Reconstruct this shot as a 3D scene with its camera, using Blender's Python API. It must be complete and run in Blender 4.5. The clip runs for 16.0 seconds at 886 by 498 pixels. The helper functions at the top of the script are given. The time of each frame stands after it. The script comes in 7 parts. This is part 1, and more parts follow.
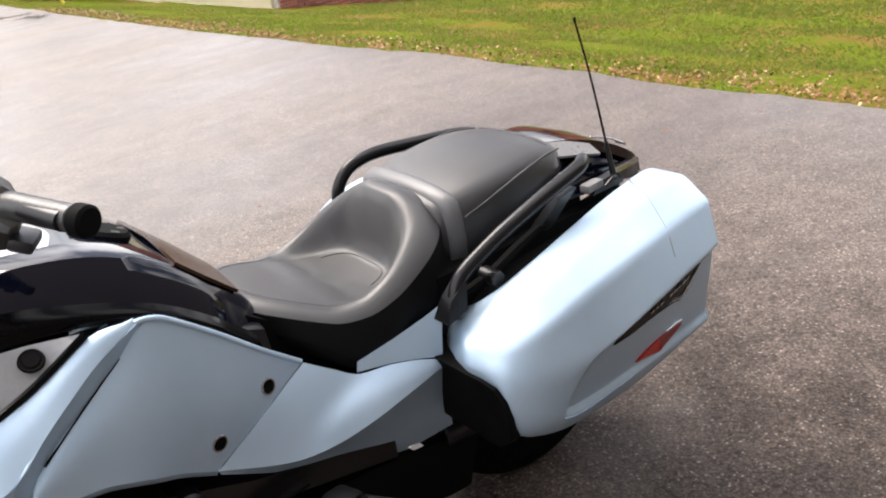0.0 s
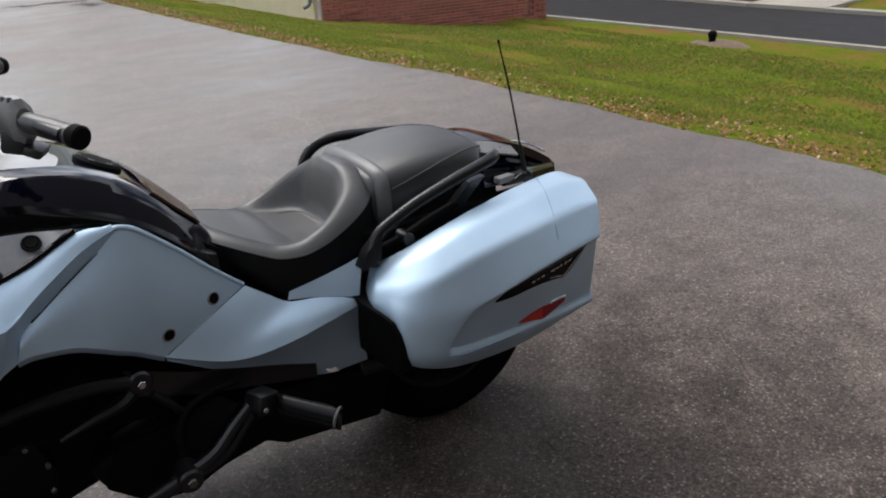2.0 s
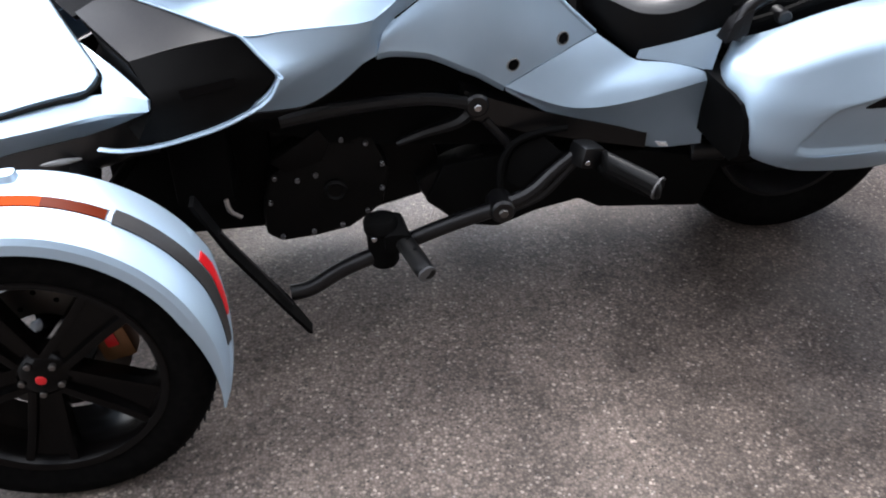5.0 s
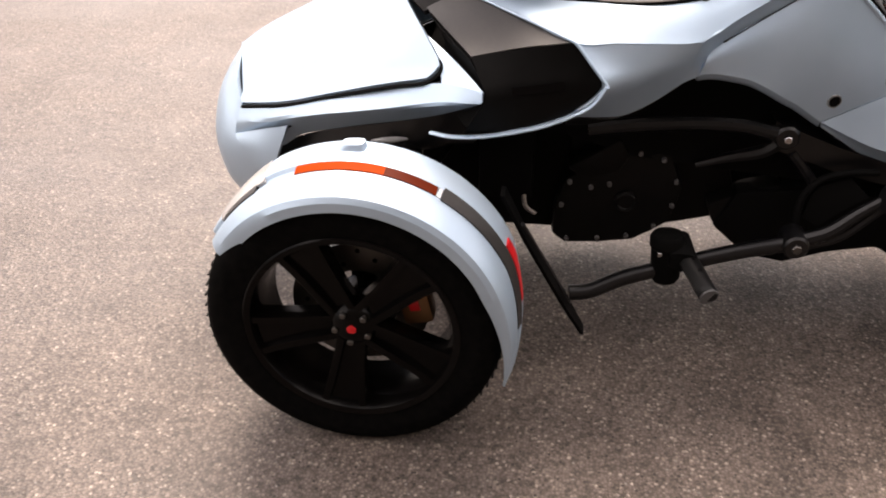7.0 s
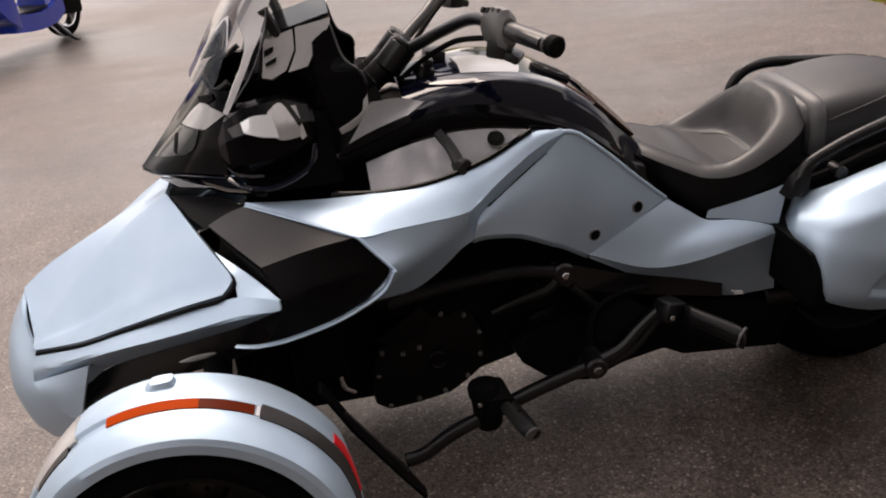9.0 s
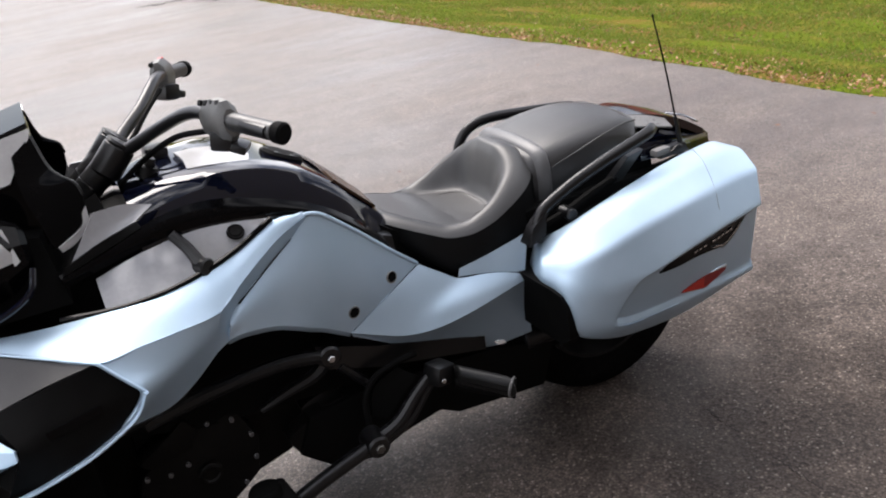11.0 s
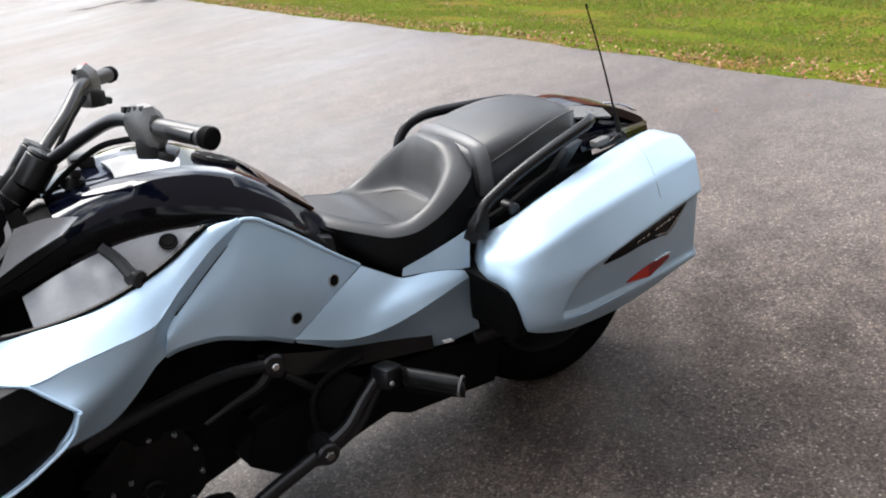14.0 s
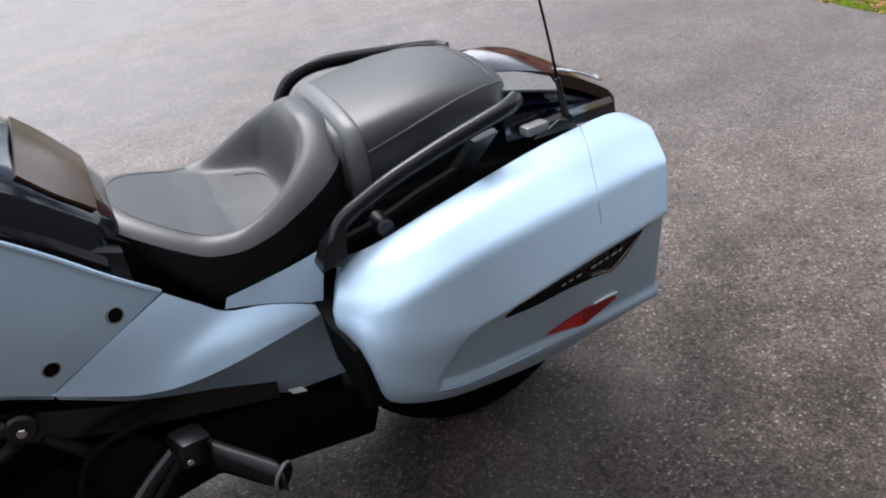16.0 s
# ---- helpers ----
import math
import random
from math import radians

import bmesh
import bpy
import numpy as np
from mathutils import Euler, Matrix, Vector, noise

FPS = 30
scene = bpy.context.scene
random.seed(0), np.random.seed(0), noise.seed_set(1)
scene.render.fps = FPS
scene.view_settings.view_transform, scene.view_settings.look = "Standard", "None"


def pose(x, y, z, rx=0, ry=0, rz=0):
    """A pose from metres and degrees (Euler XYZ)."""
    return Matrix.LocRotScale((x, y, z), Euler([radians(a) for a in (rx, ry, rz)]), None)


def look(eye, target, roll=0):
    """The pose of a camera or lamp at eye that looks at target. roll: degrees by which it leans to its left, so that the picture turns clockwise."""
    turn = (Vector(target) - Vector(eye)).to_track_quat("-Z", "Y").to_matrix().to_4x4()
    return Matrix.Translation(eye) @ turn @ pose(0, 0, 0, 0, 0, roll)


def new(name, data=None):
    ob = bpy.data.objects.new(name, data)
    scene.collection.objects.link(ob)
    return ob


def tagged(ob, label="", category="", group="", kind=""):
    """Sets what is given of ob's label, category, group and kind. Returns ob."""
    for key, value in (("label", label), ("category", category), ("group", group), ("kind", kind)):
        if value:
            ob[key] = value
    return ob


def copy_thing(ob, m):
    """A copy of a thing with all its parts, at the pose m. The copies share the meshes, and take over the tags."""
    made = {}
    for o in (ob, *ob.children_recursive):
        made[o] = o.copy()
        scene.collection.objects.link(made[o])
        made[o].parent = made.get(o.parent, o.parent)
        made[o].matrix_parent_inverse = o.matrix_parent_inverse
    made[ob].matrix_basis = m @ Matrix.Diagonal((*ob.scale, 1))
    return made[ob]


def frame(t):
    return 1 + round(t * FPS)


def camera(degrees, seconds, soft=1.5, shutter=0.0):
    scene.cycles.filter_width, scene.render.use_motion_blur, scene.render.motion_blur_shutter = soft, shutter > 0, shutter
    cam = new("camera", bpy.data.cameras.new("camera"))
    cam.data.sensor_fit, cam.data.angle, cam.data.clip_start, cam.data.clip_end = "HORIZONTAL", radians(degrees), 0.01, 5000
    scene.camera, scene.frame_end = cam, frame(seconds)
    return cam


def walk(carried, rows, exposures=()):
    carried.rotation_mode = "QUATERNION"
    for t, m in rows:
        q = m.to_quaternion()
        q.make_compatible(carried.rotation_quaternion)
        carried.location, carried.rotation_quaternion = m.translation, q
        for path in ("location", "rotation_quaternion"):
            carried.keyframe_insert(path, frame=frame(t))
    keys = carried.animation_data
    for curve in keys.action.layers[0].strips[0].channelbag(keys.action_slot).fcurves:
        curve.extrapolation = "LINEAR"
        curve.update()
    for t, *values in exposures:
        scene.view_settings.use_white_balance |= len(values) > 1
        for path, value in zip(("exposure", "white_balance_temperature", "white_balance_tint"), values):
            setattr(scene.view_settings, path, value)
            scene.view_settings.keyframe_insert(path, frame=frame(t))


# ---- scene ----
cam = camera(53.4, 16.0, 2.0)
METRES, EYE, TILT, LEAN, TURN = 2.0, 1.27, -22.9, 8.9, 0.0
PATH = [
    (0, (0.674, -1.451, 1.392), (1.67, 0.069, 0.556), -9.1),
    (0.5, (0.762, -1.621, 1.409), (1.732, -0.053, 0.635), -7.5),
    (1, (0.655, -1.767, 1.429), (1.625, -0.169, 0.72), -6.6),
    (1.5, (0.592, -1.869, 1.43), (1.62, -0.313, 0.706), -3.9),
    (2, (0.621, -1.917, 1.411), (1.591, -0.349, 0.634), -3.4),
    (2.5, (0.707, -1.925, 1.377), (1.586, -0.359, 0.497), -5.1),
    (3, (0.74, -1.921, 1.317), (1.535, -0.386, 0.31), -5.5),
    (3.5, (0.727, -1.913, 1.292), (1.471, -0.375, 0.253), -5.1),
    (4, (0.664, -1.916, 1.276), (1.292, -0.328, 0.236), -2.5),
    (4.5, (0.598, -1.901, 1.279), (1.047, -0.281, 0.196), -1.5),
    (5, (0.568, -1.91, 1.279), (0.829, -0.274, 0.158), -0.5),
    (5.2, (0.551, -1.915, 1.271), (0.751, -0.271, 0.15), -0.3),
    (7.3, (0.414, -1.999, 1.317), (0.173, -0.329, 0.244), -0.5),
    (7.5, (0.414, -2.007, 1.346), (0.201, -0.317, 0.298), -1.6),
    (8, (0.419, -2.005, 1.399), (0.277, -0.251, 0.448), -3.7),
    (8.5, (0.431, -1.993, 1.424), (0.437, -0.204, 0.532), -4.5),
    (9, (0.453, -1.981, 1.442), (0.645, -0.189, 0.574), -6.4),
    (9.5, (0.44, -1.975, 1.428), (0.836, -0.185, 0.627), -7.0),
    (10, (0.431, -1.963, 1.429), (0.965, -0.21, 0.627), -8.5),
    (10.2, (0.442, -1.95, 1.438), (1.035, -0.219, 0.631), -8.4),
    (12.3, (0.521, -1.914, 1.465), (1.312, -0.262, 0.66), -9.2),
    (12.5, (0.525, -1.917, 1.464), (1.314, -0.269, 0.65), -9.3),
    (13, (0.519, -1.921, 1.462), (1.313, -0.277, 0.645), -9.1),
    (13.5, (0.52, -1.915, 1.454), (1.324, -0.284, 0.62), -9.2),
    (14, (0.518, -1.904, 1.451), (1.342, -0.282, 0.62), -9.7),
    (14.5, (0.554, -1.894, 1.452), (1.411, -0.333, 0.542), -10.0),
    (15, (0.758, -1.812, 1.429), (1.584, -0.251, 0.491), -9.3),
    (15.5, (0.974, -1.714, 1.41), (1.727, -0.137, 0.437), -10.5),
    (16, (1.147, -1.502, 1.357), (1.776, 0.092, 0.326), -7.9),
]
BASE = 1.24  # stops; the clip's camera opens, closes and tints its picture on the way
LIGHT = [(0, .5, 6700, 14), (.5, .0, 6650, 14), (1, -.4, 6550, 14), (1.5, -.52, 6450, 12), (2, -.47, 6250, 11), (2.5, -.3, 6150, 12), (3, -.15, 5900, 10), (3.5, .15, 5880, 10),
         (4.2, .52, 5950, 11), (5, .73, 6100, 12), (5.6, .7, 6400, 14), (7, .38, 7500, 21), (7.5, .24, 7650, 23), (8, -.34, 7650, 21), (8.5, -.48, 7550, 21), (9, -.45, 7250, 20),
         (9.5, -.2, 6900, 19), (10.2, .05, 6600, 17), (12.5, .37, 6300, 10), (14.5, .42, 6200, 10), (15.2, .42, 6100, 12), (16, .09, 6000, 12)]
walk(cam, [(t, look(eye, target, roll)) for t, eye, target, roll in PATH], [(t, BASE + s, k, g) for t, s, k, g in LIGHT])

from mathutils.bvhtree import BVHTree

# ---- sky, sun, exposure ----
SUN_EL, SUN_ROT = 57.7, -9.1
CLOUD = 23.0  # radiance of the cloud overhead, in the sky's own units
world = bpy.data.worlds.new("sky")
scene.world = world
world.use_nodes = True
wt = world.node_tree
sky = wt.nodes.new("ShaderNodeTexSky")
sky.sky_type = "NISHITA"
sky.sun_disc = False
sky.sun_elevation, sky.sun_rotation = radians(SUN_EL), radians(SUN_ROT)
sky.air_density, sky.dust_density, sky.ozone_density = 1.0, 2.0, 1.0
wt.nodes["Background"].inputs["Strength"].default_value = 0.05
haze = wt.nodes.new("ShaderNodeHueSaturation")  # thin high cloud takes the blue out of the sky
haze.inputs["Saturation"].default_value = 0.8
wt.links.new(sky.outputs["Color"], haze.inputs["Color"])
up = wt.nodes.new("ShaderNodeSeparateXYZ")
wt.links.new(wt.nodes.new("ShaderNodeTexCoord").outputs["Generated"], up.inputs[0])
deck = wt.nodes.new("ShaderNodeMapRange")  # the cloud's own brightness from the horizon up
deck.inputs["From Min"].default_value, deck.inputs["From Max"].default_value = 0.0, 1.0
deck.inputs["To Min"].default_value, deck.inputs["To Max"].default_value = CLOUD * 0.62, CLOUD * 0.84
wt.links.new(up.outputs["Z"], deck.inputs["Value"])
cloud = wt.nodes.new("ShaderNodeMix")
cloud.data_type, cloud.blend_type = "RGBA", "ADD"
cloud.inputs[0].default_value = 1.0
grey = wt.nodes.new("ShaderNodeVectorMath")
grey.operation = "SCALE"
grey.inputs[0].default_value = (1.0, 0.985, 0.965)
drift = wt.nodes.new("ShaderNodeTexNoise")  # the deck is thicker here and thinner there
drift.inputs["Scale"].default_value, drift.inputs["Detail"].default_value, drift.inputs["Roughness"].default_value = 2.8, 7.0, 0.6
wt.links.new(up.inputs[0].links[0].from_socket, drift.inputs["Vector"])
thick = wt.nodes.new("ShaderNodeMapRange")
thick.interpolation_type = "SMOOTHSTEP"
thick.inputs["From Min"].default_value, thick.inputs["From Max"].default_value = 0.40, 0.60
thick.inputs["To Min"].default_value, thick.inputs["To Max"].default_value = 0.06, 1.25
wt.links.new(drift.outputs["Fac"], thick.inputs["Value"])
both_ways = wt.nodes.new("ShaderNodeMath")
both_ways.operation = "MULTIPLY"
wt.links.new(deck.outputs["Result"], both_ways.inputs[0])
wt.links.new(thick.outputs["Result"], both_ways.inputs[1])
wt.links.new(both_ways.outputs[0], grey.inputs["Scale"])
wt.links.new(haze.outputs["Color"], cloud.inputs[6])
wt.links.new(grey.outputs["Vector"], cloud.inputs[7])
wt.links.new(cloud.outputs[2], wt.nodes["Background"].inputs["Color"])
sun = new("sun", bpy.data.lights.new("sun", "SUN"))
sun.data.energy, sun.data.angle, sun.data.color = 1.7, radians(36), (1.0, 0.95, 0.88)
sun.matrix_world = look((-0.8, 5.0, 8.0), (0, 0, 0))


# ---- materials ----
def mat(name, color=(0.5, 0.5, 0.5), rough=0.5, metal=0.0, coat=0.0, spec=0.5):
    m = bpy.data.materials.new(name)
    m.use_nodes = True
    b = m.node_tree.nodes["Principled BSDF"]
    b.inputs["Base Color"].default_value = (*color, 1)
    b.inputs["Roughness"].default_value = rough
    b.inputs["Metallic"].default_value = metal
    b.inputs["Coat Weight"].default_value = coat
    b.inputs["Coat Roughness"].default_value = 0.05
    b.inputs["Specular IOR Level"].default_value = spec
    return m


def node(m, kind, **values):
    n = m.node_tree.nodes.new(kind)
    for key, value in values.items():
        if key in n.inputs:
            n.inputs[key].default_value = value
    return n


def wire(m, a, b):
    m.node_tree.links.new(a, b)


def bsdf(m):
    return m.node_tree.nodes["Principled BSDF"]


def coords(m, kind="Object"):
    return node(m, "ShaderNodeTexCoord").outputs[kind]


def ramp(m, fac, stops):
    n = node(m, "ShaderNodeValToRGB")
    els = n.color_ramp.elements
    while len(els) < len(stops):
        els.new(0.5)
    for e, (p, c) in zip(els, stops):
        e.position, e.color = p, (*c, 1)
    wire(m, fac, n.inputs["Fac"])
    return n.outputs["Color"]


def tex(m, kind, scale, vec, **more):
    n = node(m, kind, Scale=scale)
    for k, v in more.items():
        n.inputs[k].default_value = v
    wire(m, vec, n.inputs["Vector"])
    return n


def mix(m, fac, a, b, blend="MIX"):
    n = m.node_tree.nodes.new("ShaderNodeMix")
    n.data_type, n.blend_type = "RGBA", blend
    for sock, v in ((n.inputs[0], fac), (n.inputs[6], a), (n.inputs[7], b)):
        if isinstance(v, (int, float)):
            sock.default_value = v
        elif isinstance(v, tuple):
            sock.default_value = (*v, 1)
        else:
            wire(m, v, sock)
    return n.outputs[2]


def bump(m, height, strength=0.3, dist=0.002, to=None):
    n = node(m, "ShaderNodeBump", Strength=strength, Distance=dist)
    wire(m, height, n.inputs["Height"])
    if to is not None:
        wire(m, to, n.inputs["Normal"])
    wire(m, n.outputs["Normal"], bsdf(m).inputs["Normal"])
    return n.outputs["Normal"]


def rough_range(m, fac, lo, hi):
    n = node(m, "ShaderNodeMapRange")
    n.inputs["To Min"].default_value, n.inputs["To Max"].default_value = lo, hi
    wire(m, fac, n.inputs["Value"])
    wire(m, n.outputs["Result"], bsdf(m).inputs["Roughness"])


def dusty(m, base, dust, amount=0.25, scale=9.0, lo=0.2, hi=0.4):
    """Fine dust and water marks over a plain surface."""
    v = coords(m)
    a = tex(m, "ShaderNodeTexNoise", scale, v, Detail=8.0)
    b = tex(m, "ShaderNodeTexNoise", scale * 14, v, Detail=4.0)
    f = mix(m, 0.35, a.outputs["Fac"], b.outputs["Fac"])
    col = ramp(m, f, [(0.42, base), (0.75, tuple(x + (y - x) * amount for x, y in zip(base, dust)))])
    wire(m, col, bsdf(m).inputs["Base Color"])
    rough_range(m, f, lo, hi)
    return m


PAINT = mat("pearl_silver_blue_paint", (0.50, 0.62, 0.72), 0.4, 0.62, 0.25)
v = coords(PAINT)
flake = tex(PAINT, "ShaderNodeTexVoronoi", 1400, v)
film = tex(PAINT, "ShaderNodeTexNoise", 7, v, Detail=8.0)
wire(PAINT, ramp(PAINT, film.outputs["Fac"], [(0.3, (0.395, 0.520, 0.635)), (0.7, (0.445, 0.572, 0.690))]), bsdf(PAINT).inputs["Base Color"])
rough_range(PAINT, film.outputs["Fac"], 0.42, 0.48)
bump(PAINT, flake.outputs["Color"], 0.04, 0.0004)

GLOSS = dusty(mat("gloss_black_paint", (0.002, 0.003, 0.008), 0.06, 0, 0, 0.5), (0.002, 0.0028, 0.008), (0.010, 0.012, 0.019), 0.10, 14, 0.03, 0.08)
SATIN = dusty(mat("satin_black_plastic", spec=0.4), (0.003, 0.003, 0.0035), (0.016, 0.015, 0.014), 0.2, 20, 0.28, 0.42)
DARK = dusty(mat("dull_black_parts", spec=0.06), (0.002, 0.002, 0.002), (0.008, 0.0075, 0.007), 0.3, 16, 0.55, 0.8)
TUBE = dusty(mat("black_powder_coated_steel", spec=0.34), (0.004, 0.004, 0.0046), (0.016, 0.016, 0.017), 0.25, 24, 0.24, 0.34)
BARTUBE = dusty(mat("satin_black_handlebar_steel", spec=0.5), (0.005, 0.005, 0.0055), (0.03, 0.03, 0.03), 0.3, 24, 0.28, 0.38)
SWITCH = dusty(mat("grey_switch_housing", metal=0.4, spec=0.6), (0.11, 0.11, 0.107), (0.22, 0.217, 0.21), 0.6, 30, 0.34, 0.5)
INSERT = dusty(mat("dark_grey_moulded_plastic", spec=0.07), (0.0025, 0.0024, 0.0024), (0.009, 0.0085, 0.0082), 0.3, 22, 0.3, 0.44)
RIMBLACK = dusty(mat("gloss_black_alloy", spec=0.1), (0.0015, 0.0013, 0.0013), (0.008, 0.006, 0.005), 0.25, 20, 0.12, 0.25)
RUBBER = mat("tyre_rubber", (0.012, 0.012, 0.012), 0.8, spec=0.03)
v = coords(RUBBER)
rn = tex(RUBBER, "ShaderNodeTexNoise", 60, v, Detail=6.0)
wire(RUBBER, ramp(RUBBER, rn.outputs["Fac"], [(0.35, (0.0015, 0.0015, 0.0015)), (0.8, (0.005, 0.0046, 0.0043))]), bsdf(RUBBER).inputs["Base Color"])
bump(RUBBER, rn.outputs["Fac"], 0.2, 0.001)
GRIP = dusty(mat("ribbed_grip_rubber", spec=0.28), (0.004, 0.004, 0.004), (0.014, 0.014, 0.014), 0.3, 30, 0.36, 0.5)
# base raised above the pegs' rubber to carry the grips' highlight
HANDGRIP = dusty(mat("worn_grip_rubber", spec=0.6), (0.03, 0.03, 0.03), (0.09, 0.09, 0.088), 0.5, 30, 0.34, 0.46)
SEAT = mat("black_grained_vinyl", (0.022, 0.022, 0.023), 0.45, spec=0.62)
v = coords(SEAT)
sg = tex(SEAT, "ShaderNodeTexVoronoi", 520, v)
sn = tex(SEAT, "ShaderNodeTexNoise", 6, v, Detail=6.0)
wire(SEAT, ramp(SEAT, sn.outputs["Fac"], [(0.3, (0.018, 0.018, 0.0186)), (0.75, (0.027, 0.0268, 0.027))]), bsdf(SEAT).inputs["Base Color"])
rough_range(SEAT, sn.outputs["Fac"], 0.40, 0.50)
bump(SEAT, sg.outputs["Distance"], 0.25, 0.0006)
# seat vinyl again, darkened to paint shade onto the seat's lower side
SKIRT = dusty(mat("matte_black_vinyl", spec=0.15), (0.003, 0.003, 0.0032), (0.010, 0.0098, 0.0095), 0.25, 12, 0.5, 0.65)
TRIM = dusty(mat("grey_seat_trim", spec=0.6), (0.075, 0.075, 0.077), (0.115, 0.113, 0.11), 0.4, 20, 0.38, 0.5)
THREAD = mat("dark_grey_stitching", (0.07, 0.07, 0.07), 0.6)
CHROME = mat("bare_steel", (0.38, 0.38, 0.39), 0.22, 1.0)
STEEL = dusty(mat("brushed_disc_steel", metal=0.9), (0.11, 0.105, 0.10), (0.10, 0.075, 0.055), 0.5, 30, 0.3, 0.5)
# pale parts; sky reflections of gloss black painted into this base colour
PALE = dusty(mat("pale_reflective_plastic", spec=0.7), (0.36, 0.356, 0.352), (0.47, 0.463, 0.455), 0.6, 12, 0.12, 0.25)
GREYPLASTIC = dusty(mat("grey_satin_plastic", spec=0.4), (0.15, 0.146, 0.142), (0.215, 0.208, 0.20), 0.6, 9, 0.22, 0.36)
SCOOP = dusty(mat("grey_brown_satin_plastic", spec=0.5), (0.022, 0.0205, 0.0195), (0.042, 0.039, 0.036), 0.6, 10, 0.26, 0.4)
ENGINE = dusty(mat("black_cast_alloy", metal=0.1, spec=0.14), (0.0028, 0.0026, 0.0025), (0.010, 0.008, 0.007), 0.35, 40, 0.42, 0.62)
AMBER = mat("amber_lens", (0.36, 0.040, 0.002), 0.45, 0, 0, 0.02)
AMBERDARK = mat("dark_amber_lens", (0.09, 0.012, 0.003), 0.4, 0, 0, 0.04)
RED = mat("red_reflector", (0.50, 0.010, 0.014), 0.3, 0, 0.1, 0.3)
REDDARK = mat("dark_red_reflector", (0.20, 0.005, 0.007), 0.3, 0, 0.1, 0.3)
ORANGE = mat("orange_reflector", (0.42, 0.018, 0.008), 0.3, 0, 0.1, 0.3)
LAMPRED = mat("smoked_red_lamp_lens", (0.012, 0.004, 0.003), 0.12, 0, 0.2)
AMBERBROWN = mat("brown_tinted_plastic", (0.035, 0.019, 0.011), 0.22, 0, 0, 0.1)
CLEAR = mat("clear_lens", (0.75, 0.78, 0.80), 0.08, 0.2, 0.8)
# white base colour for the reflection painted on the screen's edge
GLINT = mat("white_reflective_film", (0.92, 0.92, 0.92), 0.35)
WHITE = mat("white_label", (0.75, 0.75, 0.75), 0.5)
GOLD = mat("bronze_caliper", (0.18, 0.09, 0.04), 0.4, 0.6)
EMBLEM = mat("brushed_metal_emblem", (0.6, 0.6, 0.6), 0.25, 1.0)
SCREEN = mat("smoke_tinted_screen", (0.3, 0.3, 0.3), 0.05)
see = node(SCREEN, "ShaderNodeBsdfTransparent", Color=(0.56, 0.56, 0.57, 1))
shine = node(SCREEN, "ShaderNodeBsdfGlossy", Color=(0.9, 0.9, 0.9, 1), Roughness=0.03)
film = node(SCREEN, "ShaderNodeFresnel", IOR=1.3)
both = node(SCREEN, "ShaderNodeMixShader")
wire(SCREEN, film.outputs[0], both.inputs[0])
wire(SCREEN, see.outputs[0], both.inputs[1])
wire(SCREEN, shine.outputs[0], both.inputs[2])
wire(SCREEN, both.outputs[0], SCREEN.node_tree.nodes["Material Output"].inputs["Surface"])
SMOKE = dusty(mat("smoked_lens", spec=0.3), (0.016, 0.016, 0.018), (0.05, 0.05, 0.05), 0.4, 18, 0.08, 0.15)
JET = dusty(mat("deep_gloss_black", spec=0.09), (0.0015, 0.0015, 0.0018), (0.010, 0.010, 0.010), 0.2, 14, 0.06, 0.13)
# sky reflection of the gloss black gap panels painted as a grey base
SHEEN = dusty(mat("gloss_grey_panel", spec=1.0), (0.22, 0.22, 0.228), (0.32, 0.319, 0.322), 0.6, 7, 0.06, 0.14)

# wet aggregate asphalt of the lot
ASPHALT = mat("wet_worn_asphalt", (0.1, 0.1, 0.1), 0.5)
v = coords(ASPHALT)
stones = tex(ASPHALT, "ShaderNodeTexVoronoi", 150, v)
grit = tex(ASPHALT, "ShaderNodeTexVoronoi", 330, v)
broad = tex(ASPHALT, "ShaderNodeTexNoise", 0.55, v, Detail=6.0, Roughness=0.6)
mid = tex(ASPHALT, "ShaderNodeTexNoise", 5.0, v, Detail=6.0)
sep = node(ASPHALT, "ShaderNodeSeparateColor")
wire(ASPHALT, stones.outputs["Color"], sep.inputs["Color"])
tone = ramp(ASPHALT, sep.outputs["Red"], [(0.0, (0.050, 0.042, 0.037)), (0.25, (0.083, 0.069, 0.061)), (0.75, (0.108, 0.090, 0.079)), (0.93, (0.128, 0.107, 0.094)), (1.0, (0.24, 0.212, 0.19))])
gap = ramp(ASPHALT, stones.outputs["Distance"], [(0.25, (1.08, 1.08, 1.08)), (0.75, (0.58, 0.57, 0.56))])
tone = mix(ASPHALT, 1.0, tone, gap, "MULTIPLY")
lumps = tex(ASPHALT, "ShaderNodeTexVoronoi", 70, v)
lump = node(ASPHALT, "ShaderNodeSeparateColor")
wire(ASPHALT, lumps.outputs["Color"], lump.inputs["Color"])
tone = mix(ASPHALT, 1.0, tone, ramp(ASPHALT, lump.outputs["Green"], [(0.0, (0.62, 0.61, 0.60)), (0.15, (0.92, 0.92, 0.92)), (0.85, (1.04, 1.04, 1.04)), (1.0, (1.18, 1.17, 1.16))]), "MULTIPLY")
stain = ramp(ASPHALT, mid.outputs["Fac"], [(0.3, (0.82, 0.80, 0.79)), (0.7, (1.12, 1.08, 1.05))])
tone = mix(ASPHALT, 1.0, tone, stain, "MULTIPLY")
streak = node(ASPHALT, "ShaderNodeMapping")
streak.inputs["Rotation"].default_value = (0, 0, radians(-35))
streak.inputs["Scale"].default_value = (0.35, 1.3, 1)
wire(ASPHALT, v, streak.inputs["Vector"])
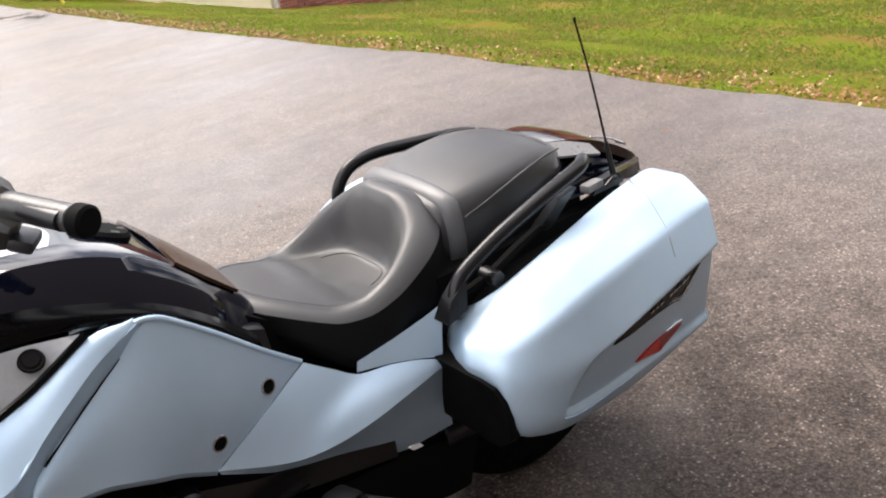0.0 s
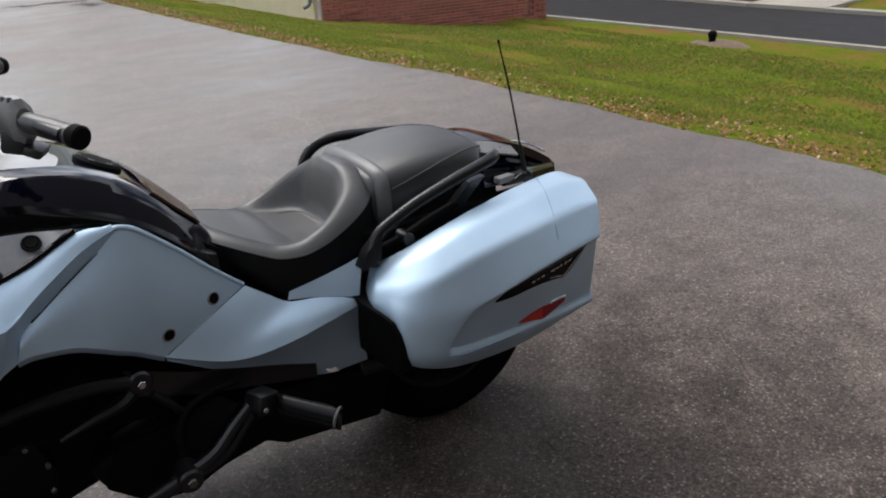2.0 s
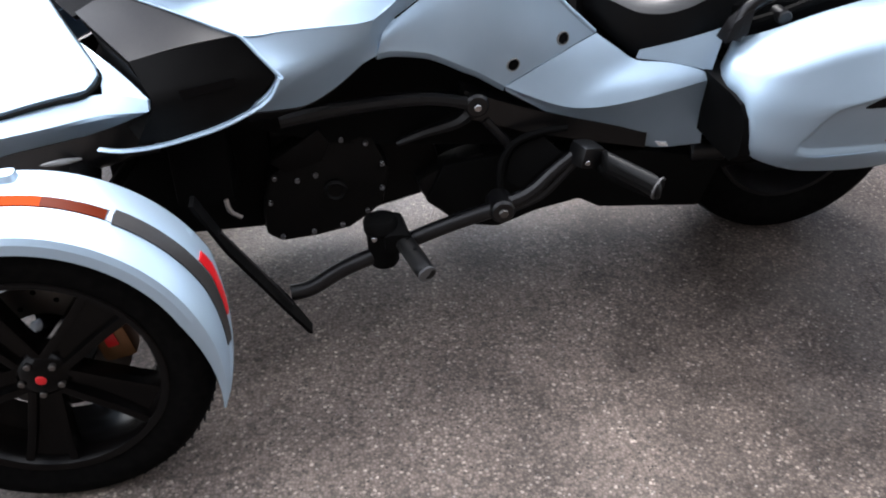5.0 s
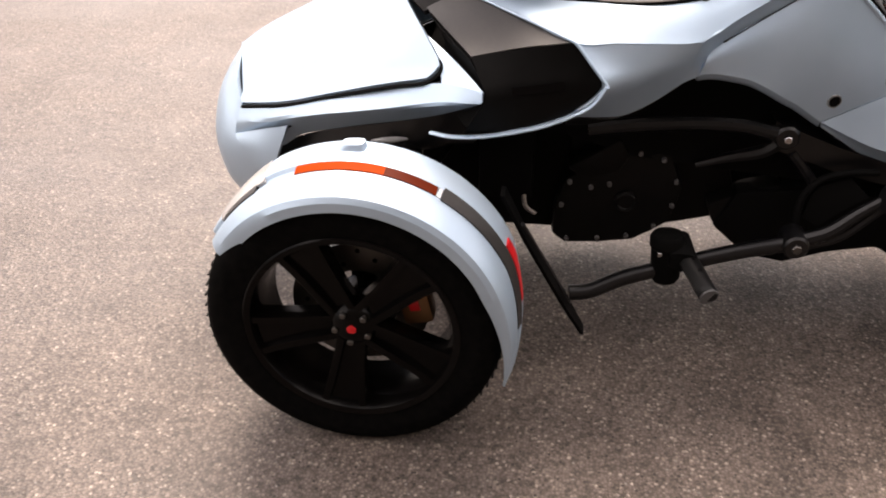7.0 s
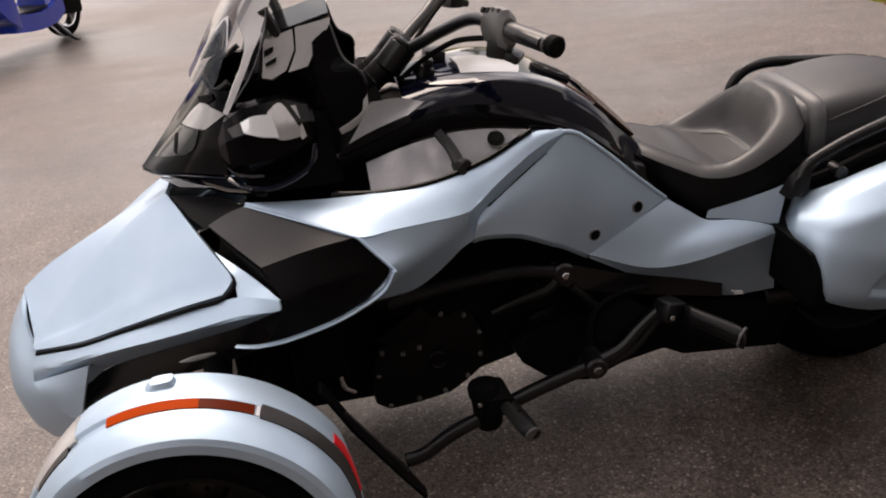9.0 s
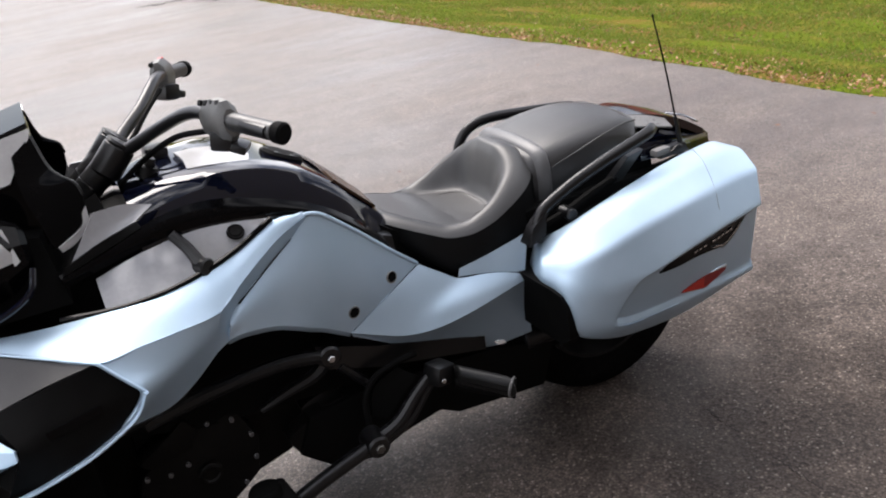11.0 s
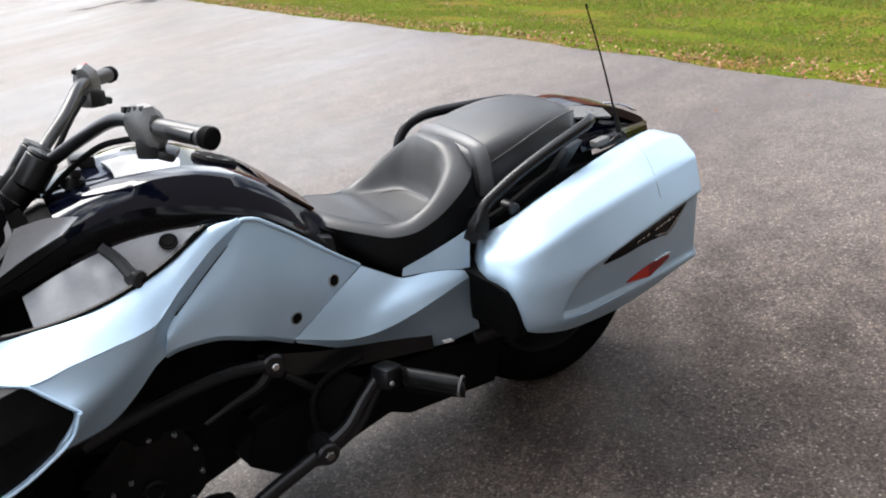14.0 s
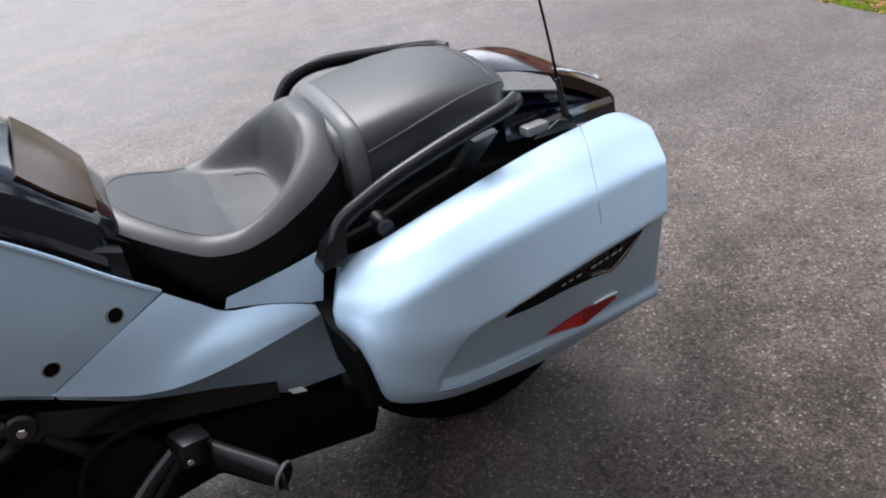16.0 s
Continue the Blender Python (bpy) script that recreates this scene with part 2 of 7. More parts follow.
pool = tex(ASPHALT, "ShaderNodeTexNoise", 0.55, streak.outputs[0], Detail=7.0, Roughness=0.6)
wet = ramp(ASPHALT, mix(ASPHALT, 0.6, broad.outputs["Fac"], pool.outputs["Fac"]), [(0.40, (1, 1, 1)), (0.60, (0, 0, 0))])
tone = mix(ASPHALT, wet, tone, mix(ASPHALT, 1.0, tone, (0.8, 0.8, 0.8), "MULTIPLY"))
smear = tex(ASPHALT, "ShaderNodeTexNoise", 0.8, v, Detail=9.0, Roughness=0.62)
# shade painted into the asphalt tone beside the rear wheel, ragged by noise
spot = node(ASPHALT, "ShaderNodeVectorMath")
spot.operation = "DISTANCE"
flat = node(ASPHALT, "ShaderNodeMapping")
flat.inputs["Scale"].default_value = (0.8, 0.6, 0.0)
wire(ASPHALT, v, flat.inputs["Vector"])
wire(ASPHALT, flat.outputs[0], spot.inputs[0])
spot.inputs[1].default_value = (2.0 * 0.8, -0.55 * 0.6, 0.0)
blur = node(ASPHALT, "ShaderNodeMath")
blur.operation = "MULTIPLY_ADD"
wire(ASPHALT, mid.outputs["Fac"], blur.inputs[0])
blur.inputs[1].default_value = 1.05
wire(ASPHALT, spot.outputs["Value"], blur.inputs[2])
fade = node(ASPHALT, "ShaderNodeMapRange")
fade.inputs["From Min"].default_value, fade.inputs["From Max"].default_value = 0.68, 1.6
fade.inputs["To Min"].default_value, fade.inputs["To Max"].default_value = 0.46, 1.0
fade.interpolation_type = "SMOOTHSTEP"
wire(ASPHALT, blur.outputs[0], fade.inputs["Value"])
shaded = node(ASPHALT, "ShaderNodeVectorMath")
shaded.operation = "SCALE"
wire(ASPHALT, tone, shaded.inputs[0])
wire(ASPHALT, fade.outputs["Result"], shaded.inputs["Scale"])
tone = shaded.outputs["Vector"]
chips = tex(ASPHALT, "ShaderNodeTexVoronoi", 110, v, Randomness=1.0)
pick = node(ASPHALT, "ShaderNodeSeparateColor")
wire(ASPHALT, chips.outputs["Color"], pick.inputs["Color"])
core = ramp(ASPHALT, chips.outputs["Distance"], [(0.20, (1, 1, 1)), (0.42, (0, 0, 0))])
pale = mix(ASPHALT, 1.0, ramp(ASPHALT, pick.outputs["Red"], [(0.93, (0, 0, 0)), (1.0, (1, 1, 1))]), core, "MULTIPLY")
pit = mix(ASPHALT, 1.0, ramp(ASPHALT, pick.outputs["Green"], [(0.86, (0, 0, 0)), (0.92, (1, 1, 1))]), core, "MULTIPLY")
tone = mix(ASPHALT, 1.0, tone, (1.37, 1.35, 1.33), "MULTIPLY")
tone = mix(ASPHALT, pit, tone, (0.016, 0.013, 0.011))
tone = mix(ASPHALT, pale, tone, (0.22, 0.20, 0.182))
dried = ramp(ASPHALT, smear.outputs["Fac"], [(0.60, (0, 0, 0)), (0.74, (0.32, 0.32, 0.32))])
tone = mix(ASPHALT, dried, tone, (0.125, 0.115, 0.105))
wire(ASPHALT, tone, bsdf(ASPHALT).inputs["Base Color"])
rough_range(ASPHALT, wet, 0.62, 0.32)
nb = bump(ASPHALT, stones.outputs["Distance"], 0.6, 0.002)
n2 = node(ASPHALT, "ShaderNodeBump", Strength=0.3, Distance=0.001)
wire(ASPHALT, grit.outputs["Distance"], n2.inputs["Height"])
wire(ASPHALT, nb, n2.inputs["Normal"])
wire(ASPHALT, n2.outputs["Normal"], bsdf(ASPHALT).inputs["Normal"])

ROAD = mat("new_black_asphalt", (0.03, 0.03, 0.033), 0.6)
v = coords(ROAD)
rs = tex(ROAD, "ShaderNodeTexNoise", 3.0, v, Detail=10.0)
wire(ROAD, ramp(ROAD, rs.outputs["Fac"], [(0.3, (0.014, 0.014, 0.0155)), (0.75, (0.029, 0.029, 0.031))]), bsdf(ROAD).inputs["Base Color"])
rough_range(ROAD, rs.outputs["Fac"], 0.75, 0.9)
bsdf(ROAD).inputs["Specular IOR Level"].default_value = 0.15

film = node(ASPHALT, "ShaderNodeMapRange")  # specular level, low over the painted shade, rising to brighten far ground
film.inputs["From Min"].default_value, film.inputs["From Max"].default_value = 0.8, 3.2
film.inputs["To Min"].default_value, film.inputs["To Max"].default_value = 0.10, 0.72
wire(ASPHALT, blur.outputs[0], film.inputs["Value"])
wire(ASPHALT, film.outputs["Result"], bsdf(ASPHALT).inputs["Specular IOR Level"])
TARRED = dusty(mat("tarred_crack_filler", spec=0.2), (0.010, 0.008, 0.007), (0.03, 0.024, 0.02), 0.9, 30, 0.6, 0.8)
TURF = mat("autumn_turf", (0.08, 0.1, 0.03), 0.9, spec=0.0)
v = coords(TURF)
t1 = tex(TURF, "ShaderNodeTexNoise", 0.9, v, Detail=8.0, Roughness=0.65)
t2 = tex(TURF, "ShaderNodeTexNoise", 26, v, Detail=6.0)
gcol = ramp(TURF, t1.outputs["Fac"], [(0.3, (0.075, 0.11, 0.010)), (0.46, (0.095, 0.12, 0.014)), (0.56, (0.14, 0.11, 0.025)), (0.70, (0.17, 0.085, 0.04))])
gcol = mix(TURF, 1.0, gcol, ramp(TURF, t2.outputs["Fac"], [(0.3, (0.8, 0.8, 0.8)), (0.7, (1.15, 1.15, 1.1))]), "MULTIPLY")
wire(TURF, gcol, bsdf(TURF).inputs["Base Color"])
bump(TURF, t2.outputs["Fac"], 0.8, 0.03)

BLADE = mat("grass_blades", (0.09, 0.15, 0.03), 0.6, spec=0.15)
v = node(BLADE, "ShaderNodeNewGeometry").outputs["Random Per Island"]
wire(BLADE, ramp(BLADE, v, [(0.0, (0.11, 0.165, 0.028)), (0.5, (0.165, 0.215, 0.042)), (0.8, (0.24, 0.225, 0.065)), (1.0, (0.30, 0.17, 0.08))]), bsdf(BLADE).inputs["Base Color"])
thin = node(BLADE, "ShaderNodeBsdfTranslucent", Color=(0.165, 0.21, 0.026, 1))
sheer = node(BLADE, "ShaderNodeMixShader", Fac=0.45)
wire(BLADE, bsdf(BLADE).outputs[0], sheer.inputs[1])
wire(BLADE, thin.outputs[0], sheer.inputs[2])
wire(BLADE, sheer.outputs[0], BLADE.node_tree.nodes["Material Output"].inputs["Surface"])
LEAF = mat("fallen_leaves", (0.3, 0.15, 0.05), 0.7)
v = node(LEAF, "ShaderNodeNewGeometry").outputs["Random Per Island"]
wire(LEAF, ramp(LEAF, v, [(0.0, (0.09, 0.034, 0.018)), (0.45, (0.21, 0.075, 0.028)), (0.85, (0.30, 0.14, 0.055)), (1.0, (0.42, 0.31, 0.18))]), bsdf(LEAF).inputs["Base Color"])
SOIL = dusty(mat("bare_soil"), (0.10, 0.065, 0.04), (0.2, 0.15, 0.10), 1.0, 12, 0.8, 0.95)


def weathered(name, a, b, scale=3.0, grain=80.0, rough=(0.75, 0.9), strength=0.3):
    m = mat(name, a, 0.8)
    v = coords(m)
    n1 = tex(m, "ShaderNodeTexNoise", scale, v, Detail=8.0, Roughness=0.65)
    n2 = tex(m, "ShaderNodeTexNoise", grain, v, Detail=4.0)
    wire(m, ramp(m, mix(m, 0.3, n1.outputs["Fac"], n2.outputs["Fac"]), [(0.32, a), (0.68, b)]), bsdf(m).inputs["Base Color"])
    rough_range(m, n1.outputs["Fac"], *rough)
    bump(m, n2.outputs["Fac"], strength, 0.004)
    return m


CONCRETE = weathered("buff_painted_concrete", (0.46, 0.41, 0.27), (0.60, 0.55, 0.39), 1.5, 40)
STONE = weathered("grey_cast_stone", (0.34, 0.33, 0.30), (0.48, 0.46, 0.42), 3, 60)
KERB = weathered("pale_kerb_concrete", (0.22, 0.20, 0.165), (0.31, 0.285, 0.235), 2, 50)
MORTAR = weathered("mortar", (0.36, 0.30, 0.27), (0.48, 0.42, 0.38), 6, 90)
BARK = weathered("grey_bark", (0.07, 0.055, 0.045), (0.16, 0.13, 0.11), 9, 60, (0.85, 0.95), 0.8)
CLAD = weathered("grey_brown_masonry", (0.07, 0.06, 0.054), (0.115, 0.10, 0.09), 1.2, 30)
BRICK = mat("red_brick", (0.25, 0.08, 0.06), 0.85)
rnd = node(BRICK, "ShaderNodeObjectInfo").outputs["Random"]
v = coords(BRICK, "Generated")
bn = tex(BRICK, "ShaderNodeTexNoise", 5, v, Detail=6.0)
wire(BRICK, mix(BRICK, 0.3, ramp(BRICK, rnd, [(0, (0.16, 0.05, 0.04)), (0.5, (0.25, 0.078, 0.055)), (1, (0.33, 0.11, 0.075))]), ramp(BRICK, bn.outputs["Fac"], [(0.3, (0.12, 0.04, 0.03)), (0.7, (0.34, 0.13, 0.10))])), bsdf(BRICK).inputs["Base Color"])
BRICKFAR = mat("red_brick_course", (0.25, 0.08, 0.06), 0.85)
rnd = node(BRICKFAR, "ShaderNodeNewGeometry").outputs["Random Per Island"]
wire(BRICKFAR, ramp(BRICKFAR, rnd, [(0, (0.16, 0.05, 0.04)), (0.5, (0.25, 0.078, 0.055)), (1, (0.33, 0.11, 0.075))]), bsdf(BRICKFAR).inputs["Base Color"])
BROWN = dusty(mat("brown_painted_panel"), (0.07, 0.035, 0.025), (0.12, 0.07, 0.05), 0.5, 8, 0.5, 0.7)
YELLOW = dusty(mat("yellow_plastic_sleeve"), (0.70, 0.55, 0.04), (0.5, 0.45, 0.2), 0.4, 10, 0.4, 0.6)
PIPE = dusty(mat("grey_painted_downpipe"), (0.10, 0.11, 0.12), (0.2, 0.2, 0.2), 0.4, 10, 0.4, 0.6)
BLUE = dusty(mat("dark_blue_paint", coat=0.8), (0.008, 0.03, 0.30), (0.03, 0.06, 0.28), 0.3, 6, 0.12, 0.22)
CARPAINT = dusty(mat("black_car_paint", spec=0.1), (0.01, 0.01, 0.012), (0.04, 0.04, 0.04), 0.3, 4, 0.6, 0.75)
CARGLASS = mat("dark_car_glass", (0.01, 0.012, 0.014), 0.6, 0, 0, 0.1)
SHRUB = mat("shrub_leaves", (0.08, 0.12, 0.03), 0.55)
v = node(SHRUB, "ShaderNodeNewGeometry").outputs["Random Per Island"]
wire(SHRUB, ramp(SHRUB, v, [(0, (0.05, 0.07, 0.02)), (0.6, (0.13, 0.16, 0.04)), (1, (0.30, 0.28, 0.08))]), bsdf(SHRUB).inputs["Base Color"])


# ---- mesh tools ----
def V(*p):
    return Vector(p)


def spline(pts, n, closed=False):
    """n points along a smooth curve through pts, evenly spaced."""
    P = [Vector(p) for p in pts]
    k = len(P)
    if k == 2:
        return [P[0].lerp(P[1], i / (n - 1)) for i in range(n)]
    dense = []
    spans = k if closed else k - 1
    for i in range(spans):
        if closed:
            a, b, c, d = P[i - 1], P[i], P[(i + 1) % k], P[(i + 2) % k]
        else:
            b, c = P[i], P[i + 1]
            a = P[i - 1] if i else b * 2 - c
            d = P[i + 2] if i + 2 < k else c * 2 - b
        for j in range(12):
            t = j / 12
            dense.append(0.5 * ((2 * b) + (c - a) * t + (2 * a - 5 * b + 4 * c - d) * t * t + (3 * b - a - 3 * c + d) * t ** 3))
    dense.append(P[0].copy() if closed else P[-1].copy())
    acc = [0.0]
    for p, q in zip(dense, dense[1:]):
        acc.append(acc[-1] + (q - p).length)
    out, j = [], 0
    m = n if closed else n - 1
    for i in range(n):
        s = acc[-1] * i / m
        while j < len(dense) - 2 and acc[j + 1] < s:
            j += 1
        f = (s - acc[j]) / max(acc[j + 1] - acc[j], 1e-9)
        out.append(dense[j].lerp(dense[j + 1], min(max(f, 0), 1)))
    return out


def straight(pts, n):
    """n points along the polyline pts, evenly spaced."""
    P = [Vector(p) for p in pts]
    acc = [0.0]
    for p, q in zip(P, P[1:]):
        acc.append(acc[-1] + (q - p).length)
    out, j = [], 0
    for i in range(n):
        s = acc[-1] * i / (n - 1)
        while j < len(P) - 2 and acc[j + 1] < s:
            j += 1
        out.append(P[j].lerp(P[j + 1], min((s - acc[j]) / max(acc[j + 1] - acc[j], 1e-9), 1)))
    return out


def grid_faces(bm, rows, wrap=False, flip=False):
    vs = [[bm.verts.new(p) for p in r] for r in rows]
    for a, b in zip(vs, vs[1:]):
        n = len(a)
        for i in range(n if wrap else n - 1):
            j = (i + 1) % n
            q = (a[i], a[j], b[j], b[i])
            bm.faces.new(q[::-1] if flip else q)
    return vs


def patch(curves, n=20, m=10, thick=0.006, smooth_rows=True, inward=None):
    """A curved sheet through the curves, with thickness on its inner side."""
    rows = [spline(c, n) for c in curves]
    cols = [spline([r[i] for r in rows], m) if smooth_rows and len(rows) > 2 else straight([r[i] for r in rows], m) for i in range(n)]
    rows = [[cols[i][j] for i in range(n)] for j in range(m)]
    bm = bmesh.new()
    grid_faces(bm, rows)
    return shell(bm, thick, inward)


def shell(bm, thick, inward=None):
    bm.normal_update()
    mean = sum((f.normal * f.calc_area() for f in bm.faces), Vector())
    want = Vector(inward) if inward else Vector((0, 1, -0.6))
    if mean.dot(want) > 0:
        bmesh.ops.reverse_faces(bm, faces=bm.faces[:])
        bm.normal_update()
    if thick:
        bmesh.ops.solidify(bm, geom=bm.faces[:], thickness=thick)
    bmesh.ops.recalc_face_normals(bm, faces=bm.faces[:])
    return bm


def plate(outline, thick=0.006, inward=(0, 1, 0), smooth=0):
    """A flat-filled panel with a given rim."""
    pts = spline(outline, smooth, True) if smooth else [Vector(p) for p in outline]
    n = len(pts)
    nrm = Vector()
    for i in range(n):
        nrm += pts[i].cross(pts[(i + 1) % n])
    nrm.normalize()
    if nrm.dot(Vector(inward)) < 0:
        nrm = -nrm
    bm = bmesh.new()
    top = [bm.verts.new(p) for p in pts]
    low = [bm.verts.new(p + nrm * thick) for p in pts]
    bm.faces.new(top)
    bm.faces.new(low[::-1])
    for i in range(n):
        bm.faces.new((top[i], low[i], low[(i + 1) % n], top[(i + 1) % n]))
    bmesh.ops.recalc_face_normals(bm, faces=bm.faces[:])
    bmesh.ops.triangulate(bm, faces=[f for f in bm.faces if len(f.verts) > 4])
    return bm


def loft(sections, caps=True, n=None, m=None, closed=True):
    """A solid through closed rings; n: points to a ring, m: rings along."""
    rings = [spline(s, n or len(s), closed) if n else [Vector(p) for p in s] for s in sections]
    if m:
        k = len(rings[0])
        cols = [spline([r[i] for r in rings], m) for i in range(k)]
        rings = [[cols[i][j] for i in range(k)] for j in range(m)]
    bm = bmesh.new()
    vs = grid_faces(bm, rings, wrap=closed)
    if caps:
        for end in (vs[0], vs[-1]):
            c = bm.verts.new(sum((x.co for x in end), Vector()) / len(end))
            for i in range(len(end)):
                bm.faces.new((end[i], end[(i + 1) % len(end)], c))
    bmesh.ops.remove_doubles(bm, verts=bm.verts[:], dist=1e-5)
    bmesh.ops.recalc_face_normals(bm, faces=bm.faces[:])
    return bm


def tube(path, r, n=10, m=24, flat=1.0, curve=True):
    """A round bar along a path; r: one radius or one for each end."""
    pts = spline(path, m) if curve and len(path) > 2 else straight(path, max(m if len(path) > 2 else 2, 2))
    r0, r1 = r if isinstance(r, tuple) else (r, r)
    rings, up = [], None
    for i, p in enumerate(pts):
        d = (pts[min(i + 1, len(pts) - 1)] - pts[max(i - 1, 0)]).normalized()
        if up is None:
            up = Vector((0, 0, 1)) if abs(d.z) < 0.9 else Vector((1, 0, 0))
        side = d.cross(up).normalized()
        up = side.cross(d).normalized()
        rr = r0 + (r1 - r0) * i / (len(pts) - 1)
        rings.append([p + (side * math.cos(a) + up * math.sin(a) * flat) * rr for a in (2 * math.pi * k / n for k in range(n))])
    return loft(rings)


def lathe(profile, axis_at, axis=(0, 1, 0), n=48):
    """A turned body: profile of (along, radius) round an axis."""
    ax = Vector(axis).normalized()
    u = ax.orthogonal().normalized()
    w = ax.cross(u)
    o = Vector(axis_at)
    rows = [[o + ax * h + (u * math.cos(a) + w * math.sin(a)) * r for a in (2 * math.pi * k / n for k in range(n))] for h, r in profile]
    bm = bmesh.new()
    grid_faces(bm, rows, wrap=True)
    bmesh.ops.remove_doubles(bm, verts=bm.verts[:], dist=1e-6)
    bmesh.ops.recalc_face_normals(bm, faces=bm.faces[:])
    return bm


def rod(a, b, r, n=12, r1=None):
    a, b = Vector(a), Vector(b)
    L = (b - a).length
    q = r if r1 is None else r1
    e = min(r, q) * 0.18
    return lathe([(0, 0), (0, r - e), (e, r), (L - e, q), (L, q - e), (L, 0)], a, b - a, n)


def block(size, at=(0, 0, 0), turn=(0, 0, 0), bevel=0.004, taper=1.0):
    """A box with rounded edges; taper narrows its top."""
    bm = bmesh.new()
    bmesh.ops.create_cube(bm, size=1)
    for q in bm.verts:
        k = taper if q.co.z > 0 else 1.0
        q.co = Vector((q.co.x * size[0] * k, q.co.y * size[1] * k, q.co.z * size[2]))
    if bevel:
        bmesh.ops.bevel(bm, geom=bm.edges[:], offset=bevel, segments=2, affect="EDGES", profile=0.6)
    bmesh.ops.transform(bm, matrix=pose(*at, *turn), verts=bm.verts[:])
    return bm


def prism(outline, y0, y1, bevel=0.004):
    """A slab between two upright planes, its outline in x and z."""
    bm = bmesh.new()
    a = [bm.verts.new((x, y0, z)) for x, z in outline]
    b = [bm.verts.new((x, y1, z)) for x, z in outline]
    n = len(a)
    bm.faces.new(a)
    bm.faces.new(b[::-1])
    for i in range(n):
        bm.faces.new((a[i], b[i], b[(i + 1) % n], a[(i + 1) % n]))
    bmesh.ops.recalc_face_normals(bm, faces=bm.faces[:])
    if bevel:
        bmesh.ops.bevel(bm, geom=bm.edges[:], offset=bevel, segments=2, affect="EDGES", profile=0.6)
    return bm


def join(*bms):
    out = bmesh.new()
    for b in bms:
        me = bpy.data.meshes.new("tmp")
        b.to_mesh(me)
        b.free()
        out.from_mesh(me)
        bpy.data.meshes.remove(me)
    return out


def mesh_of(name, bm, material, sharp=35):
    me = bpy.data.meshes.new(name)
    bm.to_mesh(me)
    bm.free()
    me.materials.append(material)
    if sharp:
        me.shade_smooth()
        me.set_sharp_from_angle(angle=radians(sharp))
    return me


def part(name, bm, material, parent=None, label="", sharp=35):
    """A bmesh as one mesh object under a thing or a part."""
    ob = new(name, mesh_of(name, bm, material, sharp))
    if parent is not None:
        ob.parent = parent
    if label:
        ob["label"] = label
    return ob


def mirrored(ob, parent, name=None):
    """The same part on the other side of the vehicle."""
    me = ob.data.copy()
    me.transform(Matrix.Diagonal((1, -1, 1, 1)))
    me.flip_normals()
    other = new(name or ob.name.split(".")[0], me)
    other.parent = parent
    if "label" in ob:
        other["label"] = ob["label"]
    return other


def pair(name, bm, material, parent, label="", sharp=35):
    a = part(name, bm, material, parent, label, sharp)
    return a, mirrored(a, parent)


def thing(name, at, label, category, group="", kind=""):
    e = new(name)
    e.empty_display_size = 0.1
    e.location = at
    return tagged(e, label, category, group, kind)



def surface(ob):
    """Finds where a line across the vehicle meets a part."""
    return BVHTree.FromPolygons([q.co for q in ob.data.vertices], [p.vertices[:] for p in ob.data.polygons])


def decal(tree, top, low, lift, thick, n=24, m=5):
    """A thin piece laid on a side surface between two curves of (x, z)."""
    a, b = spline([(x, 0, z) for x, z in top], n), spline([(x, 0, z) for x, z in low], n)
    rows = []
    for j in range(m):
        row = []
        for p, q in zip(a, b):
            c = p.lerp(q, j / (m - 1))
            hit = tree.ray_cast(V(c.x, -2, c.z), V(0, 1, 0))[0]
            row.append(V(c.x, (hit.y if hit else -.45) - lift, c.z))
        rows.append(row)
    bm = bmesh.new()
    va = [[bm.verts.new(p) for p in r] for r in rows]
    vb = [[bm.verts.new(p + V(0, thick, 0)) for p in r] for r in rows]
    for j in range(m - 1):
        for i in range(n - 1):
            bm.faces.new((va[j][i], va[j][i + 1], va[j + 1][i + 1], va[j + 1][i]))
            bm.faces.new((vb[j][i], vb[j + 1][i], vb[j + 1][i + 1], vb[j][i + 1]))
    rim = [(va[0][i], vb[0][i]) for i in range(n)] + [(va[j][-1], vb[j][-1]) for j in range(1, m)] + [(va[-1][i], vb[-1][i]) for i in range(n - 2, -1, -1)] + [(va[j][0], vb[j][0]) for j in range(m - 2, 0, -1)]
    for (p, q), (r, t) in zip(rim, rim[1:] + rim[:1]):
        bm.faces.new((p, q, t, r))
    bmesh.ops.remove_doubles(bm, verts=bm.verts[:], dist=1e-6)
    bmesh.ops.recalc_face_normals(bm, faces=bm.faces[:])
    return bm


# ---- the setting ----
def edge_line(y):
    """Where the asphalt ends, before its raggedness."""
    return float(np.interp(y, (1.0, 3.7, 5.5, 7.5, 10.0, 15.0, 18.5, 30.0, 60.0), (4.5, 4.35, 4.15, 3.97, 3.8, 3.55, 3.31, 2.6, 2.0)))


def fall(x, y):
    """Height of the lawn and the land beyond it."""
    x += (4.5 - edge_line(y)) * min(max((8.0 - x) / 3.5, 0), 1)
    xs = (-2000, 4.25, 4.5, 4.9, 7.4, 9.5, 12.2, 16.2, 16.5, 24.0, 60.0, 400.0)
    zs = (-0.06, -0.06, -0.008, -0.07, -0.71, -1.0, -1.31, -1.36, -1.25, -1.13, -0.6, 2.0)
    z = float(np.interp(x, xs, zs))
    return z * float(np.interp(y, (8.0, 12.7, 47.0), (1.0, 1.12, 2.2))) if 4.9 < x < 11 else z


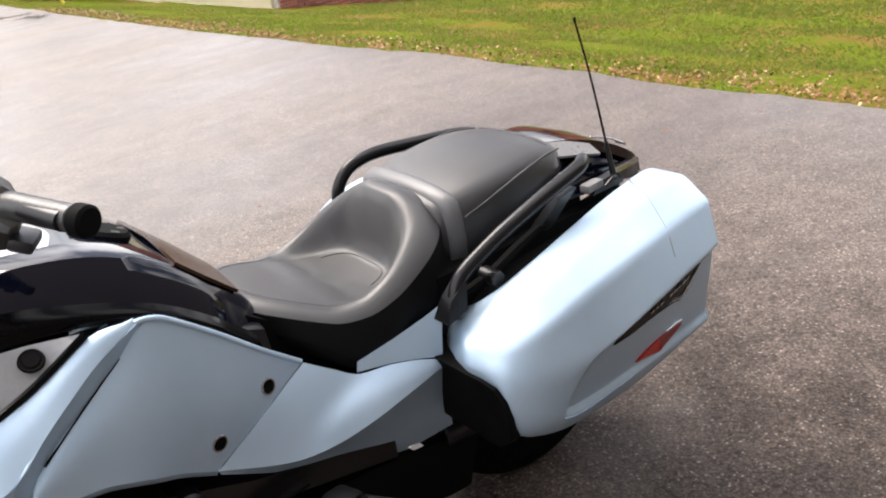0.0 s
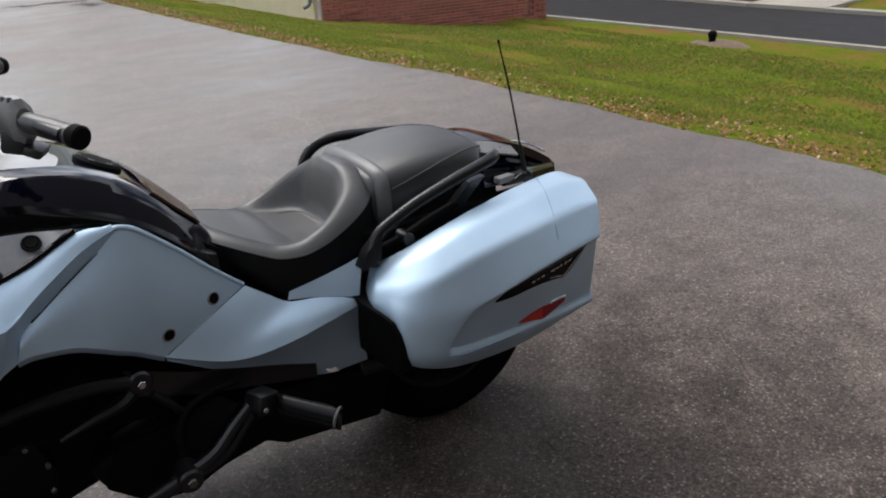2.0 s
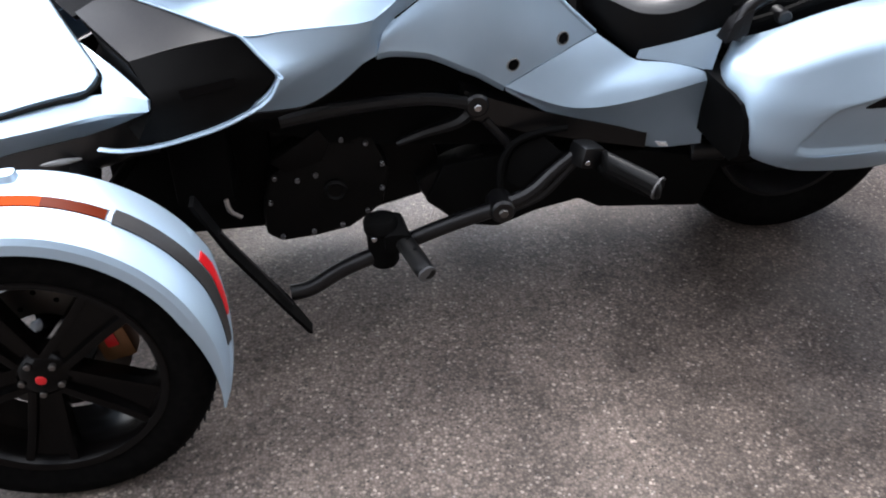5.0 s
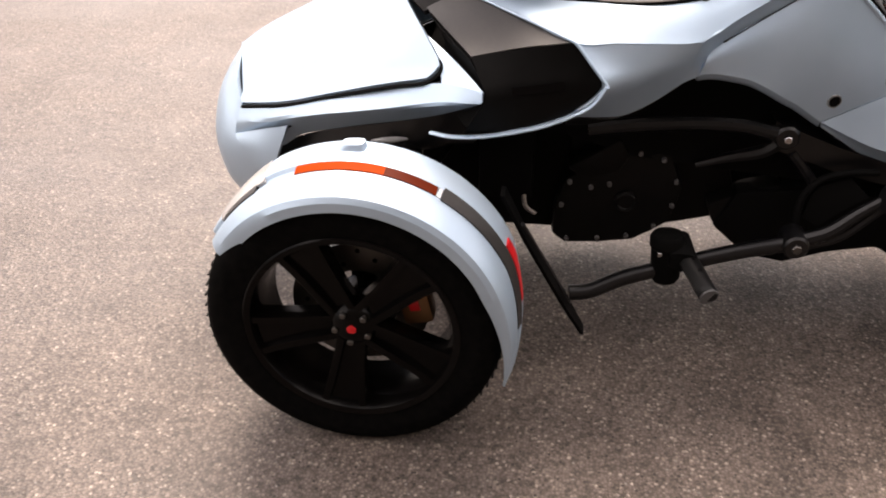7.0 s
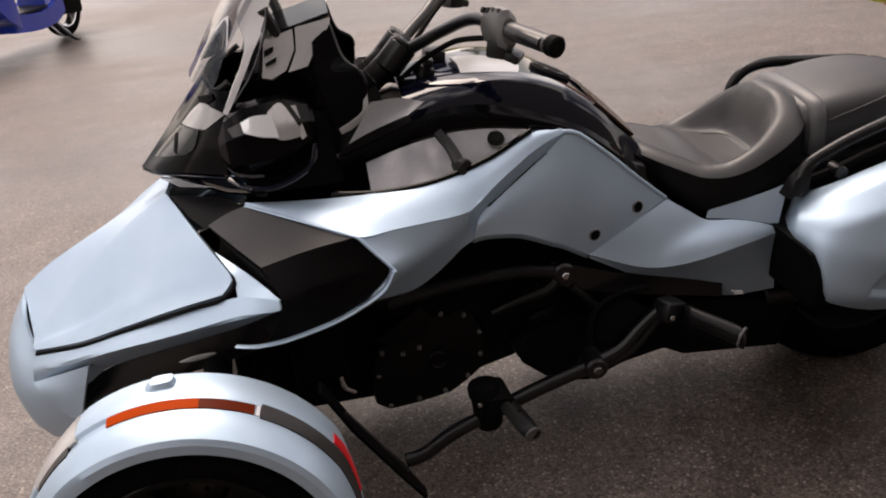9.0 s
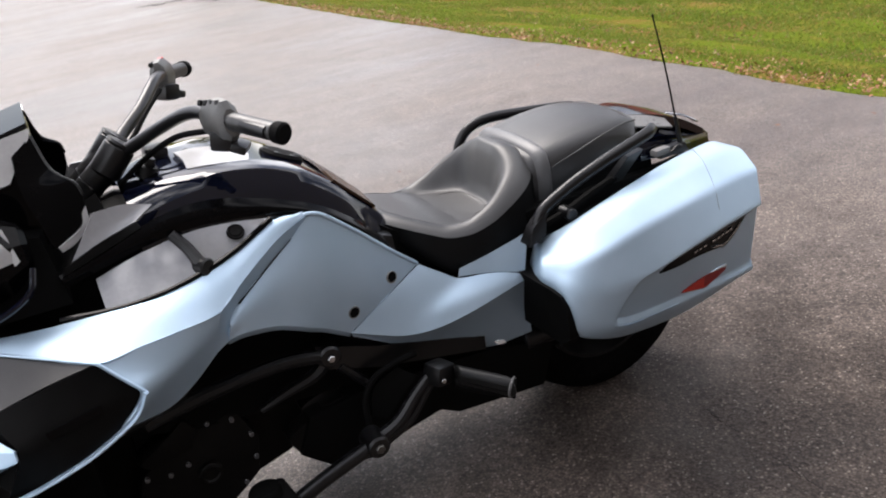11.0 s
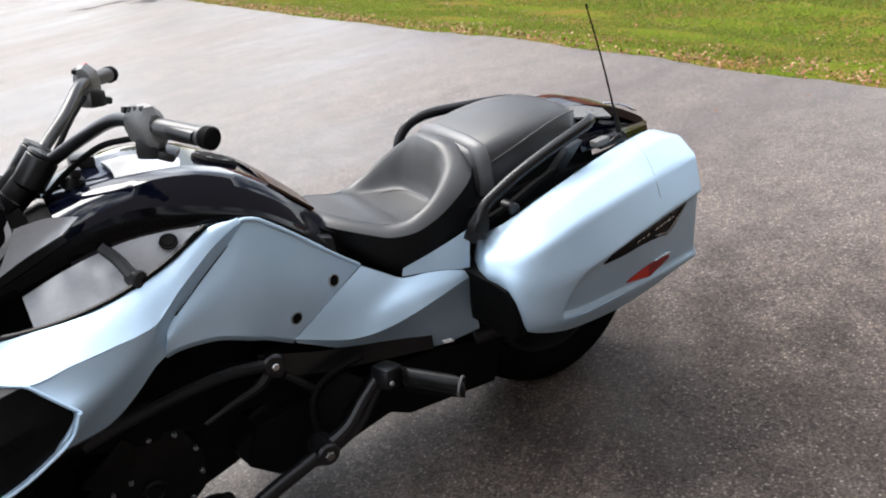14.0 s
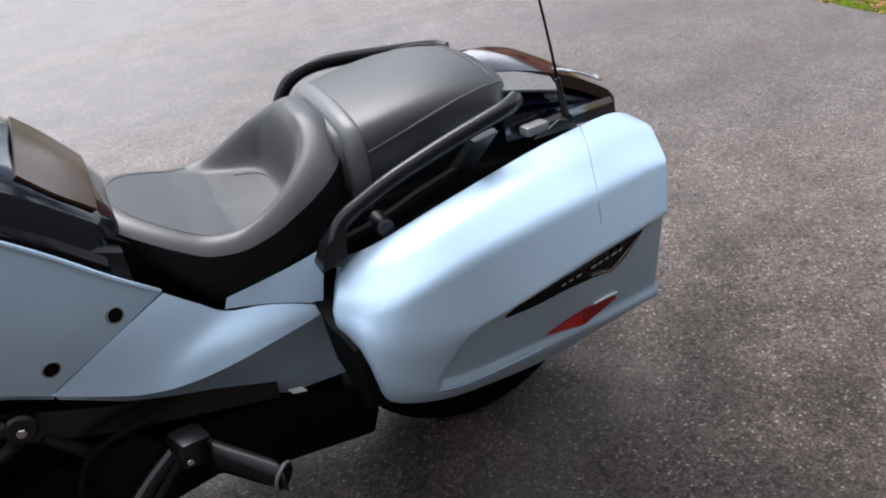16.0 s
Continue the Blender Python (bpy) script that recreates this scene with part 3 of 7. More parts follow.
def ground_sheet():
    xs = [-1500, -300, -60, -10, 1.5, 2.2, 2.6, 3.0, 3.3, 3.5, 3.65, 3.8, 3.95, 4.1, 4.25, 4.4, 4.5, 4.6, 4.75, 4.9] + [4.9 + 0.35 * i for i in range(1, 34)] + [18, 20, 22, 24, 32, 45, 60, 150, 400, 1500]
    ys = [-1500, -300, -60, -20] + [-10 + 0.6 * i for i in range(0, 70)] + [34, 38, 42, 47, 60, 100, 300, 1500]
    bm = bmesh.new()
    rows = []
    for y in ys:
        row = []
        for x in xs:
            z = fall(x, y)
            if edge_line(y) + .3 < x < 24 and -10 < y < 40:
                z += 0.03 * noise.noise((x * 0.9, y * 0.9, 3.0)) + 0.012 * noise.noise((x * 4, y * 4, 1.0))
            row.append((x, y, z))
        rows.append(row)
    grid_faces(bm, rows)
    return bm


ground = part("ground", ground_sheet(), TURF, sharp=0)
tagged(ground, "green autumn lawn sloping away with yellow patches", "lawn", kind="structure")


def edge_x(y):
    return edge_line(y) + 0.06 * noise.noise((y * 0.9, 0.0, 0.0)) + 0.035 * noise.noise((y * 4.0, 5.0, 0.0))


def lot():
    ys = [-200, -60, -20] + [-8 + 0.12 * i for i in range(0, 400)] + [42, 60, 80, 200]
    bm = bmesh.new()
    rows = []
    for y in ys:
        e = edge_x(y)
        rows.append([(-300, y, 0), (-60, y, 0), (-8, y, 0), (-2, y, 0), (1.2, y, 0), (e - 0.5, y, 0), (e - 0.06, y, 0), (e, y, -0.012), (e + 0.01, y, -0.08)])
    grid_faces(bm, rows)
    return bm


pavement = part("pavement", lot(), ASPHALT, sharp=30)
tagged(pavement, "wet worn asphalt lot with exposed stone chips and painted shade", "asphalt lot", kind="structure")


def ribbon(a0, a1, b0, b1, z, thick, n=40):
    """A strip of made ground between two straight edges."""
    bm = bmesh.new()
    top = [[Vector(a0).lerp(Vector(a1), i / n).to_3d() + V(0, 0, z), Vector(b0).lerp(Vector(b1), i / n).to_3d() + V(0, 0, z)] for i in range(n + 1)]
    rows = [[r[0] - V(0, 0, thick), r[0], r[1], r[1] - V(0, 0, thick)] for r in top]
    vs = grid_faces(bm, rows)
    for end in (vs[0], vs[-1]):
        bm.faces.new(end)
    bmesh.ops.recalc_face_normals(bm, faces=bm.faces[:])
    return bm


road = part("road", ribbon((10.4, 24.6), (17.0, -19.6), (14.4, 27), (20.4, -17.5), -1.29, 0.3), ROAD)
tagged(road, "fresh black asphalt road below the lawn", "road", kind="structure")
kerb = part("kerb", ribbon((14.1, 27), (15.38, 9.95), (14.32, 27), (15.60, 9.95), -1.22, 0.3, 20), KERB)
tagged(kerb, "pale concrete kerb along the far side of the road", "kerb", kind="structure")
kerb_2 = part("kerb", ribbon((15.62, 8.4), (20.1, -17.5), (15.84, 8.4), (20.32, -17.5), -1.22, 0.3, 20), KERB)
tagged(kerb_2, "pale concrete kerb along the far side of the road", "kerb", kind="structure")
edging = part("road_edging", ribbon((10.28, 24.6), (16.88, -19.6), (10.4, 24.6), (17.0, -19.6), -1.265, 0.2), KERB)
tagged(edging, "thin pale concrete edging along the near side of the road", "kerb", kind="structure")
path = part("footpath", ribbon((15.40, 9.95), (25.0, 10.9), (15.64, 8.4), (25.0, 9.3), -1.16, 0.3), KERB)
for q in path.data.vertices:  # it rises gently away from the road
    q.co.z += (q.co.x - 20) * .013
tagged(path, "pale concrete footpath leading away from the kerb", "path", kind="structure")

# low walls beyond the lawn
WA, WB = V(7.4, 12.7, 0), V(12.0, 12.1, 0)


def wall_slab(a, b, z0, z1, depth):
    d = (b - a).normalized()
    nrm = V(-d.y, d.x, 0)
    if nrm.y < 0:
        nrm = -nrm
    bm = bmesh.new()
    base = [a, b, b + nrm * depth, a + nrm * depth]
    lo = [bm.verts.new(p + V(0, 0, z0)) for p in base]
    hi = [bm.verts.new(p + V(0, 0, z1)) for p in base]
    bm.faces.new(lo[::-1])
    bm.faces.new(hi)
    for i in range(4):
        bm.faces.new((lo[i], lo[(i + 1) % 4], hi[(i + 1) % 4], hi[i]))
    bmesh.ops.recalc_face_normals(bm, faces=bm.faces[:])
    return bm


cw = bmesh.new()
ring = [[cw.verts.new((x, y, z)) for x, z in ((7.42, z0), (7.68, z0), (7.68, z1 - .03), (7.65, z1), (7.45, z1), (7.42, z1 - .03))] for y, z0, z1 in ((12.96, -1.7, -.10), (16.9, -1.9, -.13), (22.4, -2.2, -.25), (34.0, -2.6, -.50), (48.0, -3.2, -.82))]
for a, b in zip(ring, ring[1:]):
    for k in range(6):
        cw.faces.new((a[k], a[(k + 1) % 6], b[(k + 1) % 6], b[k]))
cw.faces.new(ring[0]), cw.faces.new(ring[-1][::-1])
bmesh.ops.recalc_face_normals(cw, faces=cw.faces[:])
concrete_wall = part("wall_concrete", cw, CONCRETE)
tagged(concrete_wall, "low buff concrete wall at the foot of the lawn", "wall", kind="structure")
wall_cap = part("wall_cap", block((0.40, 0.42, 0.10), (7.56, 12.86, -0.03), bevel=0.012), STONE)
tagged(wall_cap, "grey cast stone cap on the end of the wall", "wall cap", kind="structure")
brick_wall = part("wall_brick", wall_slab(WA + V(0.03, 0.02, 0), WB + V(-.02, 0.02, 0), -1.7, -0.10, 0.24), MORTAR)
tagged(brick_wall, "low red brick wall with pilasters and a stone coping", "wall", kind="structure")
part("coping", wall_slab(WA + V(0.3, -0.05, 0), WB + V(0.05, -0.05, 0), -0.10, 0.0, 0.36), STONE, brick_wall, "grey stone coping")

pipe = thing("downpipe", (7.36, 12.98, -0.5), "grey metal downpipe on the end of the concrete wall", "downpipe")
part("pipe", tube([(0, 0, 0.9), (0, 0, 0.1), (0, 0, 0.0), (-0.05, 0.0, -0.07), (-0.13, 0.02, -0.1)], 0.035, 10, 24), PIPE, pipe)
part("bracket", block((0.09, 0.10, 0.03), (0.01, 0, 0.32), bevel=0.004), PIPE, pipe)

for y in (35.5, 38.7):
    copy_thing(pipe, pose(7.36, y, -.85))
panel = part("service_panel", block((.05, 1.5, 1.2), (7.40, 37.1, -.95), bevel=.01), BROWN)
tagged(panel, "dark brown panel set against the concrete wall", "panel")

# marker pipe in its heap of soil
heap = part("soil_heap", lathe([(-0.08, 0.62), (0.0, 0.5), (0.05, 0.3), (0.075, 0.12), (0.08, 0)], (11.7, 7.55, fall(11.7, 7.5) - 0.01), (0, 0, 1), 28), SOIL)
for q in heap.data.vertices:
    q.co += V(0.05, 0.05, 0.03) * noise.noise(q.co * 7)
tagged(heap, "small heap of bare brown soil in the lawn", "soil", kind="structure")
stub = thing("standpipe", (11.7, 7.6, fall(11.7, 7.6)), "short black capped pipe standing in the soil heap", "pipe")
part("pipe", rod((0, 0, 0), (0, 0, 0.16), 0.055), DARK, stub)
part("cap", lathe([(0.13, 0), (0.13, 0.066), (0.19, 0.07), (0.22, 0.05), (0.225, 0)], (0, 0, 0), (0, 0, 1), 20), DARK, stub)

# distant brick house; unseen wall added behind the camera to dim near sides
house = thing("building", (17.7, 20.4, -1.2), "long red brick building across the road", "building")
part("wall", block((0.5, 30, 5), (1, 6, 2.4), bevel=0.02), BRICKFAR, house)
part("roof", block((4, 31, 0.3), (2, 6, 5.05), bevel=0.05), SATIN, house)
for k in range(6):
    w = part("window", block((0.08, 1.2, 1.4), (0.72, -4 + 4 * k, 2.4), bevel=0.01), CARGLASS, house)
    part("sill", block((0.06, 1.4, 0.1), (0.70, -4 + 4 * k, 1.66), bevel=0.01), KERB, w)
wall_back = part("wall_south", block((35.5, 0.3, 4.7), (15.8, -3.9, 2.25), bevel=0.02), CLAD)
tagged(wall_back, "plain grey brown masonry wall, unseen, added to dim the near side", "wall", kind="structure")


STREAKS = [[(2.89, 15.12), (3.12, 15.13), (3.32, 15.24)], [(3.14, 14.47), (3.3, 14.36), (3.43, 14.32)],
           [(2.92, 12.77), (3.05, 12.59), (3.23, 12.63)], [(3.11, 12.69), (3.32, 12.54), (3.52, 12.43)],
           [(3.28, 12.16), (3.39, 11.91), (3.52, 11.61)], [(2.37, 12.79), (2.6, 12.72), (2.79, 12.5)]]
# a crack, oil marks and scraps on the lot
def ragged(pts, w, seed, z=0.004, n=60):
    """A thin uneven strip along pts."""
    rng = random.Random(seed)
    line = spline([(x, y, 0) for x, y in pts], n)
    rows = []
    for i, p in enumerate(line):
        d = (line[min(i + 1, n - 1)] - line[max(i - 1, 0)]).normalized()
        side = V(-d.y, d.x, 0)
        ww = w * rng.uniform(0.25, 1.0) * min(1, 6 * i / n, 6 * (n - 1 - i) / n + 0.05)
        p = p + side * rng.gauss(0, w * 0.8)
        rows.append([p + side * ww + V(0, 0, 0.001), p + side * ww * .4 + V(0, 0, z), p - side * ww * .4 + V(0, 0, z), p - side * ww + V(0, 0, 0.001)])
    bm = bmesh.new()
    grid_faces(bm, rows)
    return bm


for k, pts in enumerate(([(1.868, -.36), (1.86, -.44), (1.863, -.50)], [(1.858, -.60), (1.853, -.70), (1.856, -.76)], [(1.853, -.86), (1.856, -.98), (1.862, -1.07), (1.845, -1.2)])):
    part("crack", ragged(pts, .003, 4 + k, .0015, 40), TARRED, pavement, "thin dark crack in the asphalt")
for k, pts in enumerate(([(-2.53, 12.4), (-2.1, 12.47), (-1.75, 12.8)], [(-1.6, 12.9), (-.97, 12.8), (-.7, 12.8)], [(-.55, 12.75), (-.1, 12.6), (.3, 12.6)])):
    part("seam", ragged(pts, .07, 10 + k), TARRED, pavement, "dark patched seam")
for k, pts in enumerate(STREAKS):
    part("wet_streak", ragged(pts, .10, 30 + k, .002), TARRED, pavement, "dark wet streak")


# grass, leaves
def scatter_blades(count, seed):
    rng = random.Random(seed)
    bm = bmesh.new()
    made = 0
    while made < count:
        y = rng.uniform(-2.5, 16)
        d = rng.random() ** 1.6 * 7.6
        x = edge_x(y) + 0.0 + d
        if x > 12.1 or (y > 11.9 and x > 7.3) or x > 12.3 - .05 * y:
            continue
        thin = noise.noise((x * 0.7, y * 0.7, 9.0))
        if d < 0.22 and rng.random() < 0.85 - 2 * d:
            continue
        if rng.random() < 0.25 + 0.5 * max(thin, 0):
            continue
        z = fall(x, y) - 0.01
        h = rng.uniform(0.012, 0.032) * (1 + 0.2 * d / 3)
        w = rng.uniform(0.004, 0.009) * (1 + d * 0.35)
        a = rng.uniform(0, 6.28)
        lean = V(rng.uniform(-1, 1), rng.uniform(-1, 1), 0) * h * 0.7
        p = V(x, y, z)
        s = V(math.cos(a), math.sin(a), 0) * w
        m1 = p + V(0, 0, h * 0.6) + lean * 0.35
        vs = [bm.verts.new(q) for q in (p - s, p + s, m1 + s * 0.7, p + V(0, 0, h) + lean, m1 - s * 0.7)]
        bm.faces.new(vs)
        made += 1
    return bm


grass = part("grass", scatter_blades(95000, 3), BLADE, sharp=0)
tagged(grass, "short green and straw-coloured grass blades", "grass", kind="stuff")


def scatter_leaves(count, seed):
    rng = random.Random(seed)
    bm = bmesh.new()
    for _ in range(count):
        y = rng.uniform(-2.5, 13)
        drift = noise.noise((y * 0.9, 2.0, 0.0)) + .5 * noise.noise((y * 2.7, 7.0, 0.0))
        d = abs(rng.gauss(0, 0.26)) * max(.25, 1.0 + 1.8 * drift) if rng.random() < 0.40 + .35 * drift else rng.uniform(0, 7)
        x = edge_x(y) + d - 0.03
        if d > 0.6 and noise.noise((x * 1.1, y * 1.1, 5.0)) < 0.05:
            continue
        if x > 12 or (y > 11.8 and x > 7.2):
            continue
        r = rng.uniform(0.006, 0.017)
        stray = _ % 350 == 0 and y > 1.0  # a few lie out on the asphalt
        if stray:
            x = edge_x(y) - rng.uniform(0.1, 2.5)
        a = rng.uniform(0, 6.28)
        m = Matrix.Translation((x, y, 0.004 if stray else fall(x, y) + rng.uniform(0.005, 0.03))) @ Euler((0, 0, a) if stray else (rng.gauss(0, 0.4), rng.gauss(0, 0.4), a)).to_matrix().to_4x4()
        pts = [(-1, 0, 0), (-0.4, -0.5, 0.12), (0.4, -0.45, 0.1), (1, 0, 0), (0.4, 0.45, 0.14), (-0.4, 0.5, 0.1)]
        vs = [bm.verts.new(m @ (Vector(q) * r)) for q in pts]
        bm.faces.new(vs)
    return bm


leaves = part("fallen_leaves", scatter_leaves(12000, 8), LEAF, sharp=0)
tagged(leaves, "orange-brown and tan fallen leaves along the asphalt edge", "leaves", kind="stuff")

# ---- the three-wheeler ----
# x runs from its nose (0) to its tail, y from its left (minus) to its right, z up
trike = thing("three_wheeler", (0, 0, 0), "silver-blue three-wheeled touring motorcycle with black trim on wet asphalt", "motorcycle")

# saddlebags
BAG = [  # rings from the front edge to the tail: inner bottom, inner top, top, crease, lip, lower side, bottom, inner bottom
    [(1.42, -.24, .50), (1.45, -.25, .605), (1.437, -.298, .607), (1.407, -.343, .588), (1.396, -.360, .568), (1.395, -.362, .556), (1.396, -.356, .545), (1.41, -.28, .53)],
    [(1.44, -.24, .48), (1.475, -.30, .634), (1.456, -.345, .631), (1.433, -.405, .600), (1.418, -.425, .565), (1.414, -.430, .530), (1.416, -.422, .500), (1.43, -.28, .50)],
    [(1.46, -.24, .43), (1.50, -.33, .655), (1.487, -.382, .650), (1.469, -.438, .608), (1.446, -.455, .535), (1.428, -.453, .465), (1.426, -.437, .425), (1.44, -.28, .42)],
    [(1.48, -.24, .43), (1.517, -.334, .663), (1.506, -.390, .658), (1.488, -.447, .614), (1.466, -.467, .537), (1.448, -.464, .452), (1.445, -.439, .412), (1.46, -.28, .41)],
    [(1.53, -.24, .42), (1.545, -.338, .674), (1.535, -.400, .670), (1.520, -.457, .622), (1.512, -.480, .538), (1.505, -.475, .432), (1.500, -.436, .390), (1.51, -.28, .39)],
    [(1.60, -.24, .42), (1.62, -.338, .694), (1.612, -.402, .693), (1.604, -.460, .647), (1.600, -.496, .550), (1.590, -.464, .415), (1.580, -.420, .361), (1.58, -.28, .375)],
    [(1.80, -.24, .42), (1.82, -.292, .711), (1.812, -.368, .710), (1.800, -.436, .667), (1.790, -.484, .584), (1.780, -.434, .398), (1.765, -.405, .347), (1.78, -.28, .37)],
    [(1.96, -.24, .44), (2.005, -.240, .706), (1.995, -.322, .700), (1.962, -.402, .668), (1.950, -.453, .592), (1.955, -.418, .399), (1.955, -.402, .390), (1.96, -.28, .40)],
    [(1.98, -.24, .45), (2.048, -.224, .686), (2.044, -.312, .690), (2.014, -.396, .664), (1.980, -.446, .592), (1.986, -.413, .401), (1.983, -.406, .397), (1.975, -.28, .41)],
]


def ring_soft(r, k=5):
    """Rounds a ring's corners without moving its flats."""
    n = len(r)
    out = []
    for i in range(n):
        p, a, b = Vector(r[i]), Vector(r[i - 1]), Vector(r[(i + 1) % n])
        da, db = (a - p), (b - p)
        q0 = p + da.normalized() * min(0.020, da.length * 0.35)
        q1 = p + db.normalized() * min(0.020, db.length * 0.35)
        for j in range(k):
            t = j / (k - 1)
            out.append(q0 * (1 - t) ** 2 + p * 2 * t * (1 - t) + q1 * t * t)
    return out


def bag_ring(r, station):
    """A bag's ring with round corners and many points along its outer side."""
    n = len(r)
    softs = (.013, .013, .018, .015 if station < 8 else .012, .02 if station < 5 else .007, .022, .02, .013)
    ends = []
    for i in range(n):
        p, a, b = Vector(r[i]), Vector(r[i - 1]), Vector(r[(i + 1) % n])
        da, db = (a - p), (b - p)
        soft = softs[i]
        q0 = p + da.normalized() * min(soft, da.length * 0.42)
        q1 = p + db.normalized() * min(soft, db.length * 0.42)
        ends.append([q0 * (1 - t) ** 2 + p * 2 * t * (1 - t) + q1 * t * t for t in (j / 6 for j in range(7))])
    out = []
    for i in range(n):
        out += ends[i]
        nxt = ends[(i + 1) % n][0]
        m = (2, 2, 3, 10, 28, 6, 2, 2)[i]
        out += [ends[i][-1].lerp(nxt, j / (m + 1)) for j in range(1, m + 1)]
    return out


PANEL = [(1.60, .549), (1.63, .555), (1.74, .5755), (1.83, .587), (1.975, .5915), (2.1, .60), (2.1, .409), (1.98, .409), (1.88, .407), (1.75, .411), (1.65, .421), (1.58, .428), (1.54, .434), (1.515, .443), (1.514, .453), (1.53, .482), (1.552, .515), (1.575, .540)]


def panel_depth(x, z):
    """How far inside the recessed lower panel a point of the side lies."""
    inside, near = False, 9.0
    for (x0, z0), (x1, z1) in zip(PANEL, PANEL[1:] + PANEL[:1]):
        if (z0 > z) != (z1 > z) and x < x0 + (z - z0) / (z1 - z0) * (x1 - x0):
            inside = not inside
        t = min(max(((x - x0) * (x1 - x0) + (z - z0) * (z1 - z0)) / ((x1 - x0) ** 2 + (z1 - z0) ** 2), 0), 1)
        near = min(near, math.hypot(x - x0 - t * (x1 - x0), z - z0 - t * (z1 - z0)))
    return near if inside else 0.0


def bag_mesh():
    rings = [bag_ring(r, k) for k, r in enumerate(BAG)]
    k = len(rings[0])
    cols = [spline([r[i] for r in rings], 150) for i in range(k)]
    for col in cols:  # runs fair from end to end, the creases across it stay
        for _ in range(60):
            col[1:-1] = [q * .5 + (p + r) * .25 for p, q, r in zip(col, col[1:], col[2:])]
    bm = loft([[cols[i][j] for i in range(k)] for j in range(150)])
    for q in bm.verts:
        if q.co.y < -.34 and q.co.x > 1.5:
            f = min(panel_depth(q.co.x, q.co.z) / .012, 1)
            q.co.y += .012 * f * f * (3 - 2 * f)
    for _ in range(3):  # the moulded front corner is soft
        bmesh.ops.smooth_vert(bm, verts=[q for q in bm.verts if q.co.x < 1.49], factor=.5, use_axis_x=True, use_axis_y=True, use_axis_z=True)
    return bm


for side in (1, -1):
    bag = part("saddlebag", bag_mesh(), PAINT, trike, "silver-blue hard saddlebag", sharp=60)
    tree = surface(bag)
    pieces = [bag]
    pieces.append(part("panel_rim", decal(tree, [(1.514, .440), (1.56, .4275), (1.64, .4205), (1.72, .414)], [(1.514, .434), (1.56, .4215), (1.64, .4155), (1.72, .4115)], .0015, .004, 40, 3), PAINT, bag, "raised body line"))
    strip = part("badge_strip", decal(tree, [(1.641, .5355), (1.685, .5545), (1.76, .5705), (1.845, .582), (1.940, .588)], [(1.642, .5305), (1.70, .526), (1.77, .527), (1.845, .520), (1.862, .514), (1.895, .532), (1.940, .583)], .001, .005, 44, 6), JET, bag, "gloss black wedge-shaped badge strip")
    pieces.append(strip)
    for xa, w in ((1.750, .010), (1.766, .008), (1.781, .011), (1.812, .012), (1.828, .010), (1.843, .008), (1.857, .012), (1.873, .009)):
        z = .5470 + (xa - 1.765) * .11
        pieces.append(part("badge_mark", decal(tree, [(xa, z + .003), (xa + w, z + .0045)], [(xa + .001, z - .003), (xa + w + .001, z - .0015)], .003, .003, 3, 2), EMBLEM, strip, "small metal badge bar"))
    pieces.append(part("badge_wing", decal(tree, [(1.815, .533), (1.843, .530), (1.862, .524), (1.886, .542), (1.915, .566)], [(1.820, .530), (1.843, .526), (1.862, .520), (1.890, .538), (1.915, .563)], .003, .003, 20, 2), EMBLEM, strip, "winged metal badge outline"))
    refl = part("side_reflector", decal(tree, [(1.734, .4355), (1.775, .446), (1.81, .4505), (1.86, .452), (1.886, .449)], [(1.734, .4335), (1.775, .4235), (1.815, .4165), (1.85, .424), (1.886, .440)], .003, .010, 24, 5), REDDARK, bag, "red diamond-shaped side reflector")
    pieces.append(refl)
    # the reflector's bright return painted as an orange face
    pieces.append(part("reflector_prism", decal(tree, [(1.738, .4352), (1.775, .4445), (1.808, .449)], [(1.738, .4338), (1.775, .425), (1.812, .4185)], .0045, .004, 10, 4), ORANGE, refl, "orange-red flash painted on the reflector"))
    pieces.append(part("reflector_rim", decal(tree, [(1.835, .453), (1.862, .456), (1.888, .4545)], [(1.835, .450), (1.862, .452), (1.888, .449)], .003, .004, 12, 2), CLEAR, refl))
    seam = [tree.ray_cast(V(1.93 - .09 * k / 12, -.255 - .20 * k / 12, 2), V(0, 0, -1))[0] for k in range(13)]
    pieces.append(part("lid_seam", tube([p - V(0, 0, .0004) for p in seam if p], 0.0008, 5, 26), GREYPLASTIC, bag))
    pieces.append(part("latch", block((0.05, 0.03, 0.018), (1.85, -.235, .716), (0, 0, 8), 0.006), GREYPLASTIC, bag, "grey lid hinge"))
    if side == -1:
        for p in pieces:
            p.data.transform(Matrix.Diagonal((1, -1, 1, 1)))
            p.data.flip_normals()

# inner liner in front of each bag
NOTCH = [(1.387, -.362, .553), (1.396, -.398, .546), (1.403, -.424, .535), (1.408, -.440, .508), (1.407, -.447, .475), (1.408, -.444, .432)]
liner = [[(x, y, z) for x, y, z in NOTCH] + [(1.415, -.40, .395), (1.415, -.22, .39), (1.388, -.22, .55)],
         [(x + .03, y + .006, z - .002) for x, y, z in NOTCH] + [(1.45, -.40, .39), (1.45, -.20, .385), (1.43, -.20, .55)],
         [(1.70, max(y, -.30), z) for x, y, z in NOTCH] + [(1.70, -.30, .40), (1.70, -.16, .40), (1.70, -.16, .55)]]
pair("bag_liner", loft(liner), DARK, trike, "black plastic corner in front of the saddlebag", sharp=30)
pair("bag_mount", block((0.5, 0.05, 0.10), (1.70, -.20, .62), bevel=0.01), DARK, trike)

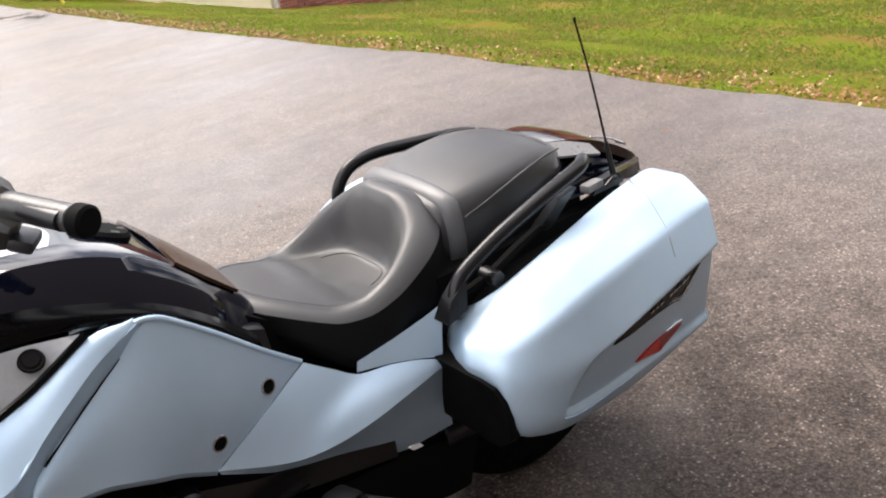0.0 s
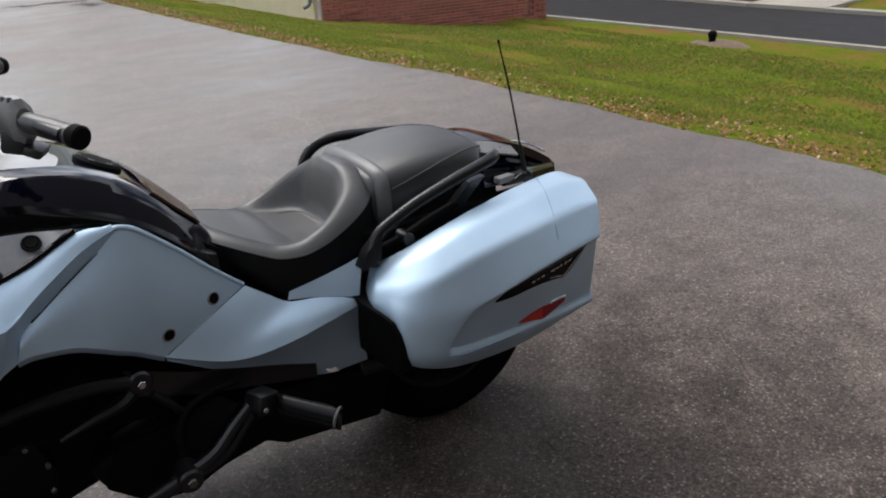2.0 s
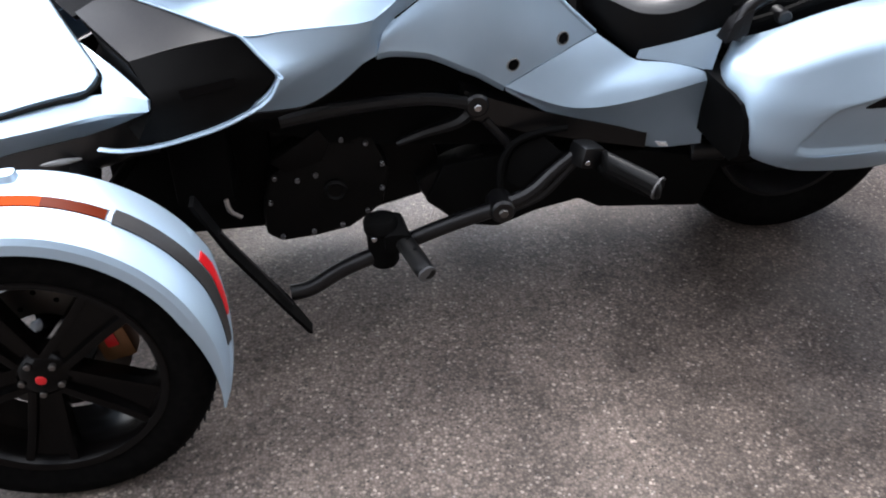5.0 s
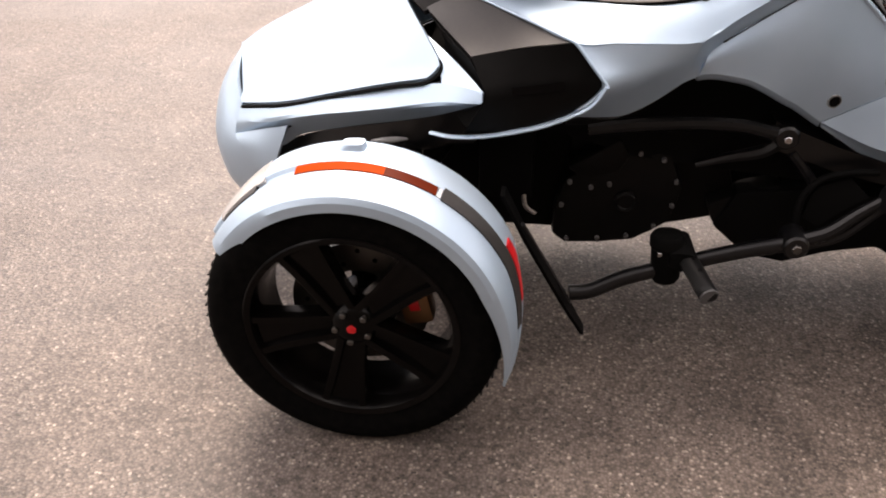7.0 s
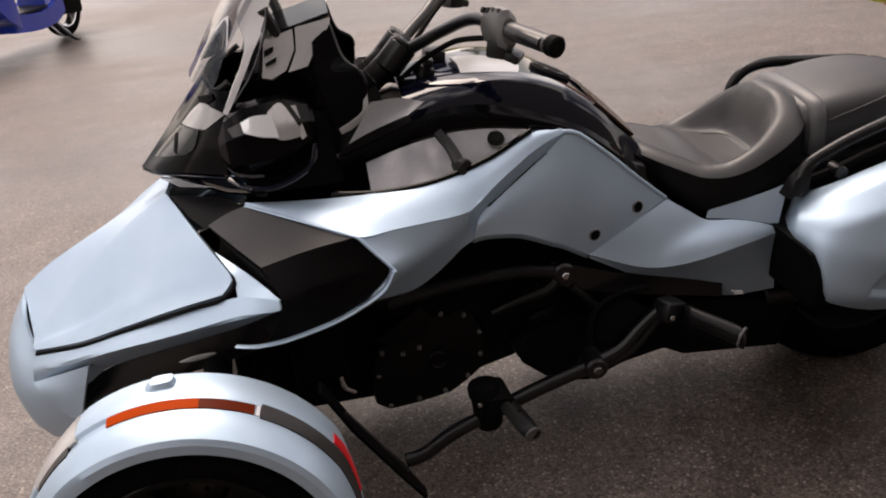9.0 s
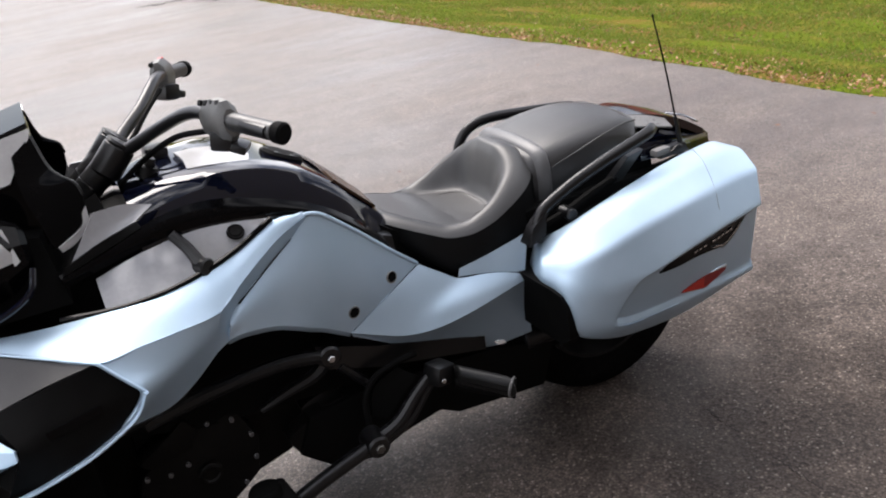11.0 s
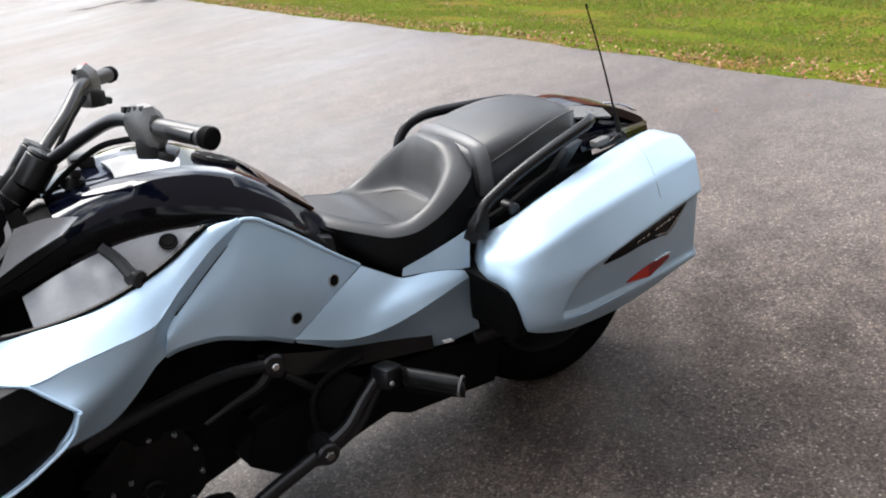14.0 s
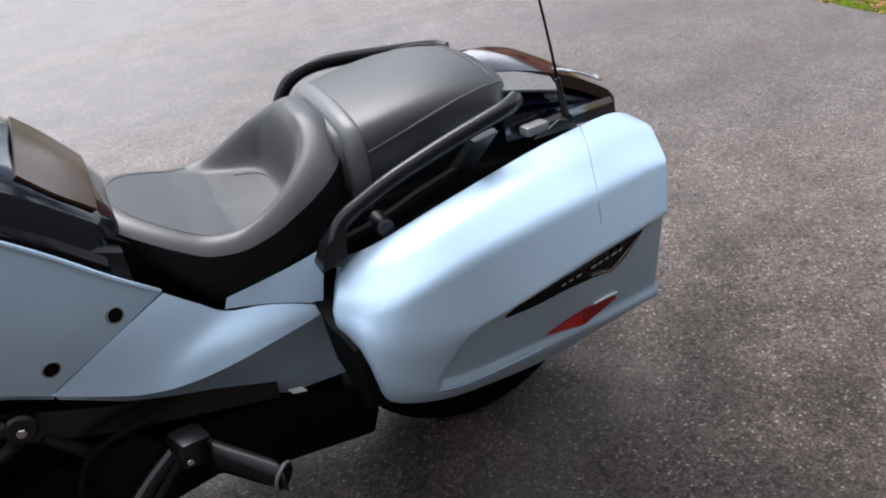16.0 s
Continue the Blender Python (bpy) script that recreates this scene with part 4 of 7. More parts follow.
# tank side panel with its two fasteners
TOP = [(.710, -.324, .694), (.722, -.319, .707), (.761, -.306, .734), (.82, -.288, .766), (.886, -.266, .803), (.922, -.254, .826), (.965, -.247, .810), (1.03, -.235, .752), (1.10, -.222, .682), (1.166, -.206, .622)]
LOW = [(.698, -.326, .652), (.728, -.330, .658), (.79, -.320, .646), (.83, -.312, .628), (.87, -.298, .603), (.90, -.285, .585), (.93, -.273, .563), (.962, -.263, .540)]
MIDL = [tuple((p + q) / 2 + V(0, -0.008, 0.004)) for p, q in zip(spline(TOP, 12), spline(LOW, 12))]
side_panel, side_panel_r = pair("side_panel", patch([TOP, MIDL, LOW], 36, 12, 0.008), PAINT, trike, "satin silver-blue tank side panel")
HEM = [tuple(Vector(p) + V(0.0, 0.012, -0.016)) for p in LOW]
HEM2 = [tuple(Vector(p) + V(0.0, 0.035, -0.022)) for p in LOW]
pair("side_panel_hem", patch([LOW, HEM, HEM2], 30, 6, 0.004), PAINT, trike)
for c in ((1.088, -.2275, .623), (.978, -.271, .586)):
    for s in (1, -1):
        host = side_panel if s == 1 else side_panel_r
        hit, nrm = surface(side_panel).ray_cast(V(c[0], -2, c[2]), V(0, 1, 0))[:2]
        nrm = nrm if nrm.y < 0 else -nrm
        at = V(c[0], hit.y * s, c[2])
        ax = V(nrm.x, nrm.y * s, nrm.z)
        hole = part("fastener", lathe([(.0012, 0), (.0012, .0105), (.0022, .0115), (.0025, .0125), (.0015, .0140), (-.004, .0140)], at, ax, 24), DARK, host, "black recessed fastener")
        part("cup", lathe([(.0026, .0120), (.0032, .0132), (.0022, .0145), (-.001, .0148)], at, ax, 24), GREYPLASTIC, hole)
RIM_OUT = [(.667, -.335, .638), (.680, -.346, .689), (.692, -.353, .726), (.748, -.327, .761), (.80, -.307, .790), (.85, -.287, .814), (.916, -.261, .832)]
RIM_IN = [(.698, -.325, .650), (.708, -.324, .685), (.722, -.318, .706), (.761, -.305, .733), (.82, -.287, .765), (.886, -.265, .802), (.922, -.253, .825)]
pair("panel_rim", patch([RIM_OUT, RIM_IN], 40, 4, .006, inward=(-.6, 1, 0)), PAINT, trike, "bevelled edge round the side panel", sharp=60)
pair("panel_bead", tube([(.878, -.262, .816), (.900, -.258, .829), (.920, -.253, .832), (.945, -.249, .825), (.968, -.246, .809), (1.03, -.234, .752), (1.10, -.221, .682), (1.163, -.206, .624)], .005, 8, 60), PAINT, trike, "rounded top edge of the side panel")
# thin dark tube laid in as the shadow under the panel's rim
pair("panel_groove", tube([(.735, -.316, .716), (.80, -.295, .754), (.85, -.279, .782), (.878, -.270, .797)], (0.0028, 0.0012), 8, 20, 0.5), DARK, trike, "dark tube painting the shadow along the panel rim")

# tail panel behind the seam
T0 = [(1.167, -.207, .6205), (1.212, -.222, .590), (1.251, -.236, .566), (1.31, -.254, .563), (1.36, -.272, .556), (1.400, -.286, .543)]
T1 = [(1.0645, -.2442, .5845), (1.14, -.255, .530), (1.21, -.268, .524), (1.28, -.276, .530), (1.34, -.283, .535), (1.400, -.288, .538)]
T2 = [(.9635, -.2635, .5385), (1.08, -.270, .490), (1.16, -.280, .484), (1.24, -.287, .496), (1.32, -.289, .514), (1.399, -.290, .533)]
pair("tail_panel", patch([T0, T1, T2], 30, 12, 0.008), PAINT, trike, "silver-blue tail side panel")
T3 = [(.969, -.255, .524), (1.103, -.228, .436), (1.209, -.208, .387), (1.315, -.203, .342), (1.395, -.207, .340), (1.437, -.215, .345)]
T25 = [tuple((Vector(a) + Vector(b)) / 2 + V(0, 0.004, 0)) for a, b in zip(T2, T3)]
pair("tail_panel_lower", patch([T2, T25, T3], 30, 8, 0.006), PAINT, trike, "lower face of the tail panel")
T5 = [(1.251, -.232, .568), (1.31, -.25, .563), (1.36, -.268, .556), (1.402, -.282, .545)]
T6 = [(1.258, -.228, .585), (1.33, -.242, .603), (1.385, -.258, .622), (1.425, -.272, .640)]
pair("tail_panel_upper", patch([T6, T5], 16, 6, 0.006), PAINT, trike)

# front cowl: upper face, side face, lip
C0 = [(.243, -.268, .786), (.40, -.300, .782), (.55, -.318, .784), (.66, -.302, .790), (.76, -.282, .812), (.85, -.266, .845), (.915, -.250, .836)]
C1 = [(.243, -.276, .780), (.36, -.362, .762), (.455, -.424, .742), (.534, -.406, .738), (.603, -.386, .733), (.689, -.355, .729), (.748, -.328, .762), (.80, -.308, .791), (.85, -.288, .815), (.915, -.260, .834)]
CM = [tuple((p + q) / 2 + V(0, 0, 0.006)) for p, q in zip(spline(C0, 14), spline(C1, 14))]
pair("front_cowl", patch([C0, CM, C1], 40, 8, 0.007, inward=(0, 0.2, -1)), PAINT, trike, "silver-blue upper front cowl")
D0 = [(.455, -.424, .740), (.534, -.406, .736), (.603, -.386, .731), (.691, -.354, .727)]
D05 = [(.486, -.438, .706), (.545, -.414, .704), (.607, -.389, .706), (.686, -.351, .709)]
D1 = [(.514, -.447, .672), (.56, -.417, .670), (.61, -.388, .678), (.681, -.347, .690)]
D15 = [(.490, -.444, .632), (.535, -.408, .626), (.585, -.380, .632), (.674, -.341, .664)]
D2 = [(.452, -.441, .606), (.475, -.412, .592), (.511, -.387, .582), (.56, -.362, .577), (.613, -.346, .599), (.667, -.334, .637)]
pair("cowl_side", patch([D0, D05, D1, D15, D2], 24, 16, 0.008), PAINT, trike, "silver-blue cowl side behind the air intake")
D3 = [(.452, -.436, .600), (.475, -.407, .587), (.511, -.382, .577), (.56, -.357, .572), (.613, -.341, .594), (.667, -.329, .632)]
D4 = [(.45, -.38, .56), (.50, -.35, .55), (.56, -.33, .56), (.61, -.31, .585), (.67, -.28, .63)]
pair("cowl_under", patch([D3, D4], 14, 5, 0.006, inward=(0, 1, 0.4)), SATIN, trike)
lip = [(.190, -.448, .560), (.235, -.462, .560), (.30, -.466, .567), (.39, -.460, .586), (.452, -.447, .606), (.495, -.447, .633), (.518, -.450, .672)]
pair("intake_lip", tube(lip, (0.006, 0.009), 8, 40, 0.6), PAINT, trike, "thin silver-blue lip under the intake")
pair("intake_border", tube([(.518, -.449, .672), (.487, -.440, .708), (.457, -.427, .743), (.36, -.364, .764), (.243, -.277, .783)], .004, 8, 40, .8, curve=False), PAINT, trike, "thin silver-blue border over the intake")
# air intake scoop
E0 = [(.156, -.246, .740), (.21, -.33, .722), (.264, -.408, .702)]
E1 = [(.243, -.272, .782), (.35, -.352, .764), (.455, -.424, .743)]
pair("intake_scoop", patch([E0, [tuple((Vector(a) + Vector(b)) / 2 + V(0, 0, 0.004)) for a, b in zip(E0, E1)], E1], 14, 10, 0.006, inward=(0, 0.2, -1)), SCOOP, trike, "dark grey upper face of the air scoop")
F0 = [(.264, -.408, .702), (.36, -.418, .724), (.455, -.424, .742)]
F1 = [(.300, -.458, .640), (.40, -.455, .660), (.512, -.446, .672)]
F2 = [(.255, -.450, .562), (.36, -.458, .576), (.452, -.442, .606)]
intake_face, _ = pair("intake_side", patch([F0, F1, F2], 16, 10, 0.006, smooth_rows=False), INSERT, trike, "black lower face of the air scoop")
pair("intake_badge", plate([(.345, -.460, .664), (.44, -.455, .678), (.442, -.456, .663), (.348, -.461, .649)], 0.003, (0, 1, 0)), JET, trike, "gloss black badge block")
pair("intake_mouth", patch([[(.160, -.25, .734), (.212, -.335, .712), (.262, -.408, .694)], [(.20, -.30, .69), (.25, -.38, .66), (.30, -.452, .636)], [(.21, -.36, .62), (.24, -.41, .58), (.262, -.44, .566)]], 12, 8, 0.02, inward=(1, 0.3, 0)), DARK, trike)
# hood, bonnet sides and nose
H0 = [(.045, 0, .752), (-.05, 0, .712), (-.155, 0, .662), (-.263, 0, .606), (-.335, 0, .556)]
H1 = [(.055, -.085, .768), (-.03, -.095, .716), (-.12, -.110, .648), (-.20, -.128, .580), (-.29, -.150, .500)]
H2 = [(.130, -.250, .730), (.04, -.235, .675), (-.06, -.215, .610), (-.16, -.190, .548), (-.29, -.163, .492)]
left = patch([H0, H1], 28, 8, 0.0, inward=(0, 0, -1))
H25 = [(.182, -.342, .690), (.07, -.300, .650), (-.05, -.262, .596), (-.16, -.220, .541), (-.29, -.171, .489)]
H28 = [(.199, -.374, .669), (.085, -.334, .631), (-.042, -.287, .583), (-.16, -.237, .532), (-.287, -.176, .486)]
H3 = [(.176, -.388, .647), (.08, -.356, .617), (-.04, -.307, .571), (-.16, -.251, .522), (-.285, -.182, .482)]
right = patch([H1, H2, H25, H28, H3], 28, 22, 0.0, inward=(0, 0, -1))
hb = join(left, right)
bmesh.ops.remove_doubles(hb, verts=hb.verts[:], dist=0.003)
mir = hb.copy()
for q in mir.verts:
    q.co.y *= -1
bmesh.ops.reverse_faces(mir, faces=mir.faces[:])
hb = join(hb, mir)
bmesh.ops.remove_doubles(hb, verts=hb.verts[:], dist=0.003)
part("hood", shell(hb, 0.012, (0, 0, -1)), PAINT, trike, "pale silver-blue front boot lid", sharp=25)
GAP = [Vector(p) + V(.004, 0, -.009) for p in (H1[0], H2[0], H25[0], H28[0])] + [Vector(p) + V(.001, -.004, -.008) for p in spline(H3, 9)]
pair("hood_gap", tube(GAP, (0.0040, 0.0040), 6, 90), DARK, trike, "dark gap round the boot lid")
B0 = [(.290, -.456, .650), (.250, -.436, .652), (.200, -.402, .643), (.09, -.357, .608), (-.04, -.305, .564), (-.16, -.250, .516), (-.287, -.183, .474)]
B1 = [(.291, -.464, .632), (.24, -.450, .622), (.18, -.428, .606), (.06, -.385, .571), (-.06, -.338, .536), (-.18, -.268, .486), (-.300, -.196, .436)]
B2 = [(.268, -.436, .612), (.204, -.396, .575), (.127, -.350, .538), (-.01, -.290, .488), (-.128, -.240, .440), (-.193, -.224, .397), (-.302, -.200, .385)]
pair("bonnet_side", patch([B0, B1, B2], 36, 12, 0.007, smooth_rows=False), PAINT, trike, "silver-blue side of the front body", sharp=25)
BR0 = [(.150, -.292, .693), (.186, -.352, .674), (.204, -.384, .652), (.210, -.408, .643), (.248, -.437, .648), (.290, -.457, .649)]
BR1 = [(.160, -.283, .698), (.190, -.318, .688), (.222, -.356, .677), (.246, -.388, .669), (.270, -.424, .661), (.292, -.458, .652)]
pair("bonnet_rear", patch([BR0, BR1], 24, 6, 0.006, inward=(0, 0, -1)), PAINT, trike)
N0 = [(-.334, 0, .552), (-.330, -.06, .538), (-.314, -.12, .508), (-.286, -.178, .478)]
N1 = [(-.388, 0, .470), (-.378, -.07, .462), (-.350, -.14, .445), (-.303, -.198, .415)]
N2 = [(-.412, 0, .370), (-.398, -.08, .368), (-.362, -.16, .365), (-.270, -.235, .385)]
N3 = [(-.400, 0, .260), (-.385, -.08, .265), (-.345, -.16, .285), (-.215, -.262, .345)]
N4 = [(-.370, 0, .190), (-.355, -.08, .200), (-.315, -.15, .225), (-.20, -.24, .28)]
nb = patch([N0, N1, N2, N3, N4], 16, 24, 0.0, inward=(1, 0, 0))
mir = nb.copy()
for q in mir.verts:
    q.co.y *= -1
bmesh.ops.reverse_faces(mir, faces=mir.faces[:])
nb = join(nb, mir)
bmesh.ops.remove_doubles(nb, verts=nb.verts[:], dist=0.002)
part("nose", shell(nb, 0.01, (1, 0, 0)), PAINT, trike, "silver-blue nose fascia")
pair("nose_side", patch([[(-.302, -.203, .414), (-.225, -.250, .450), (-.146, -.294, .484)], [(-.286, -.226, .398), (-.235, -.260, .405), (-.174, -.288, .415)], [(-.228, -.262, .345), (-.217, -.268, .340), (-.205, -.276, .334)]], 14, 10, .006), PAINT, trike, "silver-blue side of the nose")
# dark wedge paints the shadow of the fold in the nose
pair("nose_slit", plate([(-.286, -.219, .412), (-.225, -.240, .445), (-.143, -.268, .472), (-.169, -.260, .454), (-.226, -.243, .433)], .006, (0, 1, 0)), INSERT, trike, "fold shadow painted as a dark wedge on the side of the nose")
U0 = [(.264, -.430, .609), (.204, -.391, .572), (.127, -.346, .535), (-.01, -.286, .485), (-.128, -.236, .437), (-.193, -.220, .393)]
U1 = [(.28, -.38, .53), (.16, -.34, .47), (.04, -.30, .43), (-.08, -.26, .39), (-.17, -.23, .36), (-.22, -.21, .33)]
U2 = [(.26, -.28, .46), (.16, -.26, .44), (.04, -.24, .42), (-.08, -.22, .39), (-.15, -.20, .35), (-.19, -.19, .30)]
pair("bonnet_under", patch([U0, U1, U2], 20, 8, 0.006, inward=(0, 1, 0.6)), SATIN, trike, "black lower bodywork behind the nose")

# front wheels, brakes and fenders
HUBX, HUBY, HUBZ = .078, -.654, .281


def front_wheel(s):
    y = HUBY * s
    wheel = thing("front_wheel", (0, 0, 0), "", "")
    wheel.parent = trike
    o = -s  # outward
    prof = [(-.062, .196), (-.076, .205), (-.083, .235), (-.080, .258), (-.068, .272), (-.045, .279), (0, .281), (.045, .279), (.068, .272), (.080, .258), (.083, .235), (.076, .205), (.062, .196)]
    tyre = part("tyre", lathe([(h, r + .004 if r > .23 else r) for h, r in prof], (HUBX, y, HUBZ), (0, o, 0), 72), RUBBER, wheel, "black road tyre")
    rng = []
    for k in range(72):
        a = 2 * math.pi * k / 72
        for q, (h0, h1) in enumerate(((-.062, -.014), (.014, .062))):
            rng.append(block((0.0022, h1 - h0, 0.0035), (HUBX + .2815 * math.cos(a + .02 * q), y + (h0 + h1) / 2, HUBZ + .2815 * math.sin(a + .02 * q)), (0, 90 - math.degrees(a), 0), 0))
    tagged(part("tread", join(*rng), DARK, tyre), kind="stuff")
    rim = [(-.07, .200), (.072, .200), (.078, .206), (.080, .203), (.076, .192), (.060, .184), (.02, .178), (-.06, .182)]
    part("rim", lathe(rim + rim[:1], (HUBX, y, HUBZ), (0, o, 0), 64), RIMBLACK, wheel, "black alloy rim")
    part("hub", lathe([(-.04, .05), (.045, .05), (.060, .040), (.068, .028), (.070, 0)], (HUBX, y, HUBZ), (0, o, 0), 32), RIMBLACK, wheel)
    part("hub_cap", lathe([(.070, .0095), (.0715, .008), (.072, 0)], (HUBX, y, HUBZ), (0, o, 0), 24), RED, wheel, "small red hub badge")
    for k in range(5):
        a0 = radians(118 + 72 * k)
        c = V(math.cos(a0), 0, math.sin(a0))
        t = V(-math.sin(a0), 0, math.cos(a0))
        ctr = V(HUBX, y, HUBZ)
        out = V(0, o, 0)
        spoke = part("spoke", loft([[ctr + c * r + t * w + out * (d - .03), ctr + c * r + t * w + out * d, ctr + c * r - t * w + out * d, ctr + c * r - t * w + out * (d - .03)] for r, w, d in ((.035, .026, .050), (.10, .030, .052), (.192, .046, .062))], m=8), RIMBLACK, wheel, "wide black twin-ribbed spoke", sharp=28)
        for g in (-1, 1):  # a raised rib on each edge
            rows = []
            for r, w, d in ((.03, .018, .060), (.08, .023, .064), (.14, .029, .068), (.195, .038, .073)):
                m0 = ctr + c * r + t * w * g
                rows.append([m0 + t * .010 * g + out * (d - .016), m0 + t * .008 * g + out * (d - .001), m0 + t * .003 * g + out * d, m0 - t * .006 * g + out * (d - .001), m0 - t * .009 * g + out * (d - .014)])
            part("rib", loft(rows, m=10), RIMBLACK, spoke, sharp=25)
        part("wheel_bolt", rod(ctr + c * .033 + out * .055, ctr + c * .033 + out * .071, .006, 8), STEEL, wheel)
    disc = part("brake_disc", lathe([(-.004, .075), (.004, .075), (.004, .135), (-.004, .135), (-.004, .075)], (HUBX, y + .02 * s, HUBZ), (0, o, 0), 48), STEEL, wheel, "drilled steel brake disc")
    for k in range(20):
        a = 2 * math.pi * k / 20
        r = .092 + .014 * (k % 3)
        part("hole", rod((HUBX + r * math.cos(a), y + (.02 - .0062) * s, HUBZ + r * math.sin(a)), (HUBX + r * math.cos(a), y + (.02 + .0062) * s, HUBZ + r * math.sin(a)), .005, 8), DARK, disc)
    part("caliper", block((.06, .05, .10), (HUBX + .11, y + .01 * s, HUBZ + .03), (0, -12, 0), .012), GOLD, wheel, "bronze brake caliper")
    part("caliper_mark", block((.02, .003, .03), (HUBX + .11, y - .017 * s, HUBZ + .03), (0, -12, 0), .001), RED, wheel)
    part("upright", loft([[(HUBX - .03, y + .05 * s, .16), (HUBX + .03, y + .05 * s, .16), (HUBX + .03, y + .09 * s, .16), (HUBX - .03, y + .09 * s, .16)], [(HUBX - .02, y + .06 * s, .46), (HUBX + .02, y + .06 * s, .46), (HUBX + .02, y + .09 * s, .46), (HUBX - .02, y + .09 * s, .46)]]), DARK, wheel)
    return wheel


for s in (1, -1):
    front_wheel(s)


def arc(prof, a0, a1, n, fade=0.0):
    """A strip bent round the wheel; prof of (y, radius)."""
    rows = []
    for i in range(n):
        f = i / (n - 1)
        a = radians(a0 + (a1 - a0) * f)
        row = []
        for y, r in prof:
            lift = 0.006 * math.sin(math.pi * (radians(146) - a) / radians(164))
            row.append(V(HUBX + (r + lift) * math.cos(a), y, HUBZ + (r + lift) * math.sin(a)))
        rows.append(row)
    bm = bmesh.new()
    grid_faces(bm, rows)
    return bm


FEN = [(-.560, .285), (-.562, .300), (-.575, .311), (-.61, .317), (-.645, .316), (-.658, .313), (-.662, .306), (-.678, .304), (-.682, .307), (-.700, .307), (-.724, .300), (-.744, .290), (-.750, .280), (-.750, .262)]


def drawn(bm):
    """The fender's ends are drawn in, its tail sweeps to the outer edge."""
    for q in bm.verts:
        a = math.degrees(math.atan2(q.co.z - HUBZ, q.co.x - HUBX))
        if a < 24:
            k = (24 - a) / 42
            q.co.y = q.co.y + (-.738 - q.co.y) * min(k * 1.0, .85)
            dx, dz = q.co.x - HUBX, q.co.z - HUBZ
            grow = 1 + (.306 / math.hypot(dx, dz) - 1) * .9 * min(k, 1) ** 1.4
            q.co.x, q.co.z = HUBX + dx * grow, HUBZ + dz * grow
        if a > 118:
            k = (a - 118) / 28
            q.co.y = q.co.y + (-.69 - q.co.y) * k * .45
            q.co.z -= 0.012 * k
    return bm


fen = drawn(arc(FEN, 146, -18, 60))
fender, fender_r = pair("front_fender", shell(fen, 0.005, (0, 0.2, -1)), PAINT, trike, "silver-blue front wheel fender", sharp=30)
for host, s in ((fender, 1), (fender_r, -1)):
    made = [
        part("side_marker", shell(drawn(arc([(-.659, .3130), (-.670, .3115), (-.6815, .3090)], 107, 78, 18)), .008, (0, 0, -1)), AMBER, host, "long amber marker lens"),
        part("side_marker", shell(drawn(arc([(-.659, .3128), (-.670, .3113), (-.6815, .3088)], 78, 60.5, 12)), .008, (0, 0, -1)), AMBERDARK, host, "dark amber end of the marker lens"),
        part("marker_end", shell(drawn(arc([(-.659, .3125), (-.670, .3105), (-.6815, .3085)], 60, 58.8, 4)), .006, (0, 0, -1)), CLEAR, host, "clear end of the marker"),
        part("fender_groove", shell(drawn(arc([(-.655, .3165), (-.670, .3120), (-.687, .3095)], 58.5, 4, 30)), .004, (0, 0, -1)), SCOOP, host, "grey recessed band"),
        part("rear_reflector", shell(drawn(arc([(-.622, .3185), (-.636, .3195), (-.650, .317)], 30, 11, 12)), .010, (-1, 0, 0)), RED, host, "bright red rear reflector"),
        part("front_marker", shell(drawn(arc([(-.60, .3185), (-.64, .319), (-.668, .311)], 140, 119, 10)), .008, (0, 0, -1)), PALE, host, "clear front marker lens"),
        part("front_marker_base", shell(drawn(arc([(-.664, .312), (-.678, .3095), (-.69, .309)], 138, 122, 10)), .006, (0, 0, -1)), SATIN, host),
        part("tab", loft([ring_soft(r) for r in ([(.030, -.590, .584), (.106, -.590, .584), (.106, -.636, .584), (.030, -.636, .584)], [(.058, -.596, .612), (.098, -.596, .614), (.098, -.624, .614), (.058, -.624, .612)])]), PAINT, host, "raised fender mount cover"),
        part("rear_tab", block((.02, .03, .03), (.330, -.60, .455), (0, 40, 0), .006), PAINT, host),
    ]
    if s == -1:
        for p in made:
            p.data.transform(Matrix.Diagonal((1, -1, 1, 1)))
            p.data.flip_normals()

# rear wheel and swing arm
RX, RR = 1.74, .303
rear = thing("rear_wheel", (0, 0, 0), "", "")
rear.parent = trike
prof = [(-.09, .196), (-.105, .21), (-.113, .245), (-.110, .272), (-.100, .290), (-.07, .300), (0, .303), (.07, .300), (.100, .290), (.110, .272), (.113, .245), (.105, .21), (.09, .196)]
part("tyre", lathe(prof, (RX, 0, RR), (0, 1, 0), 72), RUBBER, rear, "wide black rear tyre")
part("rim", lathe([(-.1, .2), (.1, .2), (.1, .19), (.03, .17), (-.03, .17), (-.1, .19), (-.1, .2)], (RX, 0, RR), (0, 1, 0), 48), SATIN, rear)
part("hub", lathe([(-.09, 0), (-.09, .05), (-.02, .17), (.02, .17), (.09, .05), (.09, 0)], (RX, 0, RR), (0, 1, 0), 32), SATIN, rear)
for ob in rear.children:
    ob.data["view_fitted"] = 1
pair("swing_arm", loft([[(1.10, -.13, .36), (1.10, -.17, .36), (1.10, -.17, .25), (1.10, -.13, .25)], [(1.45, -.14, .34), (1.45, -.19, .34), (1.45, -.19, .26), (1.45, -.14, .26)], [(1.84, -.14, .33), (1.84, -.18, .33), (1.84, -.18, .28), (1.84, -.14, .28)]]), DARK, trike)
